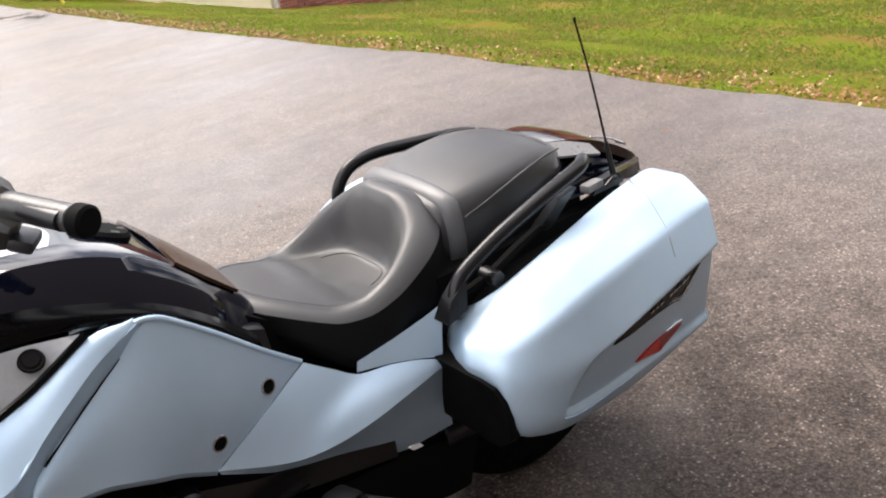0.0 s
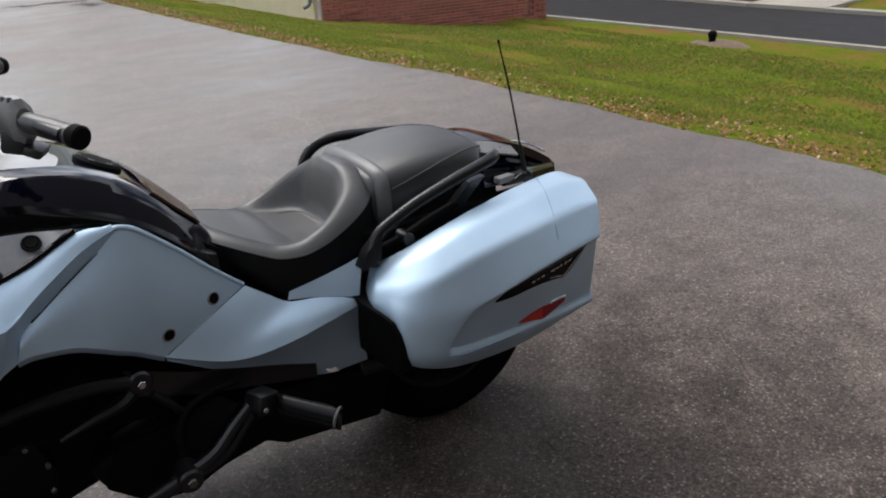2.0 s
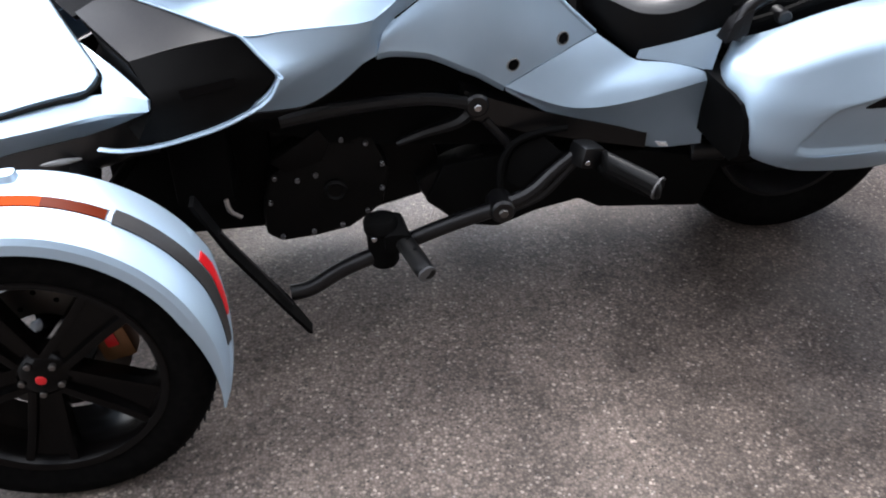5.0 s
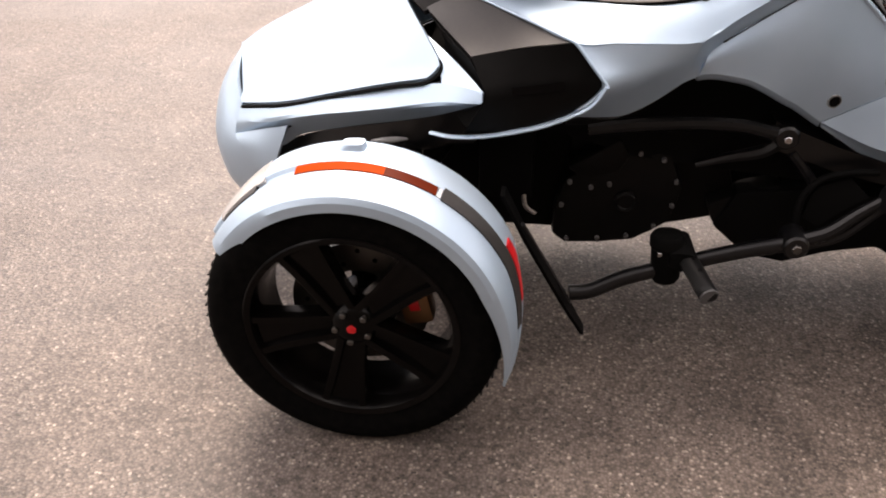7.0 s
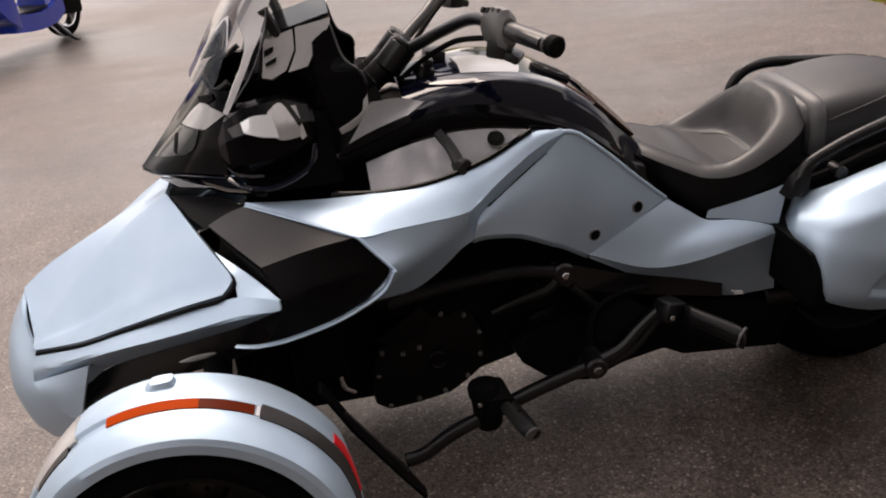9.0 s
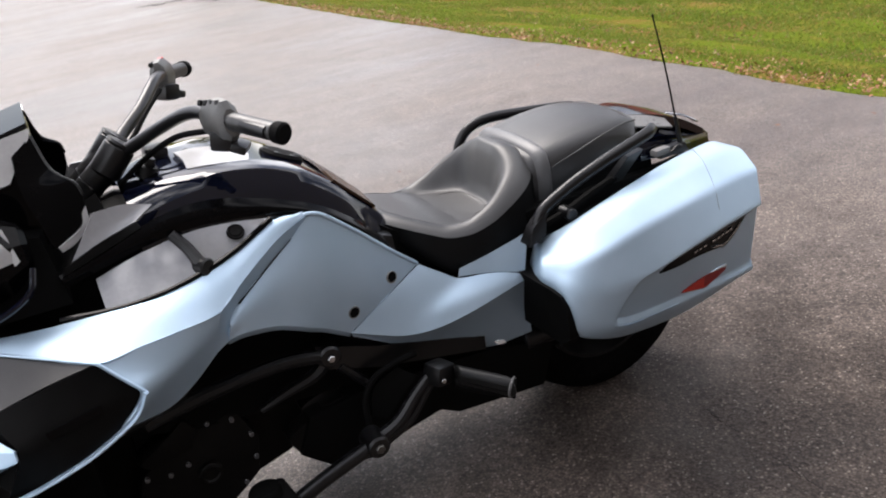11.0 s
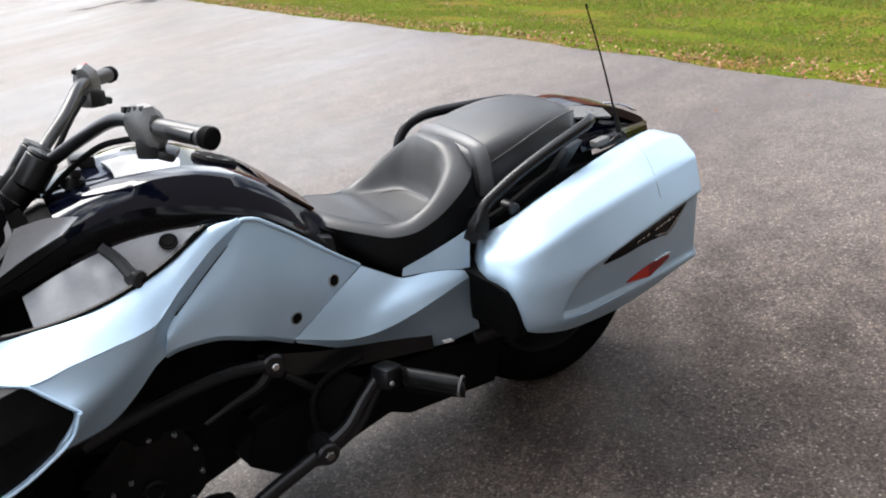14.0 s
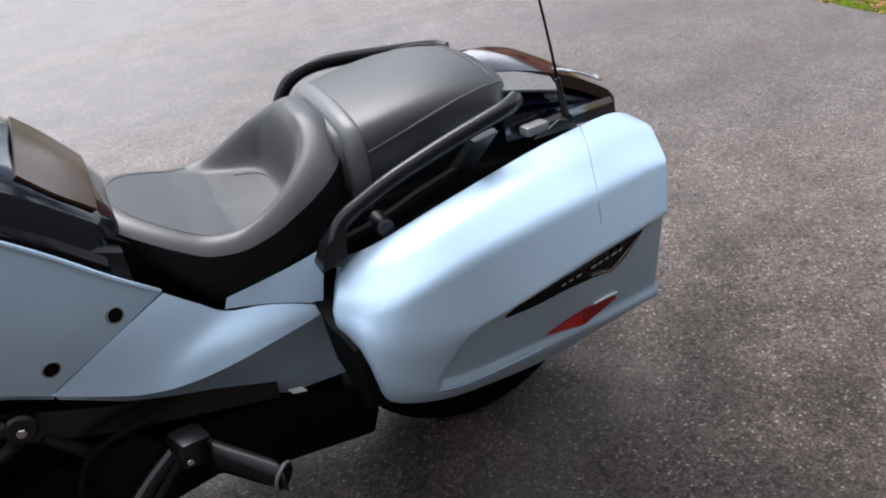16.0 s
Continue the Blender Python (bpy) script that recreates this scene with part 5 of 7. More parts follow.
part("rear_fender", shell(patch([[(1.45, -.14, .45), (1.55, -.14, .60), (1.72, -.14, .66), (1.9, -.14, .64), (2.03, -.14, .56)], [(1.45, .14, .45), (1.55, .14, .60), (1.72, .14, .66), (1.9, .14, .64), (2.03, .14, .56)]], 20, 4, 0.0, inward=(0, 0, -1)), .006, (0, 0, -1)), DARK, trike)

# rider's seat: a bowl with a raised bolster behind
SC = V(1.30, 0, 0)


def seat_edge(a):
    """Distance from the seat's middle to its rim in direction a (0: to the tail)."""
    c, s = math.cos(a), abs(math.sin(a))
    lo, hi = 0.02, 0.4
    for _ in range(24):
        r = (lo + hi) / 2
        x, y = 1.30 + r * c, r * s
        if x < 1.10 or x > 1.525:
            inside = False
        else:
            w = float(np.interp(x, (1.10, 1.13, 1.18, 1.24, 1.30, 1.40, 1.46, 1.50, 1.525), (.085, .125, .168, .212, .232, .236, .224, .195, .14)))
            inside = y < w
        lo, hi = (r, hi) if inside else (lo, r)
    return lo


def seat_outline(a):
    """The same with its corners rounded off."""
    return sum(seat_edge(a + radians(4 * k)) * (7 - abs(k)) for k in range(-6, 7)) / sum(7 - abs(k) for k in range(-6, 7))


def seat_floor(x):
    return float(np.interp(x, (1.08, 1.117, 1.167, 1.247, 1.31, 1.36, 1.45), (.745, .735, .716, .684, .668, .664, .668)))


def seat_crest(a):
    """Height of the rolled bolster over the pan, round the seat from its back."""
    s = min(max((108 - abs(math.degrees(a))) / 95, 0), 1)
    return .136 * s * s * (3 - 2 * s)


def seat_rise(f, crest):
    """The inner wall of the bolster: close behind, further out along the arms."""
    t = min(max((f - .68 + 1.3 * crest) / .22, 0), 1)
    return t * t * (3 - 2 * t)


def seat_roll(f, crest):
    """How far the cushion has rolled over towards its outer edge."""
    return (.022 + .09 * crest) * (max(0.0, f - .80) / .20) ** 2.2


def seat_mesh(first, last):
    bm = bmesh.new()
    n = 96
    fr = (0, .16, .32, .44, .50, .54, .58, .62, .66, .70, .74, .79, .84, .89, .93, .965, .99, 1.0, 1.0, .98, .93)
    rings = []
    for k, f in enumerate(fr):
        ring = []
        for i in range(n):
            a = 2 * math.pi * i / n
            if a > math.pi:
                a -= 2 * math.pi
            R = seat_outline(a)
            crest = seat_crest(a)
            x, y = SC.x + R * f * math.cos(a), R * f * math.sin(a)
            z = seat_floor(min(x, 1.42)) + crest * seat_rise(f, crest) - seat_roll(f, crest)
            if k >= 18:
                bottom = float(np.interp(SC.x + R * math.cos(a), (1.10, 1.16, 1.25, 1.33, 1.42, 1.5), (.685, .632, .562, .560, .572, .585)))
                z = z + (bottom - z) * (.5, .9, 1.0)[k - 18]
                if k == 18:
                    x, y = SC.x + R * 1.012 * math.cos(a), R * 1.012 * math.sin(a)
            ring.append((x, y, z))
        rings.append(ring)
    grid_faces(bm, rings[first:last], wrap=True)
    bmesh.ops.remove_doubles(bm, verts=bm.verts[:], dist=1e-5)
    bmesh.ops.recalc_face_normals(bm, faces=bm.faces[:])
    return bm


seat = part("rider_seat", seat_mesh(0, 18), SEAT, trike, "black vinyl bucket seat", sharp=70)
part("side_skirt", seat_mesh(17, 21), SKIRT, seat, "lower side of the seat, painted black for its shade", sharp=70)


def seat_line(f, a0, a1, n, lift):
    pts = []
    for i in range(n):
        a = radians(a0 + (a1 - a0) * i / (n - 1))
        R = seat_outline(a)
        x = SC.x + R * f * math.cos(a)
        crest = seat_crest(a)
        z = seat_floor(min(x, 1.42)) + crest * seat_rise(f, crest) - seat_roll(f, crest)
        pts.append((x, R * f * math.sin(a), z + lift))
    return pts


part("bowl_seam", tube(seat_line(.50, -62, 62, 40, .0006), .0011, 6, 80), THREAD, seat, "stitched seam round the bowl")
part("edge_seam", tube(seat_line(.80, 95, 165, 30, .0002), .0008, 6, 60), THREAD, seat)
part("edge_seam", tube(seat_line(.80, -165, -95, 30, .0002), .0008, 6, 60), THREAD, seat)
part("nose_patch", patch([[(1.108, -.085, .748), (1.105, 0, .758), (1.108, .085, .748)], [(1.15, -.10, .708), (1.15, 0, .711), (1.15, .10, .708)]], 12, 5, .003, inward=(0, 0, -1)), SEAT, seat)


# passenger seat
def pill(x):
    w = float(np.interp(x, (1.49, 1.53, 1.60, 1.70, 1.78, 1.83, 1.86), (.165, .190, .200, .196, .182, .158, .12)))
    top = float(np.interp(x, (1.49, 1.53, 1.60, 1.70, 1.78, 1.83, 1.86), (.782, .797, .810, .821, .818, .804, .782)))
    low = float(np.interp(x, (1.49, 1.60, 1.74, 1.86), (.640, .662, .705, .742)))
    return w, top, low


def pill_ring(x, grow=0.0, low_add=0.0):
    w, top, low = pill(x)
    w, top, low = w + grow, top + grow, low + low_add
    half = [(0, top), (.5 * w, top - .003), (.80 * w, top - .010), (.93 * w, top - .022), (.99 * w, top - .050), (1.01 * w, (top + low) / 2 - .01), (.97 * w, low + .008), (.9 * w, low)]
    return [(x, y, z) for y, z in half] + [(x, -y, z) for y, z in half[::-1]]


pillion = part("passenger_seat", loft([pill_ring(x) for x in (1.50, 1.51, 1.54, 1.60, 1.68, 1.75, 1.80, 1.83, 1.848, 1.86)], m=40), SEAT, trike, "black vinyl passenger seat", sharp=60)
band = [pill_ring(x, g) for x, g in ((1.512, -.004), (1.516, .003), (1.526, .006), (1.540, .006), (1.547, .002), (1.549, -.004))]
part("seat_trim", loft(band, m=14), TRIM, trike, "grey moulded strip between the seats", sharp=60)
for s in (1, -1):
    part("piping", tube([(x, s * (pill(x)[0] * 1.012), pill(x)[1] - d) for x, d in ((1.55, .052), (1.62, .042), (1.70, .030), (1.77, .018), (1.82, .012))], .0022, 6, 30), THREAD, pillion, "raised seam along the side")
part("crown_seam", tube([pill_ring(1.812, .0012)[i] for i in (12, 13, 14, 15, 0, 1, 2, 3, 4)][1:], .0016, 6, 40), THREAD, pillion)

# tail: black housing, silver top plates, smoked lamp
TAIL = [[(x, 0, t), (x, .7 * w, t - .004), (x, w, t - .02), (x, w * .98, l), (x, 0, l - .01), (x, -w * .98, l), (x, -w, t - .02), (x, -.7 * w, t - .004)] for x, w, t, l in ((1.74, .17, .765, .69), (1.84, .175, .763, .69), (1.95, .165, .742, .68), (2.03, .152, .712, .655), (2.07, .145, .684, .65))]
part("tail_housing", loft(TAIL, m=16), GLOSS, trike, "gloss black tail housing", sharp=30)
pair("tail_plate", patch([[(1.815, -.152, .776), (1.88, -.162, .762), (1.94, -.164, .746)], [(1.83, -.095, .793), (1.89, -.108, .781), (1.94, -.125, .763)]], 12, 6, .005, inward=(0, 0, -1)), GREYPLASTIC, trike, "grey tail top plate")
part("tail_lamp", loft([[(x, 0, z), (x, w, z - .006), (x, w * 1.05, z - .03), (x, 0, z - .04), (x, -w * 1.05, z - .03), (x, -w, z - .006)] for x, w, z in ((1.825, .075, .797), (1.90, .11, .787), (1.98, .128, .760), (2.05, .135, .720), (2.075, .13, .698))], m=14), LAMPRED, trike, "smoked dark red tail lamp", sharp=40)
part("lamp_chrome", tube([(1.95, -.118, .774), (2.0, -.126, .756), (2.05, -.12, .727), (2.07, -.07, .717)], .006, 6, 20, .5), CHROME, trike)
pair("tail_side", patch([[(1.80, -.21, .745), (1.90, -.205, .730), (2.0, -.175, .710), (2.068, -.148, .695)], [(1.80, -.22, .70), (1.90, -.21, .69), (2.0, -.18, .672), (2.07, -.15, .662)]], 16, 4, .02), GLOSS, trike)
pair("tail_bezel", plate([(1.90, -.214, .722), (2.05, -.163, .702), (2.06, -.16, .688), (1.905, -.215, .706)], .004, (0, 1, 0)), CHROME, trike)

# passenger grab rails
RAIL = [(1.428, -.302, .622), (1.440, -.298, .662), (1.462, -.294, .690), (1.51, -.296, .716), (1.565, -.300, .741), (1.66, -.298, .769), (1.765, -.290, .792), (1.800, -.270, .795)]
part("grab_rail", tube(RAIL, .0135, 12, 44, 1.1), TUBE, trike, "satin black passenger grab rail")
part("grab_rail", tube([(1.505, .300, .690), (1.512, .300, .725), (1.535, .300, .755), (1.57, .300, .772), (1.63, .300, .777), (1.74, .300, .766), (1.85, .290, .755), (1.88, .265, .750)], .0135, 12, 44, 1.1), TUBE, trike, "satin black passenger grab rail")
pair("rail_foot", loft([[(1.405, -.27, .62), (1.45, -.27, .635), (1.45, -.315, .635), (1.405, -.315, .62)], [(1.42, -.28, .66), (1.46, -.275, .69), (1.46, -.31, .69), (1.42, -.31, .66)]]), TUBE, trike)
pair("rail_bracket", loft([[(1.70, -.285, .757), (1.745, -.285, .764), (1.745, -.305, .764), (1.70, -.305, .757)], [(1.66, -.25, .69), (1.70, -.25, .69), (1.70, -.275, .69), (1.66, -.275, .69)]]), TUBE, trike)
pair("rail_bolt", rod((1.52, -.28, .668), (1.52, -.325, .668), .015, 16), SATIN, trike, "black rail bolt")
pair("rail_arm", tube([(1.44, -.28, .64), (1.52, -.295, .667), (1.60, -.285, .688), (1.68, -.272, .702)], .010, 8, 24), DARK, trike)
# black block added to fill the dark gap beside the bag
pair("bag_mount", loft([[(1.44, -.30, .56), (1.44, -.15, .56), (1.44, -.15, .48), (1.44, -.28, .48)], [(1.62, -.325, .63), (1.62, -.15, .63), (1.62, -.15, .48), (1.62, -.28, .48)], [(1.98, -.26, .66), (1.98, -.14, .66), (1.98, -.14, .50), (1.98, -.24, .50)]]), DARK, trike, "black block filling the dark gap between seat and saddlebag")
pair("seat_base", loft([[(1.28, -.18, .59), (1.28, .0, .59), (1.28, .0, .50), (1.28, -.18, .50)], [(1.45, -.20, .62), (1.45, 0, .62), (1.45, 0, .50), (1.45, -.20, .50)], [(1.52, -.19, .65), (1.52, 0, .65), (1.52, 0, .52), (1.52, -.19, .52)], [(1.62, -.20, .70), (1.62, 0, .70), (1.62, 0, .55), (1.62, -.20, .55)], [(1.85, -.19, .71), (1.85, 0, .71), (1.85, 0, .62), (1.85, -.19, .62)]]), DARK, trike)

# whip aerial on the left bag
aerial = part("aerial", tube([(1.915, -.228, .705), (1.905, -.225, .80), (1.885, -.216, .93), (1.862, -.207, 1.045)], (.003, .002), 6, 20), DARK, trike, "thin black whip aerial")
part("aerial_base", rod((1.922, -.232, .690), (1.906, -.226, .792), .0085, 12, .005), SATIN, aerial)
part("aerial_tip", rod((1.8625, -.2072, 1.042), (1.8615, -.2068, 1.052), .003, 8), DARK, aerial)
part("aerial_foot", loft([[(1.84, -.25, .70), (1.93, -.25, .70), (1.93, -.21, .70), (1.84, -.21, .70)], [(1.87, -.245, .722), (1.925, -.24, .722), (1.925, -.215, .722), (1.87, -.22, .722)]]), SATIN, aerial)
part("aerial_clip", tube([(1.865, -.262, .716), (1.89, -.262, .728), (1.91, -.25, .716)], .003, 6, 10), SATIN, aerial)

# tank cover
TX = (.60, .68, .78, .86, .92, .97, 1.03, 1.08, 1.125, 1.15)
TT = (.925, .945, .946, .932, .914, .890, .846, .798, .745, .700)
TW = (.165, .175, .178, .178, .177, .176, .170, .155, .135, .115)
TS = (.905, .928, .941, .930, .911, .883, .835, .785, .732, .69)


def tank_ring(i):
    x, t, w, s = TX[i], TT[i], TW[i], TS[i]
    half = [(0, t), (.5 * w, t), (.82 * w, (t + s) / 2 + .002), (.93 * w, s - .001), (w, s - .022), (w * 1.11, s - .065), (w * 1.18, s - .11)]
    return [(x, y, z) for y, z in half] + [(x, -y, z) for y, z in half[:0:-1]]


tank = part("tank_cover", loft([tank_ring(i) for i in range(len(TX))], m=40), GLOSS, trike, "gloss black tank cover", sharp=40)
part("tank_rear_lamp", patch([[(1.026, -.146, .853), (1.03, 0, .861), (1.026, .146, .853)], [(1.066, -.150, .812), (1.07, 0, .822), (1.066, .150, .812)], [(1.116, -.130, .760), (1.12, 0, .768), (1.116, .130, .760)]], 14, 8, .006, inward=(-.3, 0, -1)), AMBERBROWN, tank, "brown-tinted panel behind the tank")
cap = part("filler_cap", lathe([(-.005, .05), (.004, .05), (.010, .044), (.011, 0)], (.955, -.02, .898), (.45, 0, .89), 32), DARK, tank, "black filler cap")
for k in range(6):
    a = k * math.pi / 3
    part("cap_lug", block((.014, .012, .008), (.955 + .037 * math.cos(a) * .9, -.02 + .037 * math.sin(a), .906 - .037 * math.cos(a) * .45), (0, 26, 0), .003), SATIN, cap)
# pale pad paints the sky's reflection onto the tank top
part("tank_pad", patch([[(.735, -.105, .9485), (.79, -.118, .9465), (.865, -.10, .9315)], [(.74, -.03, .951), (.80, -.03, .949), (.88, -.03, .930)], [(.735, .04, .951), (.79, .04, .9485), (.865, .04, .9325)]], 16, 10, .004, inward=(0, 0, -1)), PALE, tank, "pad on top of the tank, sky reflection painted pale")
# arched frame cover beside the tank
A0 = [(.44, -.232, .848), (.52, -.232, .872), (.60, -.232, .896), (.68, -.230, .912), (.76, -.228, .908), (.86, -.226, .878), (.955, -.222, .836), (1.03, -.212, .780), (1.105, -.188, .702)]
A2 = [(.45, -.235, .822), (.52, -.235, .838), (.60, -.238, .858), (.68, -.242, .868), (.76, -.243, .864), (.86, -.243, .848), (.955, -.240, .812), (1.03, -.230, .755), (1.105, -.205, .680)]
A1 = [tuple((Vector(a) + Vector(b)) / 2 + V(0, -.007, .0)) for a, b in zip(A0, A2)]
pair("frame_cover", patch([A0, A1, A2], 44, 10, .03), JET, trike, "gloss black arched frame cover", sharp=50)
G0 = [(.50, -.236, .822), (.58, -.238, .845), (.68, -.243, .862), (.76, -.245, .860), (.845, -.258, .850)]
G1 = [(.50, -.305, .778), (.58, -.312, .779), (.66, -.297, .784), (.75, -.282, .806), (.848, -.264, .846)]
pair("gap_panel", patch([G0, G1], 24, 8, .005, inward=(0, .4, -1)), SHEEN, trike, "gloss panel between tank and cowl, sky reflection painted grey")
pair("gap_rim", tube([(.42, -.285, .783), (.50, -.309, .782), (.58, -.316, .784), (.66, -.302, .790), (.75, -.286, .811), (.846, -.266, .850)], .006, 8, 30), JET, trike)
pair("gap_strut", tube([(.655, -.240, .868), (.675, -.258, .838), (.69, -.285, .803)], (.011, .013), 8, 16), SATIN, trike, "short black strut")
pair("strut_foot", rod((.685, -.27, .80), (.70, -.30, .802), .018, 14), SATIN, trike)
for s in (1, -1):
    part("panel_fastener", lathe([(.005, 0), (.005, .011), (.003, .013), (.004, .017), (0, .018)], (.772, -.264 * s, .843), (0, -.6 * s, .8), 20), DARK, trike, "black round fastener")
P0 = [(.53, -.215, .942), (.585, -.205, .941), (.640, -.200, .924)]
P1 = [(.470, -.235, .868), (.53, -.232, .890), (.600, -.225, .908)]
pair("upper_gap_panel", patch([P0, P1], 14, 5, .006, inward=(0, .5, -1)), SHEEN, trike, "gloss panel beside the steering head, sky reflection painted grey")
pair("upper_gap_band", patch([[(.452, -.236, .858), (.53, -.234, .889), (.602, -.227, .907)], [(.446, -.240, .846), (.53, -.240, .872), (.606, -.236, .897)]], 14, 3, .006, inward=(0, .5, -1)), INSERT, trike)
# dark core added inside the body so nothing shows through
part("spine", loft([[(.30, .16, .80), (.30, -.16, .80), (.30, -.2, .50), (.30, .2, .50)], [(.60, .15, .86), (.60, -.15, .86), (.60, -.22, .42), (.60, .22, .42)], [(1.00, .15, .80), (1.00, -.15, .80), (1.00, -.18, .36), (1.00, .18, .36)], [(1.30, .14, .58), (1.30, -.14, .58), (1.30, -.15, .30), (1.30, .15, .30)], [(1.48, .12, .58), (1.48, -.12, .58), (1.48, -.13, .32), (1.48, .13, .32)]]), DARK, trike, "black core added inside the frame to block the view through")
pair("seat_front_shroud", loft([[(1.075, -.06, .76), (1.075, -.175, .715), (1.075, -.19, .62), (1.075, -.06, .62)], [(1.13, -.06, .72), (1.13, -.165, .69), (1.13, -.19, .60), (1.13, -.06, .60)]]), SATIN, trike)

# headlight fairing
K0 = [(.000, 0, .808), (.060, 0, .872), (.125, 0, .945), (.185, 0, 1.012)]
K1 = [(.050, -.075, .815), (.095, -.085, .875), (.145, -.092, .945), (.190, -.098, 1.010)]
K2 = [(.130, -.160, .830), (.155, -.165, .885), (.185, -.170, .945), (.215, -.172, 1.005)]
K3 = [(.215, -.225, .835), (.225, -.220, .890), (.238, -.212, .945), (.255, -.200, 1.000)]
fb = patch([K0, K1, K2, K3], 16, 24, 0.0, inward=(1, 0, -.5))
mir = fb.copy()
for q in mir.verts:
    q.co.y *= -1
bmesh.ops.reverse_faces(mir, faces=mir.faces[:])
fb = join(fb, mir)
bmesh.ops.remove_doubles(fb, verts=fb.verts[:], dist=.002)
fairing = part("front_fairing", shell(fb, .012, (1, 0, -.5)), JET, trike, "gloss black pointed front fairing", sharp=24)
skin = surface(fairing)
pair("fairing_edge", tube([(.004, -.004, .803), (.05, -.077, .810), (.13, -.163, .825), (.215, -.228, .830)], .003, 6, 30, .7), GLOSS, trike, "gloss black lower edge of the fairing")
pair("fairing_window", decal(skin, [(.040, .838), (.080, .878), (.120, .914)], [(.130, .868), (.152, .886), (.170, .924)], .004, .004, 14, 6), SMOKE, trike, "smoked lamp window in the fairing")
pair("fairing_rib", decal(skin, [(.104, .896), (.114, .902)], [(.098, .866), (.105, .863)], .007, .004, 3, 3), DARK, trike)
# reflection on this fairing facet painted as pale base colour
pair("fairing_blade", decal(skin, [(.126, .920), (.155, .950), (.188, .978)], [(.184, .925), (.206, .940), (.232, .958)], .004, .004, 16, 6), PALE, trike, "fairing facet below the screen, reflection painted pale")
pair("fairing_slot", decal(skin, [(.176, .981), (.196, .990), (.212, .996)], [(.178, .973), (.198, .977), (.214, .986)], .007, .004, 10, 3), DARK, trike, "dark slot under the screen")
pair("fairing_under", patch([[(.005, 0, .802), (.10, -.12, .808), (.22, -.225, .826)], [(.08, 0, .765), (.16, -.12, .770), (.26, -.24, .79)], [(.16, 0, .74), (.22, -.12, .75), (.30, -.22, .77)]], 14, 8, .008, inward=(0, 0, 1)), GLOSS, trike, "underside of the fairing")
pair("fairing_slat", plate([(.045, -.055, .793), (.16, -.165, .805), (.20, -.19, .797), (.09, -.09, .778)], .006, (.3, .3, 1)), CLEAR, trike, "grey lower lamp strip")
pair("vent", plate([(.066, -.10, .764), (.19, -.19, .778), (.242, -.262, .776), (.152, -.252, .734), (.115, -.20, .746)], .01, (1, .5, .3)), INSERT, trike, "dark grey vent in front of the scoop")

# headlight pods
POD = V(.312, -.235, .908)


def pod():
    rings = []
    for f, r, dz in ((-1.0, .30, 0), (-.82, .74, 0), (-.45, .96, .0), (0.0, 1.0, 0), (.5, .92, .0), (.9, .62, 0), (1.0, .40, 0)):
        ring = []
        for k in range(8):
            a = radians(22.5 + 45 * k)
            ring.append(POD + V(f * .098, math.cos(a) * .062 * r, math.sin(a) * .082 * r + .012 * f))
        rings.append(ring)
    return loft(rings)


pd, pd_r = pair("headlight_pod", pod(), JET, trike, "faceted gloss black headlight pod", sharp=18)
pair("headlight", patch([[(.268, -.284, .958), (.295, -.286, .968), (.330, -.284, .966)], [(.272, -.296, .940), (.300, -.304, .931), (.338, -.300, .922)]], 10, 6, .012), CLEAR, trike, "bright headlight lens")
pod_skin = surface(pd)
# bright sky on the pod's upper facet painted in pale
pair("pod_facet", decal(pod_skin, [(.322, .968), (.350, .980), (.377, .938), (.388, .916)], [(.322, .966), (.328, .948), (.336, .916), (.380, .913)], .003, .004, 20, 8), PALE, trike, "facet of the headlight, sky reflection painted pale")
pair("pod_facet", decal(pod_skin, [(.239, .944), (.270, .957)], [(.248, .930), (.273, .936)], .003, .004, 8, 4), SMOKE, trike, "smoked facet of the headlight")
# glint along the pod's lower rim painted grey
pair("pod_rim", decal(pod_skin, [(.222, .861), (.244, .848), (.290, .840)], [(.225, .855), (.245, .841), (.292, .833)], .003, .004, 14, 3), GREYPLASTIC, trike, "grey glint painted on the lower rim of the headlight")
pair("pod_skirt", tube([(.222, -.262, .838), (.262, -.298, .826), (.32, -.302, .824), (.385, -.290, .850), (.405, -.27, .89)], .006, 8, 26), GLOSS, trike)
pair("pod_fin", plate([(.367, -.262, .972), (.378, -.262, .972), (.390, -.288, .914), (.380, -.288, .908)], .006, (0, 1, 0)), PALE, trike)
pair("pod_bracket", loft([[(.25, -.10, .80), (.45, -.12, .80), (.45, -.24, .79), (.25, -.24, .79)], [(.25, -.10, .95), (.45, -.12, .93), (.43, -.20, .92), (.25, -.20, .95)]]), DARK, trike)

# windscreen with its cross bar; a white edge sheet paints in a reflection
W0 = [(.150, 0, 1.010), (.205, 0, 1.09), (.265, 0, 1.17), (.335, 0, 1.255)]
W1 = [(.168, -.10, 1.008), (.222, -.105, 1.085), (.285, -.105, 1.165), (.350, -.085, 1.245)]
W2 = [(.215, -.185, 1.0), (.258, -.185, 1.075), (.318, -.170, 1.155), (.372, -.135, 1.215)]
wb = patch([W0, W1, W2], 18, 14, 0.0, inward=(1, 0, -.4))
mir = wb.copy()
for q in mir.verts:
    q.co.y *= -1
bmesh.ops.reverse_faces(mir, faces=mir.faces[:])
wb = join(wb, mir)
bmesh.ops.remove_doubles(wb, verts=wb.verts[:], dist=.002)
screen = part("windscreen", shell(wb, 0, (1, 0, -.4)), SCREEN, trike, "lightly smoked short windscreen")
screen.visible_shadow = False
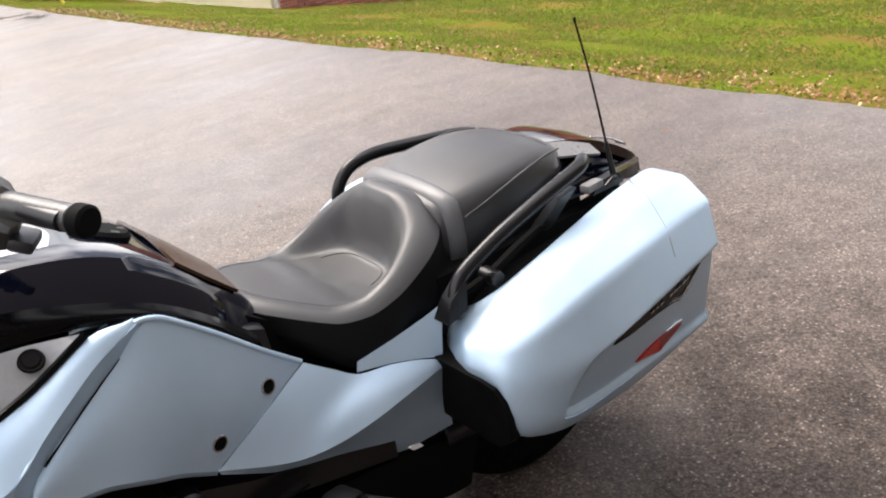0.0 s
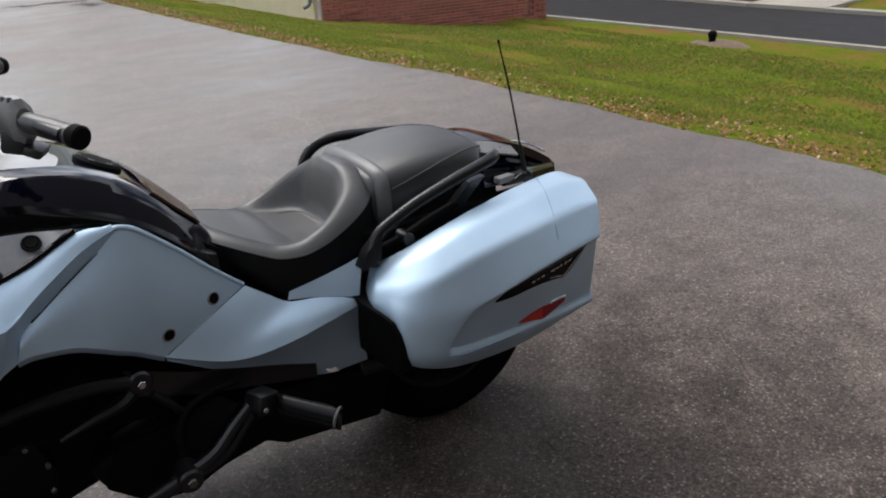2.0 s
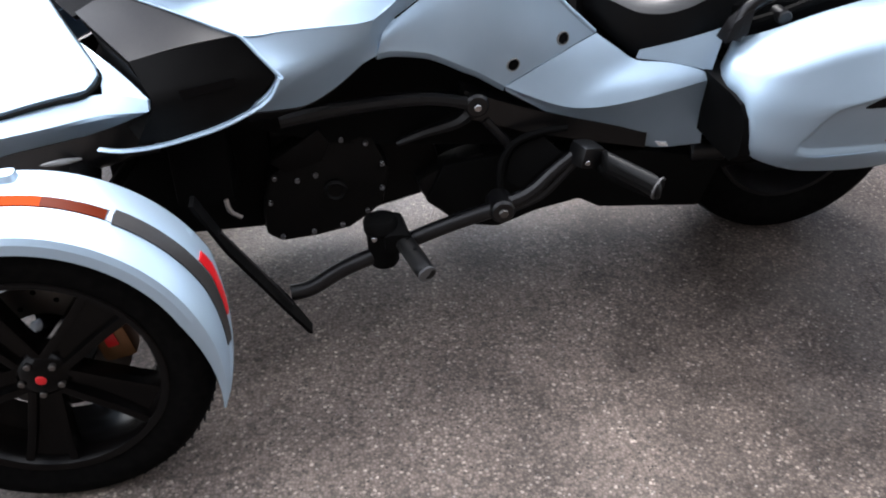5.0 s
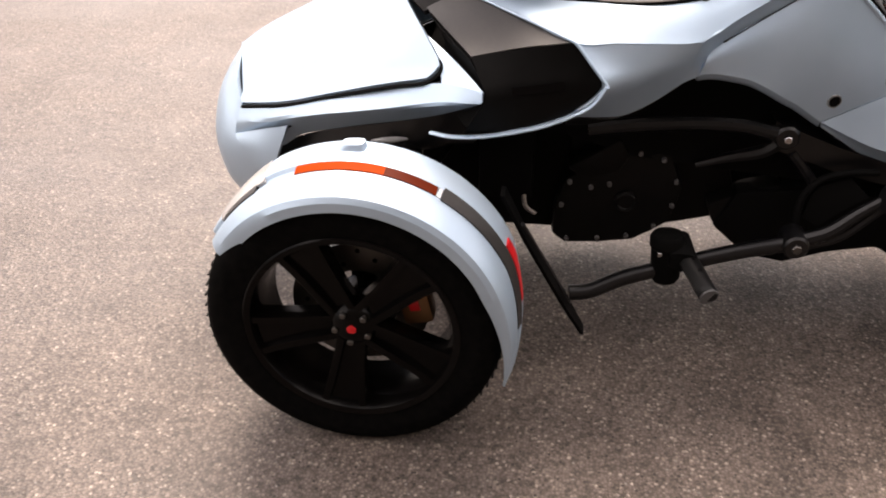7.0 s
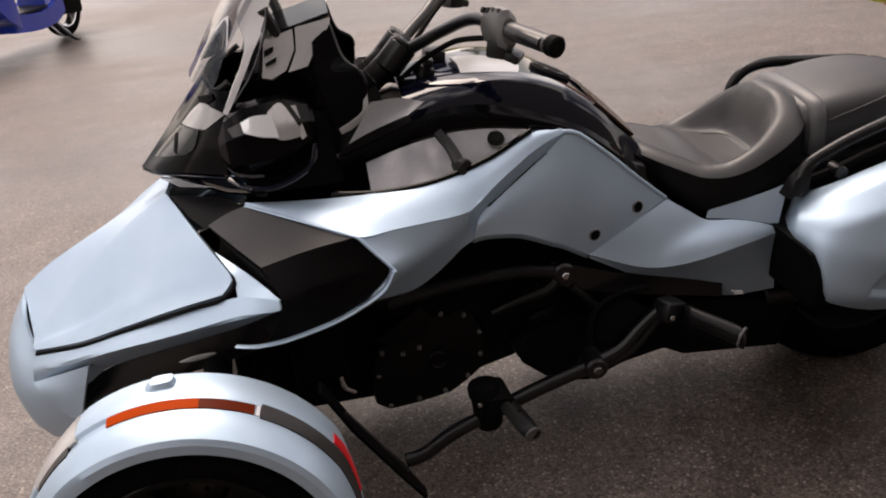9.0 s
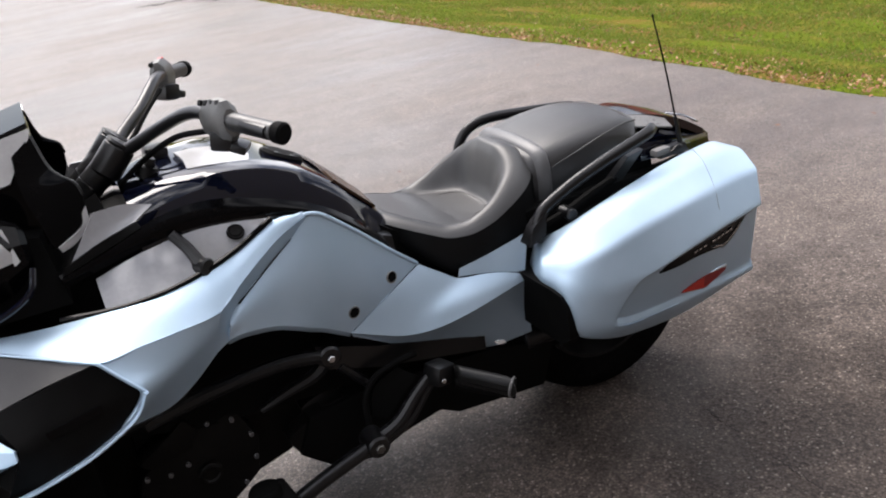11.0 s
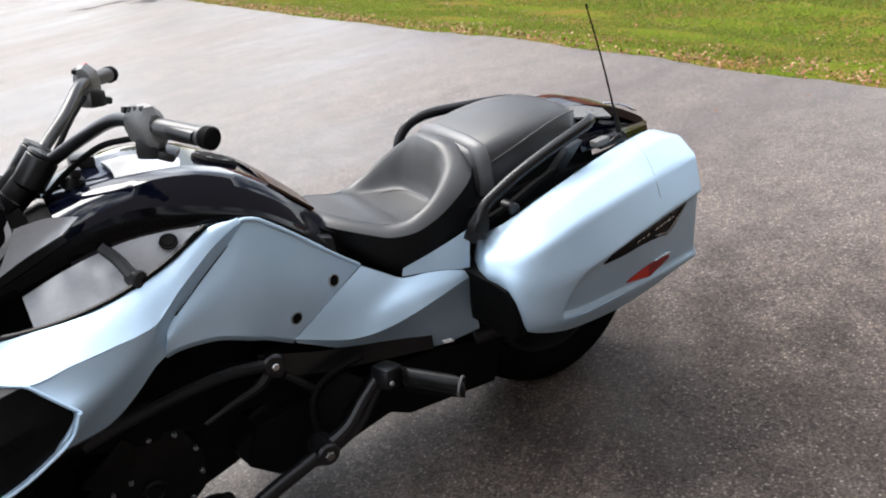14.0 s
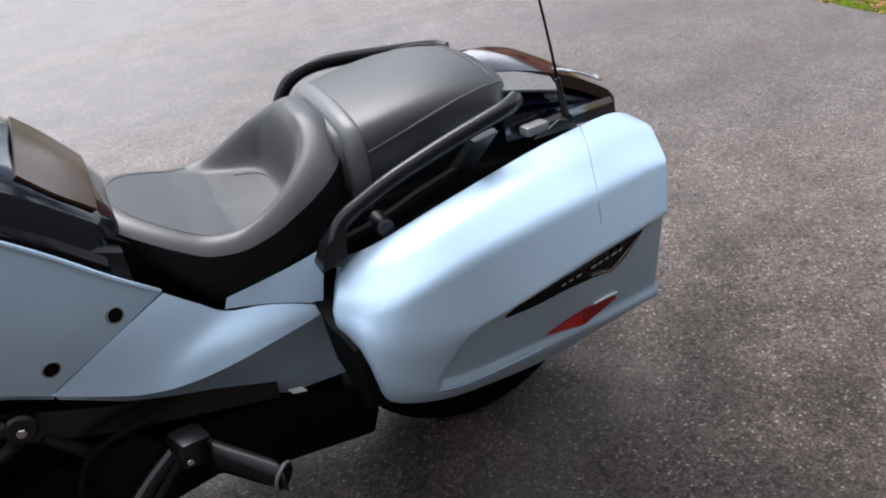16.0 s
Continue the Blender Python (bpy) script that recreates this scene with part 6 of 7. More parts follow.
pair("screen_trim", patch([[(.339, -.143, 1.194), (.303, -.150, 1.163), (.290, -.158, 1.133), (.295, -.170, 1.101), (.297, -.180, 1.081), (.284, -.190, 1.051), (.261, -.203, 1.013), (.232, -.216, .964)], [(.374, -.143, 1.191), (.357, -.150, 1.154), (.342, -.158, 1.125), (.325, -.170, 1.091), (.306, -.180, 1.062), (.292, -.190, 1.038), (.265, -.203, .995), (.239, -.216, .957)]], 30, 6, .004, inward=(0, 1, 0)), GLINT, trike, "white reflection painted along the edge of the screen")
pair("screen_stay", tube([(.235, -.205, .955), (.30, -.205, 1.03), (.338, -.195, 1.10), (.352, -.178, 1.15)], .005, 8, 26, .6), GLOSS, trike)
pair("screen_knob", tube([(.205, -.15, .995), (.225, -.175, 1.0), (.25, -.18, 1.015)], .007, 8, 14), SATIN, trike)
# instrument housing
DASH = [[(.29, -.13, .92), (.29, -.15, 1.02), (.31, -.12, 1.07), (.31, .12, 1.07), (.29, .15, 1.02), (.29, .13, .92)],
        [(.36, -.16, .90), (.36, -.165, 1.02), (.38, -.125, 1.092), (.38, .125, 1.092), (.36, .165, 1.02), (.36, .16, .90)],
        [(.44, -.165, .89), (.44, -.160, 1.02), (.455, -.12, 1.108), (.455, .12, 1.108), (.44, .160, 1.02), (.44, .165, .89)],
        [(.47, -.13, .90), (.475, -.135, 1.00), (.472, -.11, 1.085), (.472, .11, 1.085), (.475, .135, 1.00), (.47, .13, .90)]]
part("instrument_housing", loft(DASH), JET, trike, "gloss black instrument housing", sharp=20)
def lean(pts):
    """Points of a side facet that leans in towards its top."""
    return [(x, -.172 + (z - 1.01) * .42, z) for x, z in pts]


# reflections on the gloss dash facets painted as pale base colour
pair("dash_plate", plate(lean([(.332, 1.082), (.393, 1.095), (.391, 1.058), (.368, 1.020), (.337, 1.007), (.318, 1.012)]), .02, (0, 1, -.6)), PALE, trike, "side facet of the dash, reflection painted pale")
pair("dash_corner", plate([V(*p) + V(0, -.004, .001) for p in lean([(.399, 1.097), (.472, 1.107), (.466, 1.090), (.436, 1.057), (.413, 1.023), (.372, 1.016), (.394, 1.053)])], .02, (0, 1, -.6)), PALE, trike, "corner of the dash, reflection painted pale")
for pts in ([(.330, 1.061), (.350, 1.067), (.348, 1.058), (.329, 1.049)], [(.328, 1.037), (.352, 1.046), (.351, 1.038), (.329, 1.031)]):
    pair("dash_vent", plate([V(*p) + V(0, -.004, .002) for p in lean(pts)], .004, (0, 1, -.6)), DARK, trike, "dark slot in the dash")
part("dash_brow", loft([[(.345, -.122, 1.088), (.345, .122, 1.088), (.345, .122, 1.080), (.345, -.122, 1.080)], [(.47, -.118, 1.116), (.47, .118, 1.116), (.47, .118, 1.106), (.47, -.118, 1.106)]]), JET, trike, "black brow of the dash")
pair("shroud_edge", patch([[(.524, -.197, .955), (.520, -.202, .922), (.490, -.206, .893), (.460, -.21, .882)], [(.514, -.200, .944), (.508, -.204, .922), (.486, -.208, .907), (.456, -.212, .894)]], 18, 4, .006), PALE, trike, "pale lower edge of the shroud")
pair("inner_fairing", patch([[(.470, -.138, 1.094), (.486, -.165, 1.030), (.518, -.185, 1.0), (.523, -.195, .955), (.50, -.203, .905), (.462, -.208, .886)], [(.43, -.160, 1.07), (.425, -.178, 1.02), (.43, -.192, .98), (.44, -.202, .94), (.445, -.207, .91), (.449, -.21, .895)]], 24, 6, .008, inward=(0, 1, 0)), JET, trike, "black inner fairing")
pair("inner_rim", tube([(.470, -.136, 1.094), (.486, -.163, 1.030), (.518, -.183, 1.0), (.525, -.190, .975)], .003, 8, 34), SATIN, trike)
pair("screen_stalk", tube([(.36, -.13, 1.085), (.35, -.14, 1.115), (.34, -.15, 1.145)], .012, 8, 14), SATIN, trike)

# handlebar
bar = part("handlebar", tube([(.845, -.41, 1.060), (.79, -.285, 1.078), (.755, -.20, 1.080), (.70, -.115, 1.045), (.635, -.055, 1.005), (.615, 0, .998), (.635, .055, 1.005), (.70, .115, 1.045), (.755, .20, 1.080), (.79, .285, 1.078), (.845, .41, 1.060)], .0135, 12, 80), BARTUBE, trike, "satin black swept handlebar")
riser = part("riser", join(rod((.512, -.035, .918), (.600, -.035, .985), .029, 18), rod((.512, .035, .918), (.600, .035, .985), .029, 18)), SATIN, trike, "black handlebar riser")
for s in (1, -1):
    part("riser_clamp", rod((.578, -.04 * s, .962), (.628, -.04 * s, 1.014), .033, 20), SATIN, riser, "handlebar clamp")
    part("clamp_cap", lathe([(0, .033), (.006, .031), (.008, .02), (.008, 0)], (.628, -.04 * s, 1.014), (.05, 0, .052), 20), SATIN, riser)
part("riser_ring", join(rod((.545, -.035, .944), (.552, -.035, .949), .0305, 18), rod((.545, .035, .944), (.552, .035, .949), .0305, 18)), CHROME, riser)
part("yoke", loft([[(.47, -.07, .90), (.56, -.07, .90), (.56, .07, .90), (.47, .07, .90)], [(.49, -.06, .945), (.55, -.06, .945), (.55, .06, .945), (.49, .06, .945)]]), SATIN, trike)
for s in (1, -1):
    g = part("grip", rod((.806, -.318 * s, 1.0725), (.858, -.415 * s, 1.058), .0175, 20), HANDGRIP, bar, "grey-black rubber grip")
    for k in range(9):
        f = .10 + .09 * k
        a, b = V(.806, -.318 * s, 1.0725), V(.858, -.415 * s, 1.058)
        part("grip_ring", rod(a.lerp(b, f), a.lerp(b, f + .03), .0179, 18), HANDGRIP, g)
    part("bar_end", rod((.858, -.413 * s, 1.058), (.869, -.434 * s, 1.0550), .0205, 20), DARK, bar, "black bar end weight")
    pod_b = part("switch_pod", loft([[V(.775, -.262 * s, 1.076) + V(math.cos(a) * .028 * r * .6, 0, math.sin(a) * .030 * r) + V(t * .03, -t * .058 * s, -t * .006) for a in (2 * math.pi * k / 10 for k in range(10))] for t, r in ((0, .7), (.12, 1.25), (.5, 1.5), (.85, 1.4), (1.0, .9))]), SWITCH, bar, "grey satin switch pod", sharp=25)
    for k in range(4):
        part("switch", block((.010, .010, .012), (.767 + .008 * k, -(.268 + .012 * k) * s, 1.108), (0, 20, 30 * s), .004), GRIP, pod_b)
    part("switch_low", block((.045, .05, .04), (.79, -.285 * s, 1.036), (0, 10, -28 * s), .01), SATIN, pod_b, "lower switch housing")
    part("paddle", block((.03, .05, .018), (.812, -.315 * s, 1.022), (0, 24, -28 * s), .006), SATIN, pod_b)
    part("cable", tube([(.77, -.25 * s, 1.05), (.72, -.16 * s, 1.03), (.66, -.09 * s, .985), (.60, -.07 * s, .94)], .006, 8, 30), DARK, bar, "black control cable")
part("stop_switch", rod((.797, .30, 1.106), (.797, .30, 1.116), .007, 12), RED, bar, "red stop switch")
part("ignition", join(rod((.655, -.045, .935), (.668, -.045, .962), .022, 16), block((.02, .05, .02), (.672, -.045, .968), (0, 20, 0), .005)), SATIN, trike, "black ignition lock")
part("reservoir", block((.05, .06, .035), (.70, .06, .955), (0, 8, 0), .008), SATIN, trike)

# engine, covers and frame on the left and right
eng = part("engine_block", prism([(.40, .235), (.44, .19), (.56, .18), (.66, .205), (.74, .225), (.80, .24), (.84, .33), (.80, .47), (.70, .54), (.52, .54), (.42, .42)], -.16, .16, .012), ENGINE, trike, "black cast engine block")
pair("clutch_cover", prism([(.438, .202), (.471, .179), (.548, .185), (.626, .199), (.666, .225), (.705, .255), (.722, .34), (.69, .42), (.62, .44), (.54, .40), (.46, .35), (.44, .27)], -.215, -.15, .014), ENGINE, trike, "black cast clutch cover")
pair("upper_cover", prism([(.46, .385), (.52, .42), (.575, .46), (.60, .42), (.58, .38), (.50, .355)], -.225, -.16, .012), ENGINE, trike, "brownish cast cover plate")
pair("rear_cover", prism([(.78, .30), (.86, .34), (.93, .36), (.96, .31), (.90, .235), (.80, .25)], -.205, -.14, .012), ENGINE, trike, "black rear engine cover")
for k, (x, z) in enumerate(((.475, .196), (.545, .202), (.61, .213), (.668, .245), (.703, .30), (.705, .36), (.672, .412), (.62, .425), (.548, .392), (.472, .345), (.457, .285), (.56, .345), (.52, .335))):
    for s in (1, -1):
        part("cover_bolt", rod((x, -.205 * s, z), (x, -.223 * s, z), .0055, 8), TRIM, trike)
pair("oil_cap", lathe([(.0, .0), (.0, .026), (.012, .026), (.016, .02), (.012, .016), (.012, 0)], (.60, -.212, .305), (0, -1, 0), 24), ENGINE, trike)
pair("upper_tube", tube([(.50, -.265, .500), (.576, -.263, .511), (.65, -.262, .519), (.736, -.26, .524), (.81, -.258, .522), (.86, -.256, .512), (.90, -.25, .500)], .0155, 10, 36), TUBE, trike, "satin black upper frame tube")
fb1, _ = pair("frame_boss", rod((.905, -.235, .500), (.905, -.268, .500), .026, 20), TUBE, trike, "black frame boss")
pair("frame_bolt", rod((.905, -.262, .500), (.905, -.277, .500), .009, 6), CHROME, trike, "steel frame bolt")
pair("frame_rail", loft([[(.88, -.20, .53), (.88, -.25, .53), (.88, -.25, .47), (.88, -.20, .47)], [(1.02, -.2, .475), (1.02, -.245, .475), (1.02, -.245, .42), (1.02, -.2, .42)], [(1.30, -.18, .39), (1.30, -.225, .39), (1.30, -.225, .35), (1.30, -.18, .35)]]), SATIN, trike, "black lower frame rail")
pair("frame_strut", tube([(.905, -.24, .49), (.87, -.235, .455), (.80, -.225, .43), (.74, -.215, .405)], (.018, .008), 8, 20), TUBE, trike)
pair("frame_strut", tube([(.925, -.245, .46), (.96, -.245, .42), (.985, -.25, .39)], .011, 8, 14), TUBE, trike)
pair("carrier_loop", tube([(.950, -.300, .315), (.955, -.288, .375), (.985, -.278, .415), (1.04, -.272, .432), (1.10, -.270, .436)], .0065, 8, 28, 1.2), DARK, trike, "black looped footrest bracket")
pair("lower_arm", tube([(.975, -.330, .288), (1.035, -.332, .315), (1.085, -.322, .358), (1.12, -.312, .388)], (.012, .010), 8, 24), TUBE, trike, "lower footrest arm")
pair("peg_plate", patch([[(.965, -.285, .33), (.985, -.272, .39), (1.05, -.265, .418)], [(1.0, -.29, .31), (1.04, -.285, .345), (1.09, -.282, .385)]], 18, 5, .010), DARK, trike, "black footrest carrier")
pair("carrier_arm", tube([(.955, -.335, .300), (1.01, -.335, .325), (1.06, -.325, .365), (1.11, -.315, .40)], (.017, .012), 10, 24), TUBE, trike, "curved black footrest arm")
pair("long_tube", tube([(.485, -.385, .160), (.53, -.38, .165), (.60, -.365, .195), (.70, -.352, .225), (.82, -.345, .265), (.95, -.338, .298)], .0175, 12, 40), TUBE, trike, "long black side bar carrying the footpegs")
pair("tube_joint", rod((.945, -.30, .297), (.945, -.365, .297), .027, 18), SATIN, trike, "bolted joint of the side bar")
pair("joint_bolt", rod((.945, -.36, .297), (.945, -.372, .297), .011, 6), STEEL, trike)
for s in (1, -1):
    peg = part("footpeg", loft([[V(.715, -.335 * s, .268) + (V(.05, -.135 * s, -.034) * t) + V(math.cos(a) * .022 * r, 0, math.sin(a) * .017 * r) for a in (2 * math.pi * k / 12 for k in range(12))] for t, r in ((0, .85), (.06, 1.0), (.9, 1.0), (.97, .95), (1.0, .7))]), GRIP, trike, "black rubber rider's footpeg")
    for k in range(3):
        part("peg_hole", rod(V(.725, -.36 * s, .279) + V(.05, -.135 * s, -.034) * (.22 * k), V(.725, -.36 * s, .281) + V(.05, -.135 * s, -.034) * (.22 * k), .0045, 8), DARK, peg)
    clamp = part("peg_clamp", lathe([(0, 0), (0, .026), (.010, .032), (.080, .033), (.085, .037), (.104, .037), (.112, .033), (.115, .020), (.115, 0)], (.690, -.352 * s, .190), (-.05, .08 * s, 1), 28), DARK, trike, "round black footpeg clamp", sharp=30)
    part("clamp_arm", loft([ring_soft(r) for r in ([(.668, -.325 * s, .240), (.735, -.325 * s, .240), (.735, -.325 * s, .300), (.668, -.325 * s, .300)], [(.690, -.385 * s, .236), (.748, -.385 * s, .236), (.748, -.385 * s, .276), (.690, -.385 * s, .282)])], m=8), DARK, clamp)
    part("peg_end", lathe([(0, .0185), (.003, .0205), (.006, .0195), (.006, 0)], V(.715, -.335 * s, .268) + V(.05, -.135 * s, -.034) * .97, (.05, -.135 * s, -.034), 20), TRIM, peg, "pale end of the peg")
    part("clamp_bolt", rod((.668, -.372 * s, .270), (.668, -.382 * s, .270), .006, 8), CHROME, trike)
    p0, pd = V(1.156, -.352 * s, .397), V(.090, -.095 * s, -.023)
    rp = part("passenger_peg", loft([[p0 + pd * t + V(0, math.cos(a) * .023 * r, math.sin(a) * .025 * r) for a in (2 * math.pi * k / 16 for k in range(16))] for t, r in ((0, .7), (.06, 1.0), (.9, 1.05), (.97, 1.0), (1.0, .8))]), GRIP, trike, "black rubber passenger footpeg")
    part("peg_underside", loft([[p0 + pd * t + V(0, math.cos(a) * .015 * r, math.sin(a) * .016 * r - .024 + .008 * t) for a in (2 * math.pi * k / 12 for k in range(12))] for t, r in ((-.06, .7), (.10, 1.05), (.6, 1.0), (1.0, .8))]), DARK, rp, "black underside of the peg")
    for k in range(2):
        part("peg_groove", tube([p0 + pd * .12 + V(0, -.0225 * s, .006 - .013 * k), p0 + pd * .90 + V(0, -.0233 * s, .006 - .013 * k)], .0014, 5, 2), DARK, rp)
    part("peg_end", lathe([(0, .0225), (.003, .0255), (.006, .0245), (.006, .0195)], p0 + pd * .97, pd, 24), TRIM, rp, "pale end of the peg")
    part("peg_plug", lathe([(.004, .0205), (.0085, .0195), (.0085, 0)], p0 + pd * .97, pd, 20), DARK, rp, "black end plug")
    part("peg_pivot", block((.056, .056, .05), (1.128, -.325 * s, .400), (0, 12, 20 * s), .012), SATIN, rp)
    part("pivot_ball", rod((1.122, -.358 * s, .398), (1.122, -.364 * s, .398), .006, 10), CHROME, rp)
    part("debris_flap", loft([[(.335, -.49 * s, .475), (.335, -.53 * s, .475), (.343, -.53 * s, .475), (.343, -.49 * s, .475)], [(.384, -.50 * s, .38), (.384, -.54 * s, .38), (.392, -.54 * s, .38), (.392, -.50 * s, .38)], [(.47, -.40 * s, .17), (.47, -.455 * s, .17), (.478, -.455 * s, .17), (.478, -.40 * s, .17)], [(.515, -.40 * s, .085), (.515, -.435 * s, .085), (.523, -.435 * s, .085), (.523, -.40 * s, .085)]]), DARK, trike, "black plastic stone flap behind the wheel")
    part("flap_rib", tube([(.378, -.52 * s, .41), (.43, -.46 * s, .28), (.485, -.42 * s, .155)], .006, 6, 14), TUBE, trike)
    # suspension arms
    for (xa, za) in ((-.02, .20), (.18, .20), (0.0, .40), (.16, .40)):
        part("suspension_arm", tube([(xa + .04, -.18 * s, za + .02), (.08 + (xa - .08) * .3, -.60 * s, za)], .014, 8, 2), DARK, trike, "black suspension arm")
    part("shock_absorber", rod((.09, -.50 * s, .24), (.14, -.24 * s, .56), .03, 16), DARK, trike, "black shock absorber")
    part("radiator_side", block((.12, .10, .22), (.33, -.22 * s, .43), (0, 0, 0), .012), DARK, trike)
    part("hose_clip", tube([(.372, -.285 * s, .345), (.378, -.29 * s, .318), (.40, -.29 * s, .300)], .006, 6, 12), CHROME, trike, "bright hose clip")
    # pale lens shape added in place of a reflection
    part("suspension_badge", loft([[V(.090 + .041 * t, -.34 * s, .487 + .004 * t) + V(0, math.cos(a) * .005 * r, math.sin(a) * .0065 * r) for a in (2 * math.pi * k / 10 for k in range(10))] for t, r in ((-1, .12), (-.8, .5), (-.4, .9), (0, 1), (.4, .9), (.8, .5), (1, .12))]), PALE, trike, "small pale lens shape standing in for a reflection under the front body")
# black block added to close a see-through gap in the front body
part("radiator", block((.34, .36, .40), (.30, 0, .40), (0, 0, 0), .015), DARK, trike, "black block added to fill the dark gap inside the front body")
part("under_tray", loft([[(.30, -.15, .27), (.30, .15, .27), (.30, .15, .235), (.30, -.15, .235)], [(.9, -.15, .27), (.9, .15, .27), (.9, .15, .24), (.9, -.15, .24)], [(1.2, -.17, .25), (1.2, .17, .25), (1.2, .17, .215), (1.2, -.17, .215)]]), DARK, trike)
pair("lower_guard", prism([(.80, .25), (.88, .18), (.97, .165), (1.06, .20), (1.16, .222), (1.21, .195), (1.46, .175), (1.50, .30), (1.30, .34), (1.0, .36), (.84, .34)], -.215, -.16, .01), DARK, trike, "black lower guard")
part("silencer", loft([[V(x, .17 + math.cos(a) * r, .28 + math.sin(a) * r) for a in (2 * math.pi * k / 14 for k in range(14))] for x, r in ((1.0, .05), (1.05, .075), (1.50, .08), (1.58, .05))]), DARK, trike, "black silencer")
pair("rear_axle_plate", block((.10, .02, .09), (1.785, -.19, .30), bevel=.01), DARK, trike)
pair("exhaust_tip", rod((1.42, -.20, .32), (1.50, -.215, .325), .026, 16), SATIN, trike)
tag = part("label_tag", plate([(1.312, -.252, .376), (1.338, -.254, .372), (1.345, -.254, .362), (1.322, -.252, .364)], .003, (0, 1, 0)), WHITE, trike, "small white label tag")

# the rear half is bent a little left to fit the camera's view
for ob in trike.children_recursive:
    if ob.type != "MESH" or ob.data.get("view_fitted"):
        continue
    ob.data["view_fitted"] = 1
    for q in ob.data.vertices:
        k = min(max((q.co.x - .95) / .45, 0), 1)
        mid_y = -.045 * k * k * (3 - 2 * k)
        f = -abs(q.co.y) + mid_y * (1 - min(abs(q.co.y) / .25, 1))
        q.co.y = f if q.co.y <= 0 else 2 * mid_y - f

# ---- things standing about ----
# blue scooter
def scooter():
    sc = thing("scooter", (-2.34, 5.65, 0), "dark blue motor scooter on its stand", "scooter")
    L = 1.12
    for name, x in (("front_wheel", 0), ("rear_wheel", L)):
        w = part(name, lathe([(-.045, .155), (-.055, .17), (-.05, .205), (-.03, .228), (0, .235), (.03, .228), (.05, .205), (.055, .17), (.045, .155)], (x, 0, .235), (0, 1, 0), 40), RUBBER, sc, "black scooter tyre")
        part("rim", lathe([(-.045, .158), (.045, .158), (.04, .145), (-.04, .145), (-.045, .158)], (x, 0, .235), (0, 1, 0), 32), EMBLEM, w)
        part("hub", rod((x, -.05, .235), (x, .05, .235), .04, 16), EMBLEM, w)
        for k in range(3):
            a = radians(90 + 120 * k)
            part("spoke", tube([(x, 0, .235), (x + .15 * math.cos(a), 0, .235 + .15 * math.sin(a))], (.03, .022), 8, 2), EMBLEM, w)
    part("front_mudguard", loft([[(x, -w, z), (x, 0, z + .03), (x, w, z), (x, w * .9, z - .05), (x, -w * .9, z - .05)] for x, w, z in ((-.20, .05, .42), (-.08, .075, .50), (.08, .08, .50), (.20, .07, .40), (.24, .05, .30))], m=14), BLUE, sc, "blue front mudguard")
    part("marker", block((.03, .01, .04), (.16, -.085, .44), (0, 0, 0), .006), ORANGE, sc, "small orange reflector")
    part("leg_shield", loft([[(x, -w, z0), (x, w, z0), (x, w, z1), (x, -w, z1)] for x, w, z0, z1 in ((.10, .16, .55, .98), (.20, .20, .34, .96), (.32, .20, .24, .70), (.36, .19, .22, .32))], m=12), BLUE, sc, "blue front shield")
    part("floor", loft([[(x, -w, z0), (x, w, z0), (x, w, z1), (x, -w, z1)] for x, w, z0, z1 in ((.30, .19, .20, .34), (.55, .19, .17, .30), (.80, .18, .18, .32), (.95, .17, .24, .50))], m=12), BLUE, sc, "blue footboard")
    part("floor_mat", block((.42, .28, .02), (.58, 0, .315), bevel=.006), GRIP, sc)
    part("tail_body", loft([[(x, -w, z0), (x, w, z0), (x, w * .8, z1), (x, -w * .8, z1)] for x, w, z0, z1 in ((.78, .13, .30, .62), (.92, .18, .33, .72), (1.15, .19, .42, .76), (1.40, .15, .52, .74), (1.52, .08, .60, .70))], m=16), BLUE, sc, "blue rear bodywork")
    part("side_flash", plate([(.80, -.17, .44), (.95, -.198, .56), (1.02, -.205, .64), (.88, -.19, .56)], .008, (0, 1, 0)), KERB, sc, "pale side flash")
    part("seat", loft([[(x, -w, z - .05), (x, w, z - .05), (x, w * .8, z), (x, -w * .8, z)] for x, w, z in ((.78, .09, .74), (.95, .14, .79), (1.2, .14, .82), (1.42, .10, .82))], m=12), SEAT, sc, "black scooter seat")
    part("fork", tube([(0, -.06, .235), (.02, -.06, .40), (.14, 0, .80), (.18, 0, 1.02)], .025, 8, 16), DARK, sc)
    part("handlebar", tube([(.26, -.33, 1.02), (.18, -.1, 1.03), (.18, .1, 1.03), (.26, .33, 1.02)], .015, 8, 20), DARK, sc)
    part("headset", block((.14, .20, .13), (.16, 0, 1.0), (0, 15, 0), .03), BLUE, sc)
    part("engine", block((.45, .18, .2), (1.12, .02, .28), (0, 6, 0), .03), DARK, sc, "black engine case")
    part("silencer", rod((1.10, .13, .25), (1.52, .15, .33), .05, 14), DARK, sc)
    part("stand_leg", tube([(.85, -.08, .20), (.92, -.20, .02), (.95, -.24, .0)], .012, 8, 12), SATIN, sc, "side stand leg")
    part("stand_leg", tube([(.80, -.06, .20), (.86, -.16, .04), (.93, -.18, .03), (.90, -.1, .16)], .008, 8, 14), CHROME, sc)
    part("number_plate", block((.01, .16, .10), (1.60, 0, .45), (0, 12, 0), .003), WHITE, sc, "plain plate")
    part("tail_lamp", block((.03, .14, .05), (1.525, 0, .645), bevel=.008), RED, sc)
    sc.rotation_euler = (0, 0, math.atan2(1.15, 0.44))
    sc.scale = (1.1, 1.1, 1.1)
    return sc


scooter()


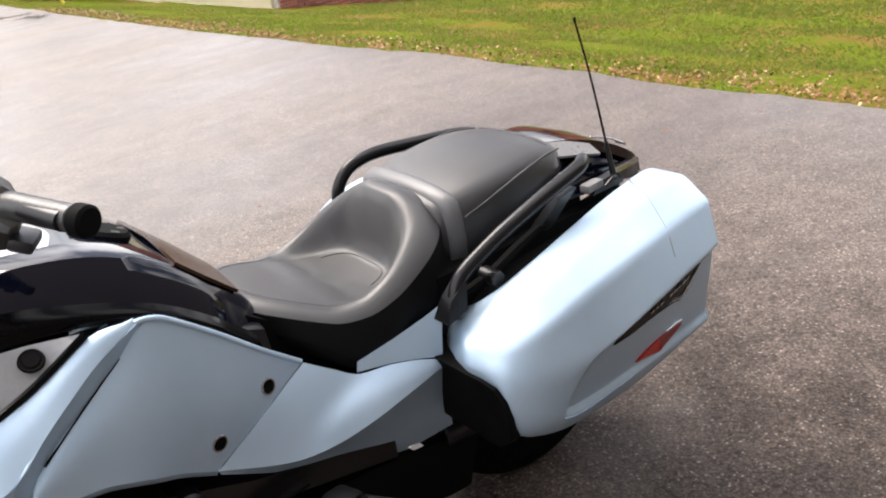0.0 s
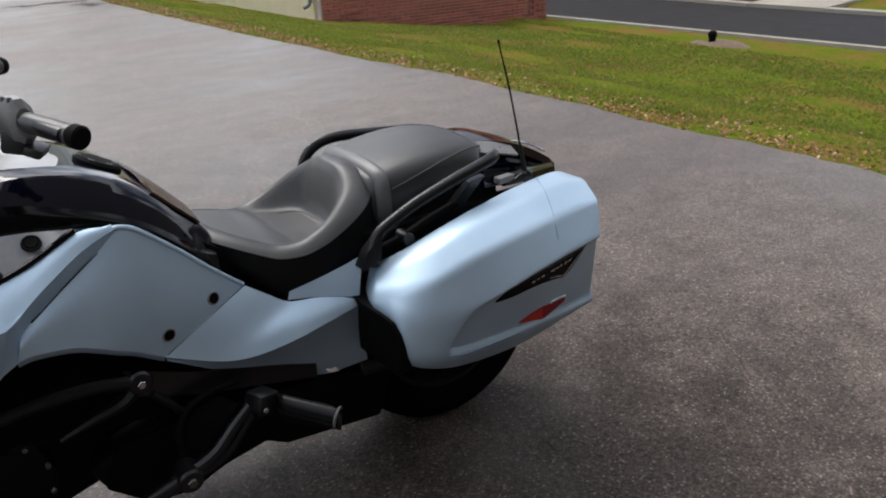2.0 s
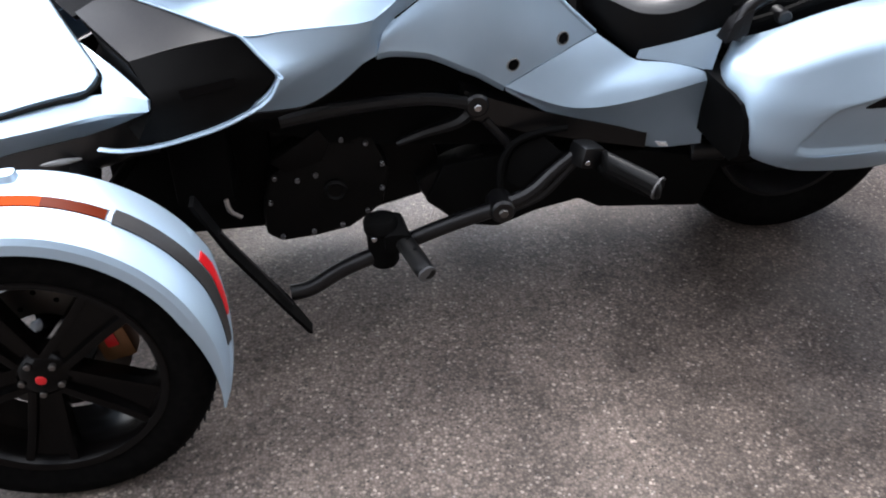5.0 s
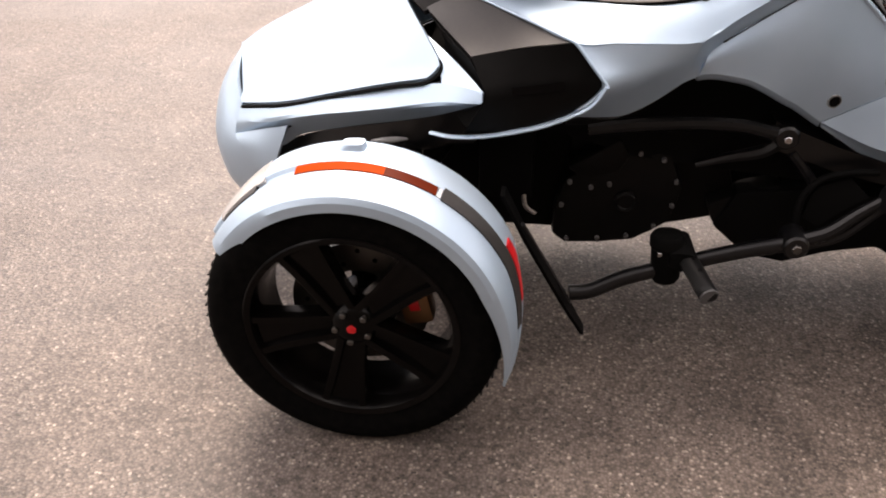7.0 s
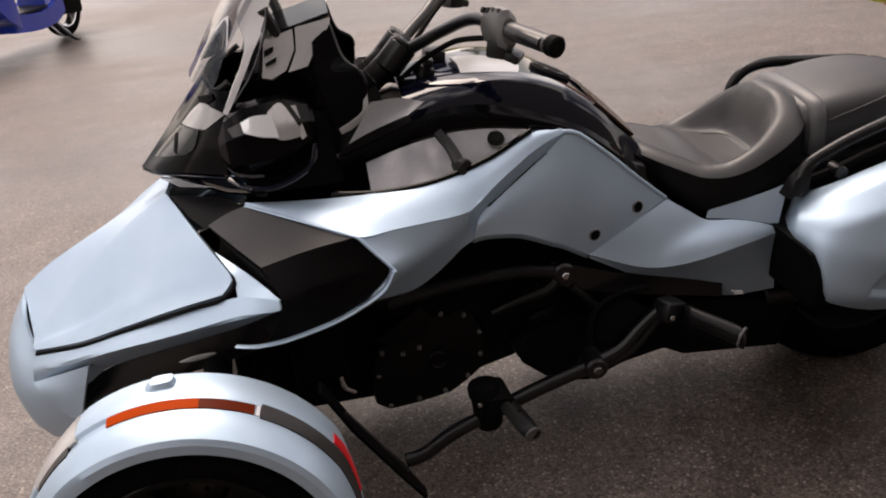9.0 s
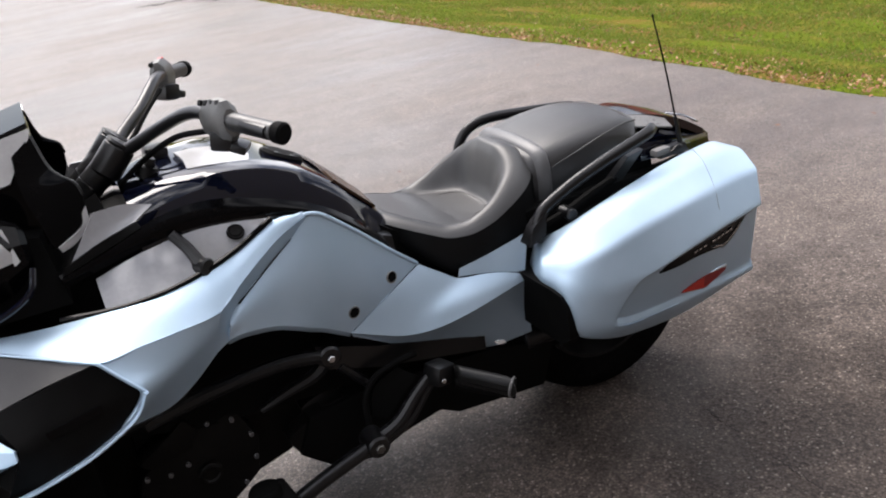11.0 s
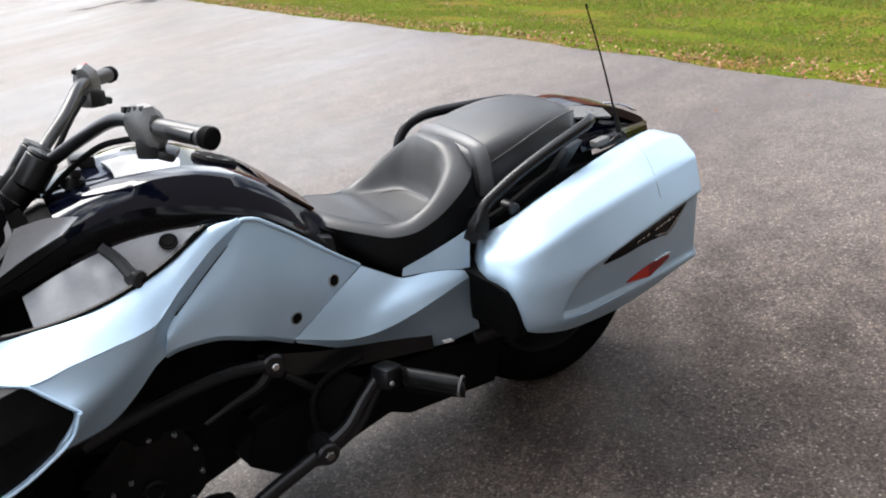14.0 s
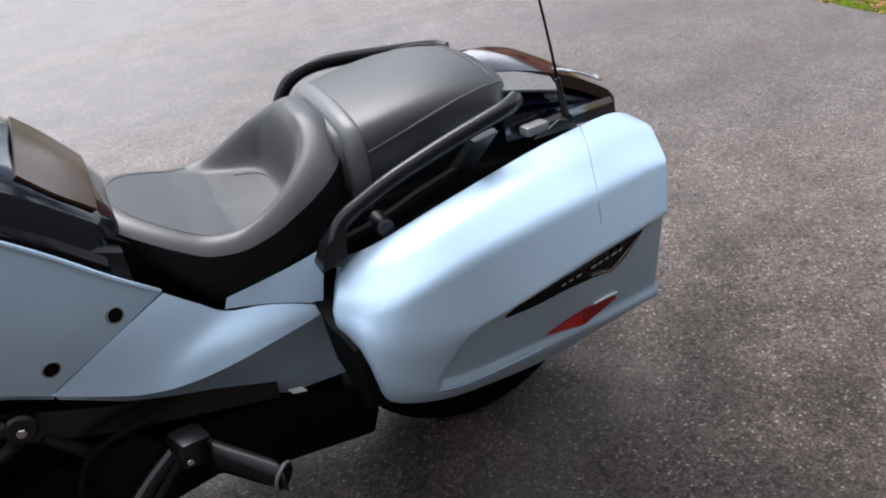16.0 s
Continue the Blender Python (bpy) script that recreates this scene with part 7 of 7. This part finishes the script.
def car(at, turn, label):
    c = thing("parked_car", at, label, "car", "cars parked behind the wall")
    body = []
    for x, z0, z1, w in ((-2.15, .35, .62, .70), (-2.0, .25, .80, .84), (-1.0, .2, .90, .90), (0, .2, .92, .90), (1.2, .2, .95, .90), (1.95, .28, .88, .84), (2.12, .38, .70, .72)):
        body.append([(x, -w, z0), (x, -w * 1.0, (z0 + z1) / 2), (x, -w * .88, z1), (x, w * .88, z1), (x, w, (z0 + z1) / 2), (x, w, z0)])
    part("body", loft(body, m=20), CARPAINT, c)
    part("cabin", loft([[(x, -w, z0), (x, -w * .78, z1), (x, w * .78, z1), (x, w, z0)] for x, z0, z1, w in ((-1.05, .88, .92, .78), (-.35, .90, 1.38, .80), (.5, .90, 1.45, .80), (1.2, .90, 1.36, .78), (1.75, .88, .94, .74))], m=16), CARGLASS, c, "dark tinted cabin glass")
    part("roof", loft([[(x, -w, z), (x, 0, z + .03), (x, w, z)] + [(x, w, z - .03), (x, -w, z - .03)] for x, z, w in ((-.40, 1.38, .60), (.1, 1.45, .64), (.7, 1.45, .64), (1.22, 1.36, .60))], m=12), CARPAINT, c)
    for s in (1, -1):
        part("window_trim", tube([(-1.0, -.78 * s, .93), (-.35, -.66 * s, 1.37), (.45, -.655 * s, 1.45), (1.2, -.645 * s, 1.36), (1.7, -.74 * s, .95)], .018, 6, 30), CHROME, c, "bright window surround")
    for x in (-1.3, 1.3):
        for s in (1, -1):
            part("wheel", lathe([(-.1, 0), (-.1, .30), (-.08, .32), (.08, .32), (.1, .30), (.1, 0)], (x, -.82 * s, .32), (0, 1, 0), 28), RUBBER, c)
    c.rotation_euler = (0, 0, radians(turn))
    return c


first = car((10.6, 15.6, -1.25), 78, "dark parked car behind the concrete wall")
for y in (18.2, 20.8, 23.4, 26.0):
    copy_thing(first, pose(10.7, y, -1.3 - .01 * (y - 15), 0, 0, 78))

# shrub, trunk and yellow guy-wire sleeve beside the wall
def shrub(at, label, spread, high, n, seed):
    rng = random.Random(seed)
    sh = thing("shrub", at, label, "shrub")
    for k in range(7):
        a = rng.uniform(0, 6.28)
        part("stem", tube([(0, 0, 0), (.25 * spread * math.cos(a), .25 * spread * math.sin(a), high * .45), (.6 * spread * math.cos(a), .6 * spread * math.sin(a), high * .95)], (.018, .005), 6, 8), BARK, sh)
    bm = bmesh.new()
    for _ in range(n):
        a, r, h = rng.uniform(0, 6.28), rng.random() ** .6 * spread, rng.uniform(.02, 1) * high
        r *= .6 + .5 * math.sin(h / high * 2.6) + .25 * noise.noise((math.cos(a) * 2, math.sin(a) * 2, h * 2))
        m = Matrix.Translation((r * math.cos(a), r * math.sin(a), h)) @ Euler((rng.uniform(0, 6), rng.uniform(0, 6), rng.uniform(0, 6))).to_matrix().to_4x4() @ Matrix.Scale(rng.uniform(.03, .065), 4)
        bm.faces.new([bm.verts.new(m @ V(*q)) for q in ((-1, 0, 0), (0, -.45, .1), (1, 0, 0), (0, .45, .1))])
    tagged(part("foliage", bm, SHRUB, sh, sharp=0), kind="stuff")
    return sh


shrub((6.5, 22.3, fall(6.5, 22.3)), "loose yellow-green shrub against the wall", 1.15, 2.6, 3600, 4)
shrub((6.55, 25.0, fall(6.55, 25.0)), "loose dark green shrub beside the trunk", 1.1, 2.6, 3200, 6)
trunk = thing("tree", (5.65, 23.2, fall(5.65, 23.2)), "slim grey tree trunk at the asphalt edge", "tree")
part("trunk", tube([(0, 0, -.1), (.03, .02, 1.2), (-.02, .05, 2.6), (.04, .0, 4.4)], (.16, .10), 12, 30), BARK, trunk)
for k in range(7):
    a = k * .9
    part("limb", tube([(.0, .02, 2.4 + .28 * k), (.7 * math.cos(a), .7 * math.sin(a), 3.1 + .3 * k), (1.5 * math.cos(a), 1.5 * math.sin(a), 3.7 + .35 * k)], (.05, .012), 7, 12), BARK, trunk)
rng = random.Random(12)
bm = bmesh.new()
for _ in range(5200):
    a, h = rng.uniform(0, 6.28), rng.uniform(2.9, 6.2)
    r = rng.random() ** .5 * 1.9 * (1 - .35 * abs(h - 4.3) / 1.9) * (.8 + .4 * noise.noise((math.cos(a) * 1.5, math.sin(a) * 1.5, h)))
    m = Matrix.Translation((r * math.cos(a), r * math.sin(a), h)) @ Euler((rng.uniform(0, 6), rng.uniform(0, 6), rng.uniform(0, 6))).to_matrix().to_4x4() @ Matrix.Scale(rng.uniform(.04, .08), 4)
    bm.faces.new([bm.verts.new(m @ V(*q)) for q in ((-1, 0, 0), (0, -.5, .1), (1, 0, 0), (0, .5, .1))])
tagged(part("crown", bm, SHRUB, trunk, sharp=0), kind="stuff")
sleeve = thing("guy_wire", (5.45, 18.7, fall(5.45, 18.7)), "yellow plastic sleeve on a slanting guy wire", "guy wire")
part("sleeve", tube([(0, 0, 0), (-.30, .35, 2.4)], .035, 8, 2), YELLOW, sleeve)
part("wire", tube([(-.30, .35, 2.4), (-.87, 1.0, 7.0)], .008, 6, 2), STEEL, sleeve)

# bricks of the low wall: the near stretch piece by piece, the rest in one
u = (WB - WA).normalized()
BW, BH, BD = .215, .058, .03


def brick_mesh():
    bm = block((BW - .012, BD, BH - .011), bevel=0)
    me = mesh_of("brick", bm, BRICK, 0)
    return me


bricks = brick_mesh()
turn = Matrix.Rotation(math.atan2(u.y, u.x), 4, "Z")
far, count = [], 0
S0, S1 = .03, (WB - WA).length
for row in range(30):
    z = -.10 - BH * (row + .5)
    for col in range(int((S1 - S0) / BW) + 2):
        a = S0 + BW * (col - (.5 if row % 2 else 0))
        a, b = max(a, S0), min(a + BW, S1)
        if b - a < .05:
            continue
        at = WA + u * ((a + b) / 2) + V(0, .015, z)
        if b < .76 or a > S1 - .46:  # pilasters stand proud
            at -= V(0, .05, 0)
        if z < fall(at.x, at.y) - .06:
            continue
        size = (b - a - .012) / (BW - .012)
        if count < 300:
            b = new("brick", bricks)
            b.parent = brick_wall
            b.matrix_basis = Matrix.Translation(at) @ turn @ Matrix.Diagonal((size, 1, 1, 1))
            count += 1
        else:
            far.append((at, size))
bm = bmesh.new()
for at, size in far:
    m = Matrix.Translation(at) @ turn
    x, y, z = (BW - .012) / 2 * size, BD / 2, (BH - .011) / 2
    vs = [bm.verts.new(m @ V(*q)) for q in ((-x, -y, -z), (x, -y, -z), (x, -y, z), (-x, -y, z), (-x, y, -z), (x, y, -z), (x, y, z), (-x, y, z))]
    for f in ((0, 1, 2, 3), (3, 2, 6, 7), (0, 4, 5, 1), (0, 3, 7, 4), (1, 5, 6, 2)):
        bm.faces.new([vs[i] for i in f])
tagged(part("brick_courses", bm, BRICKFAR, brick_wall, sharp=0), kind="stuff")
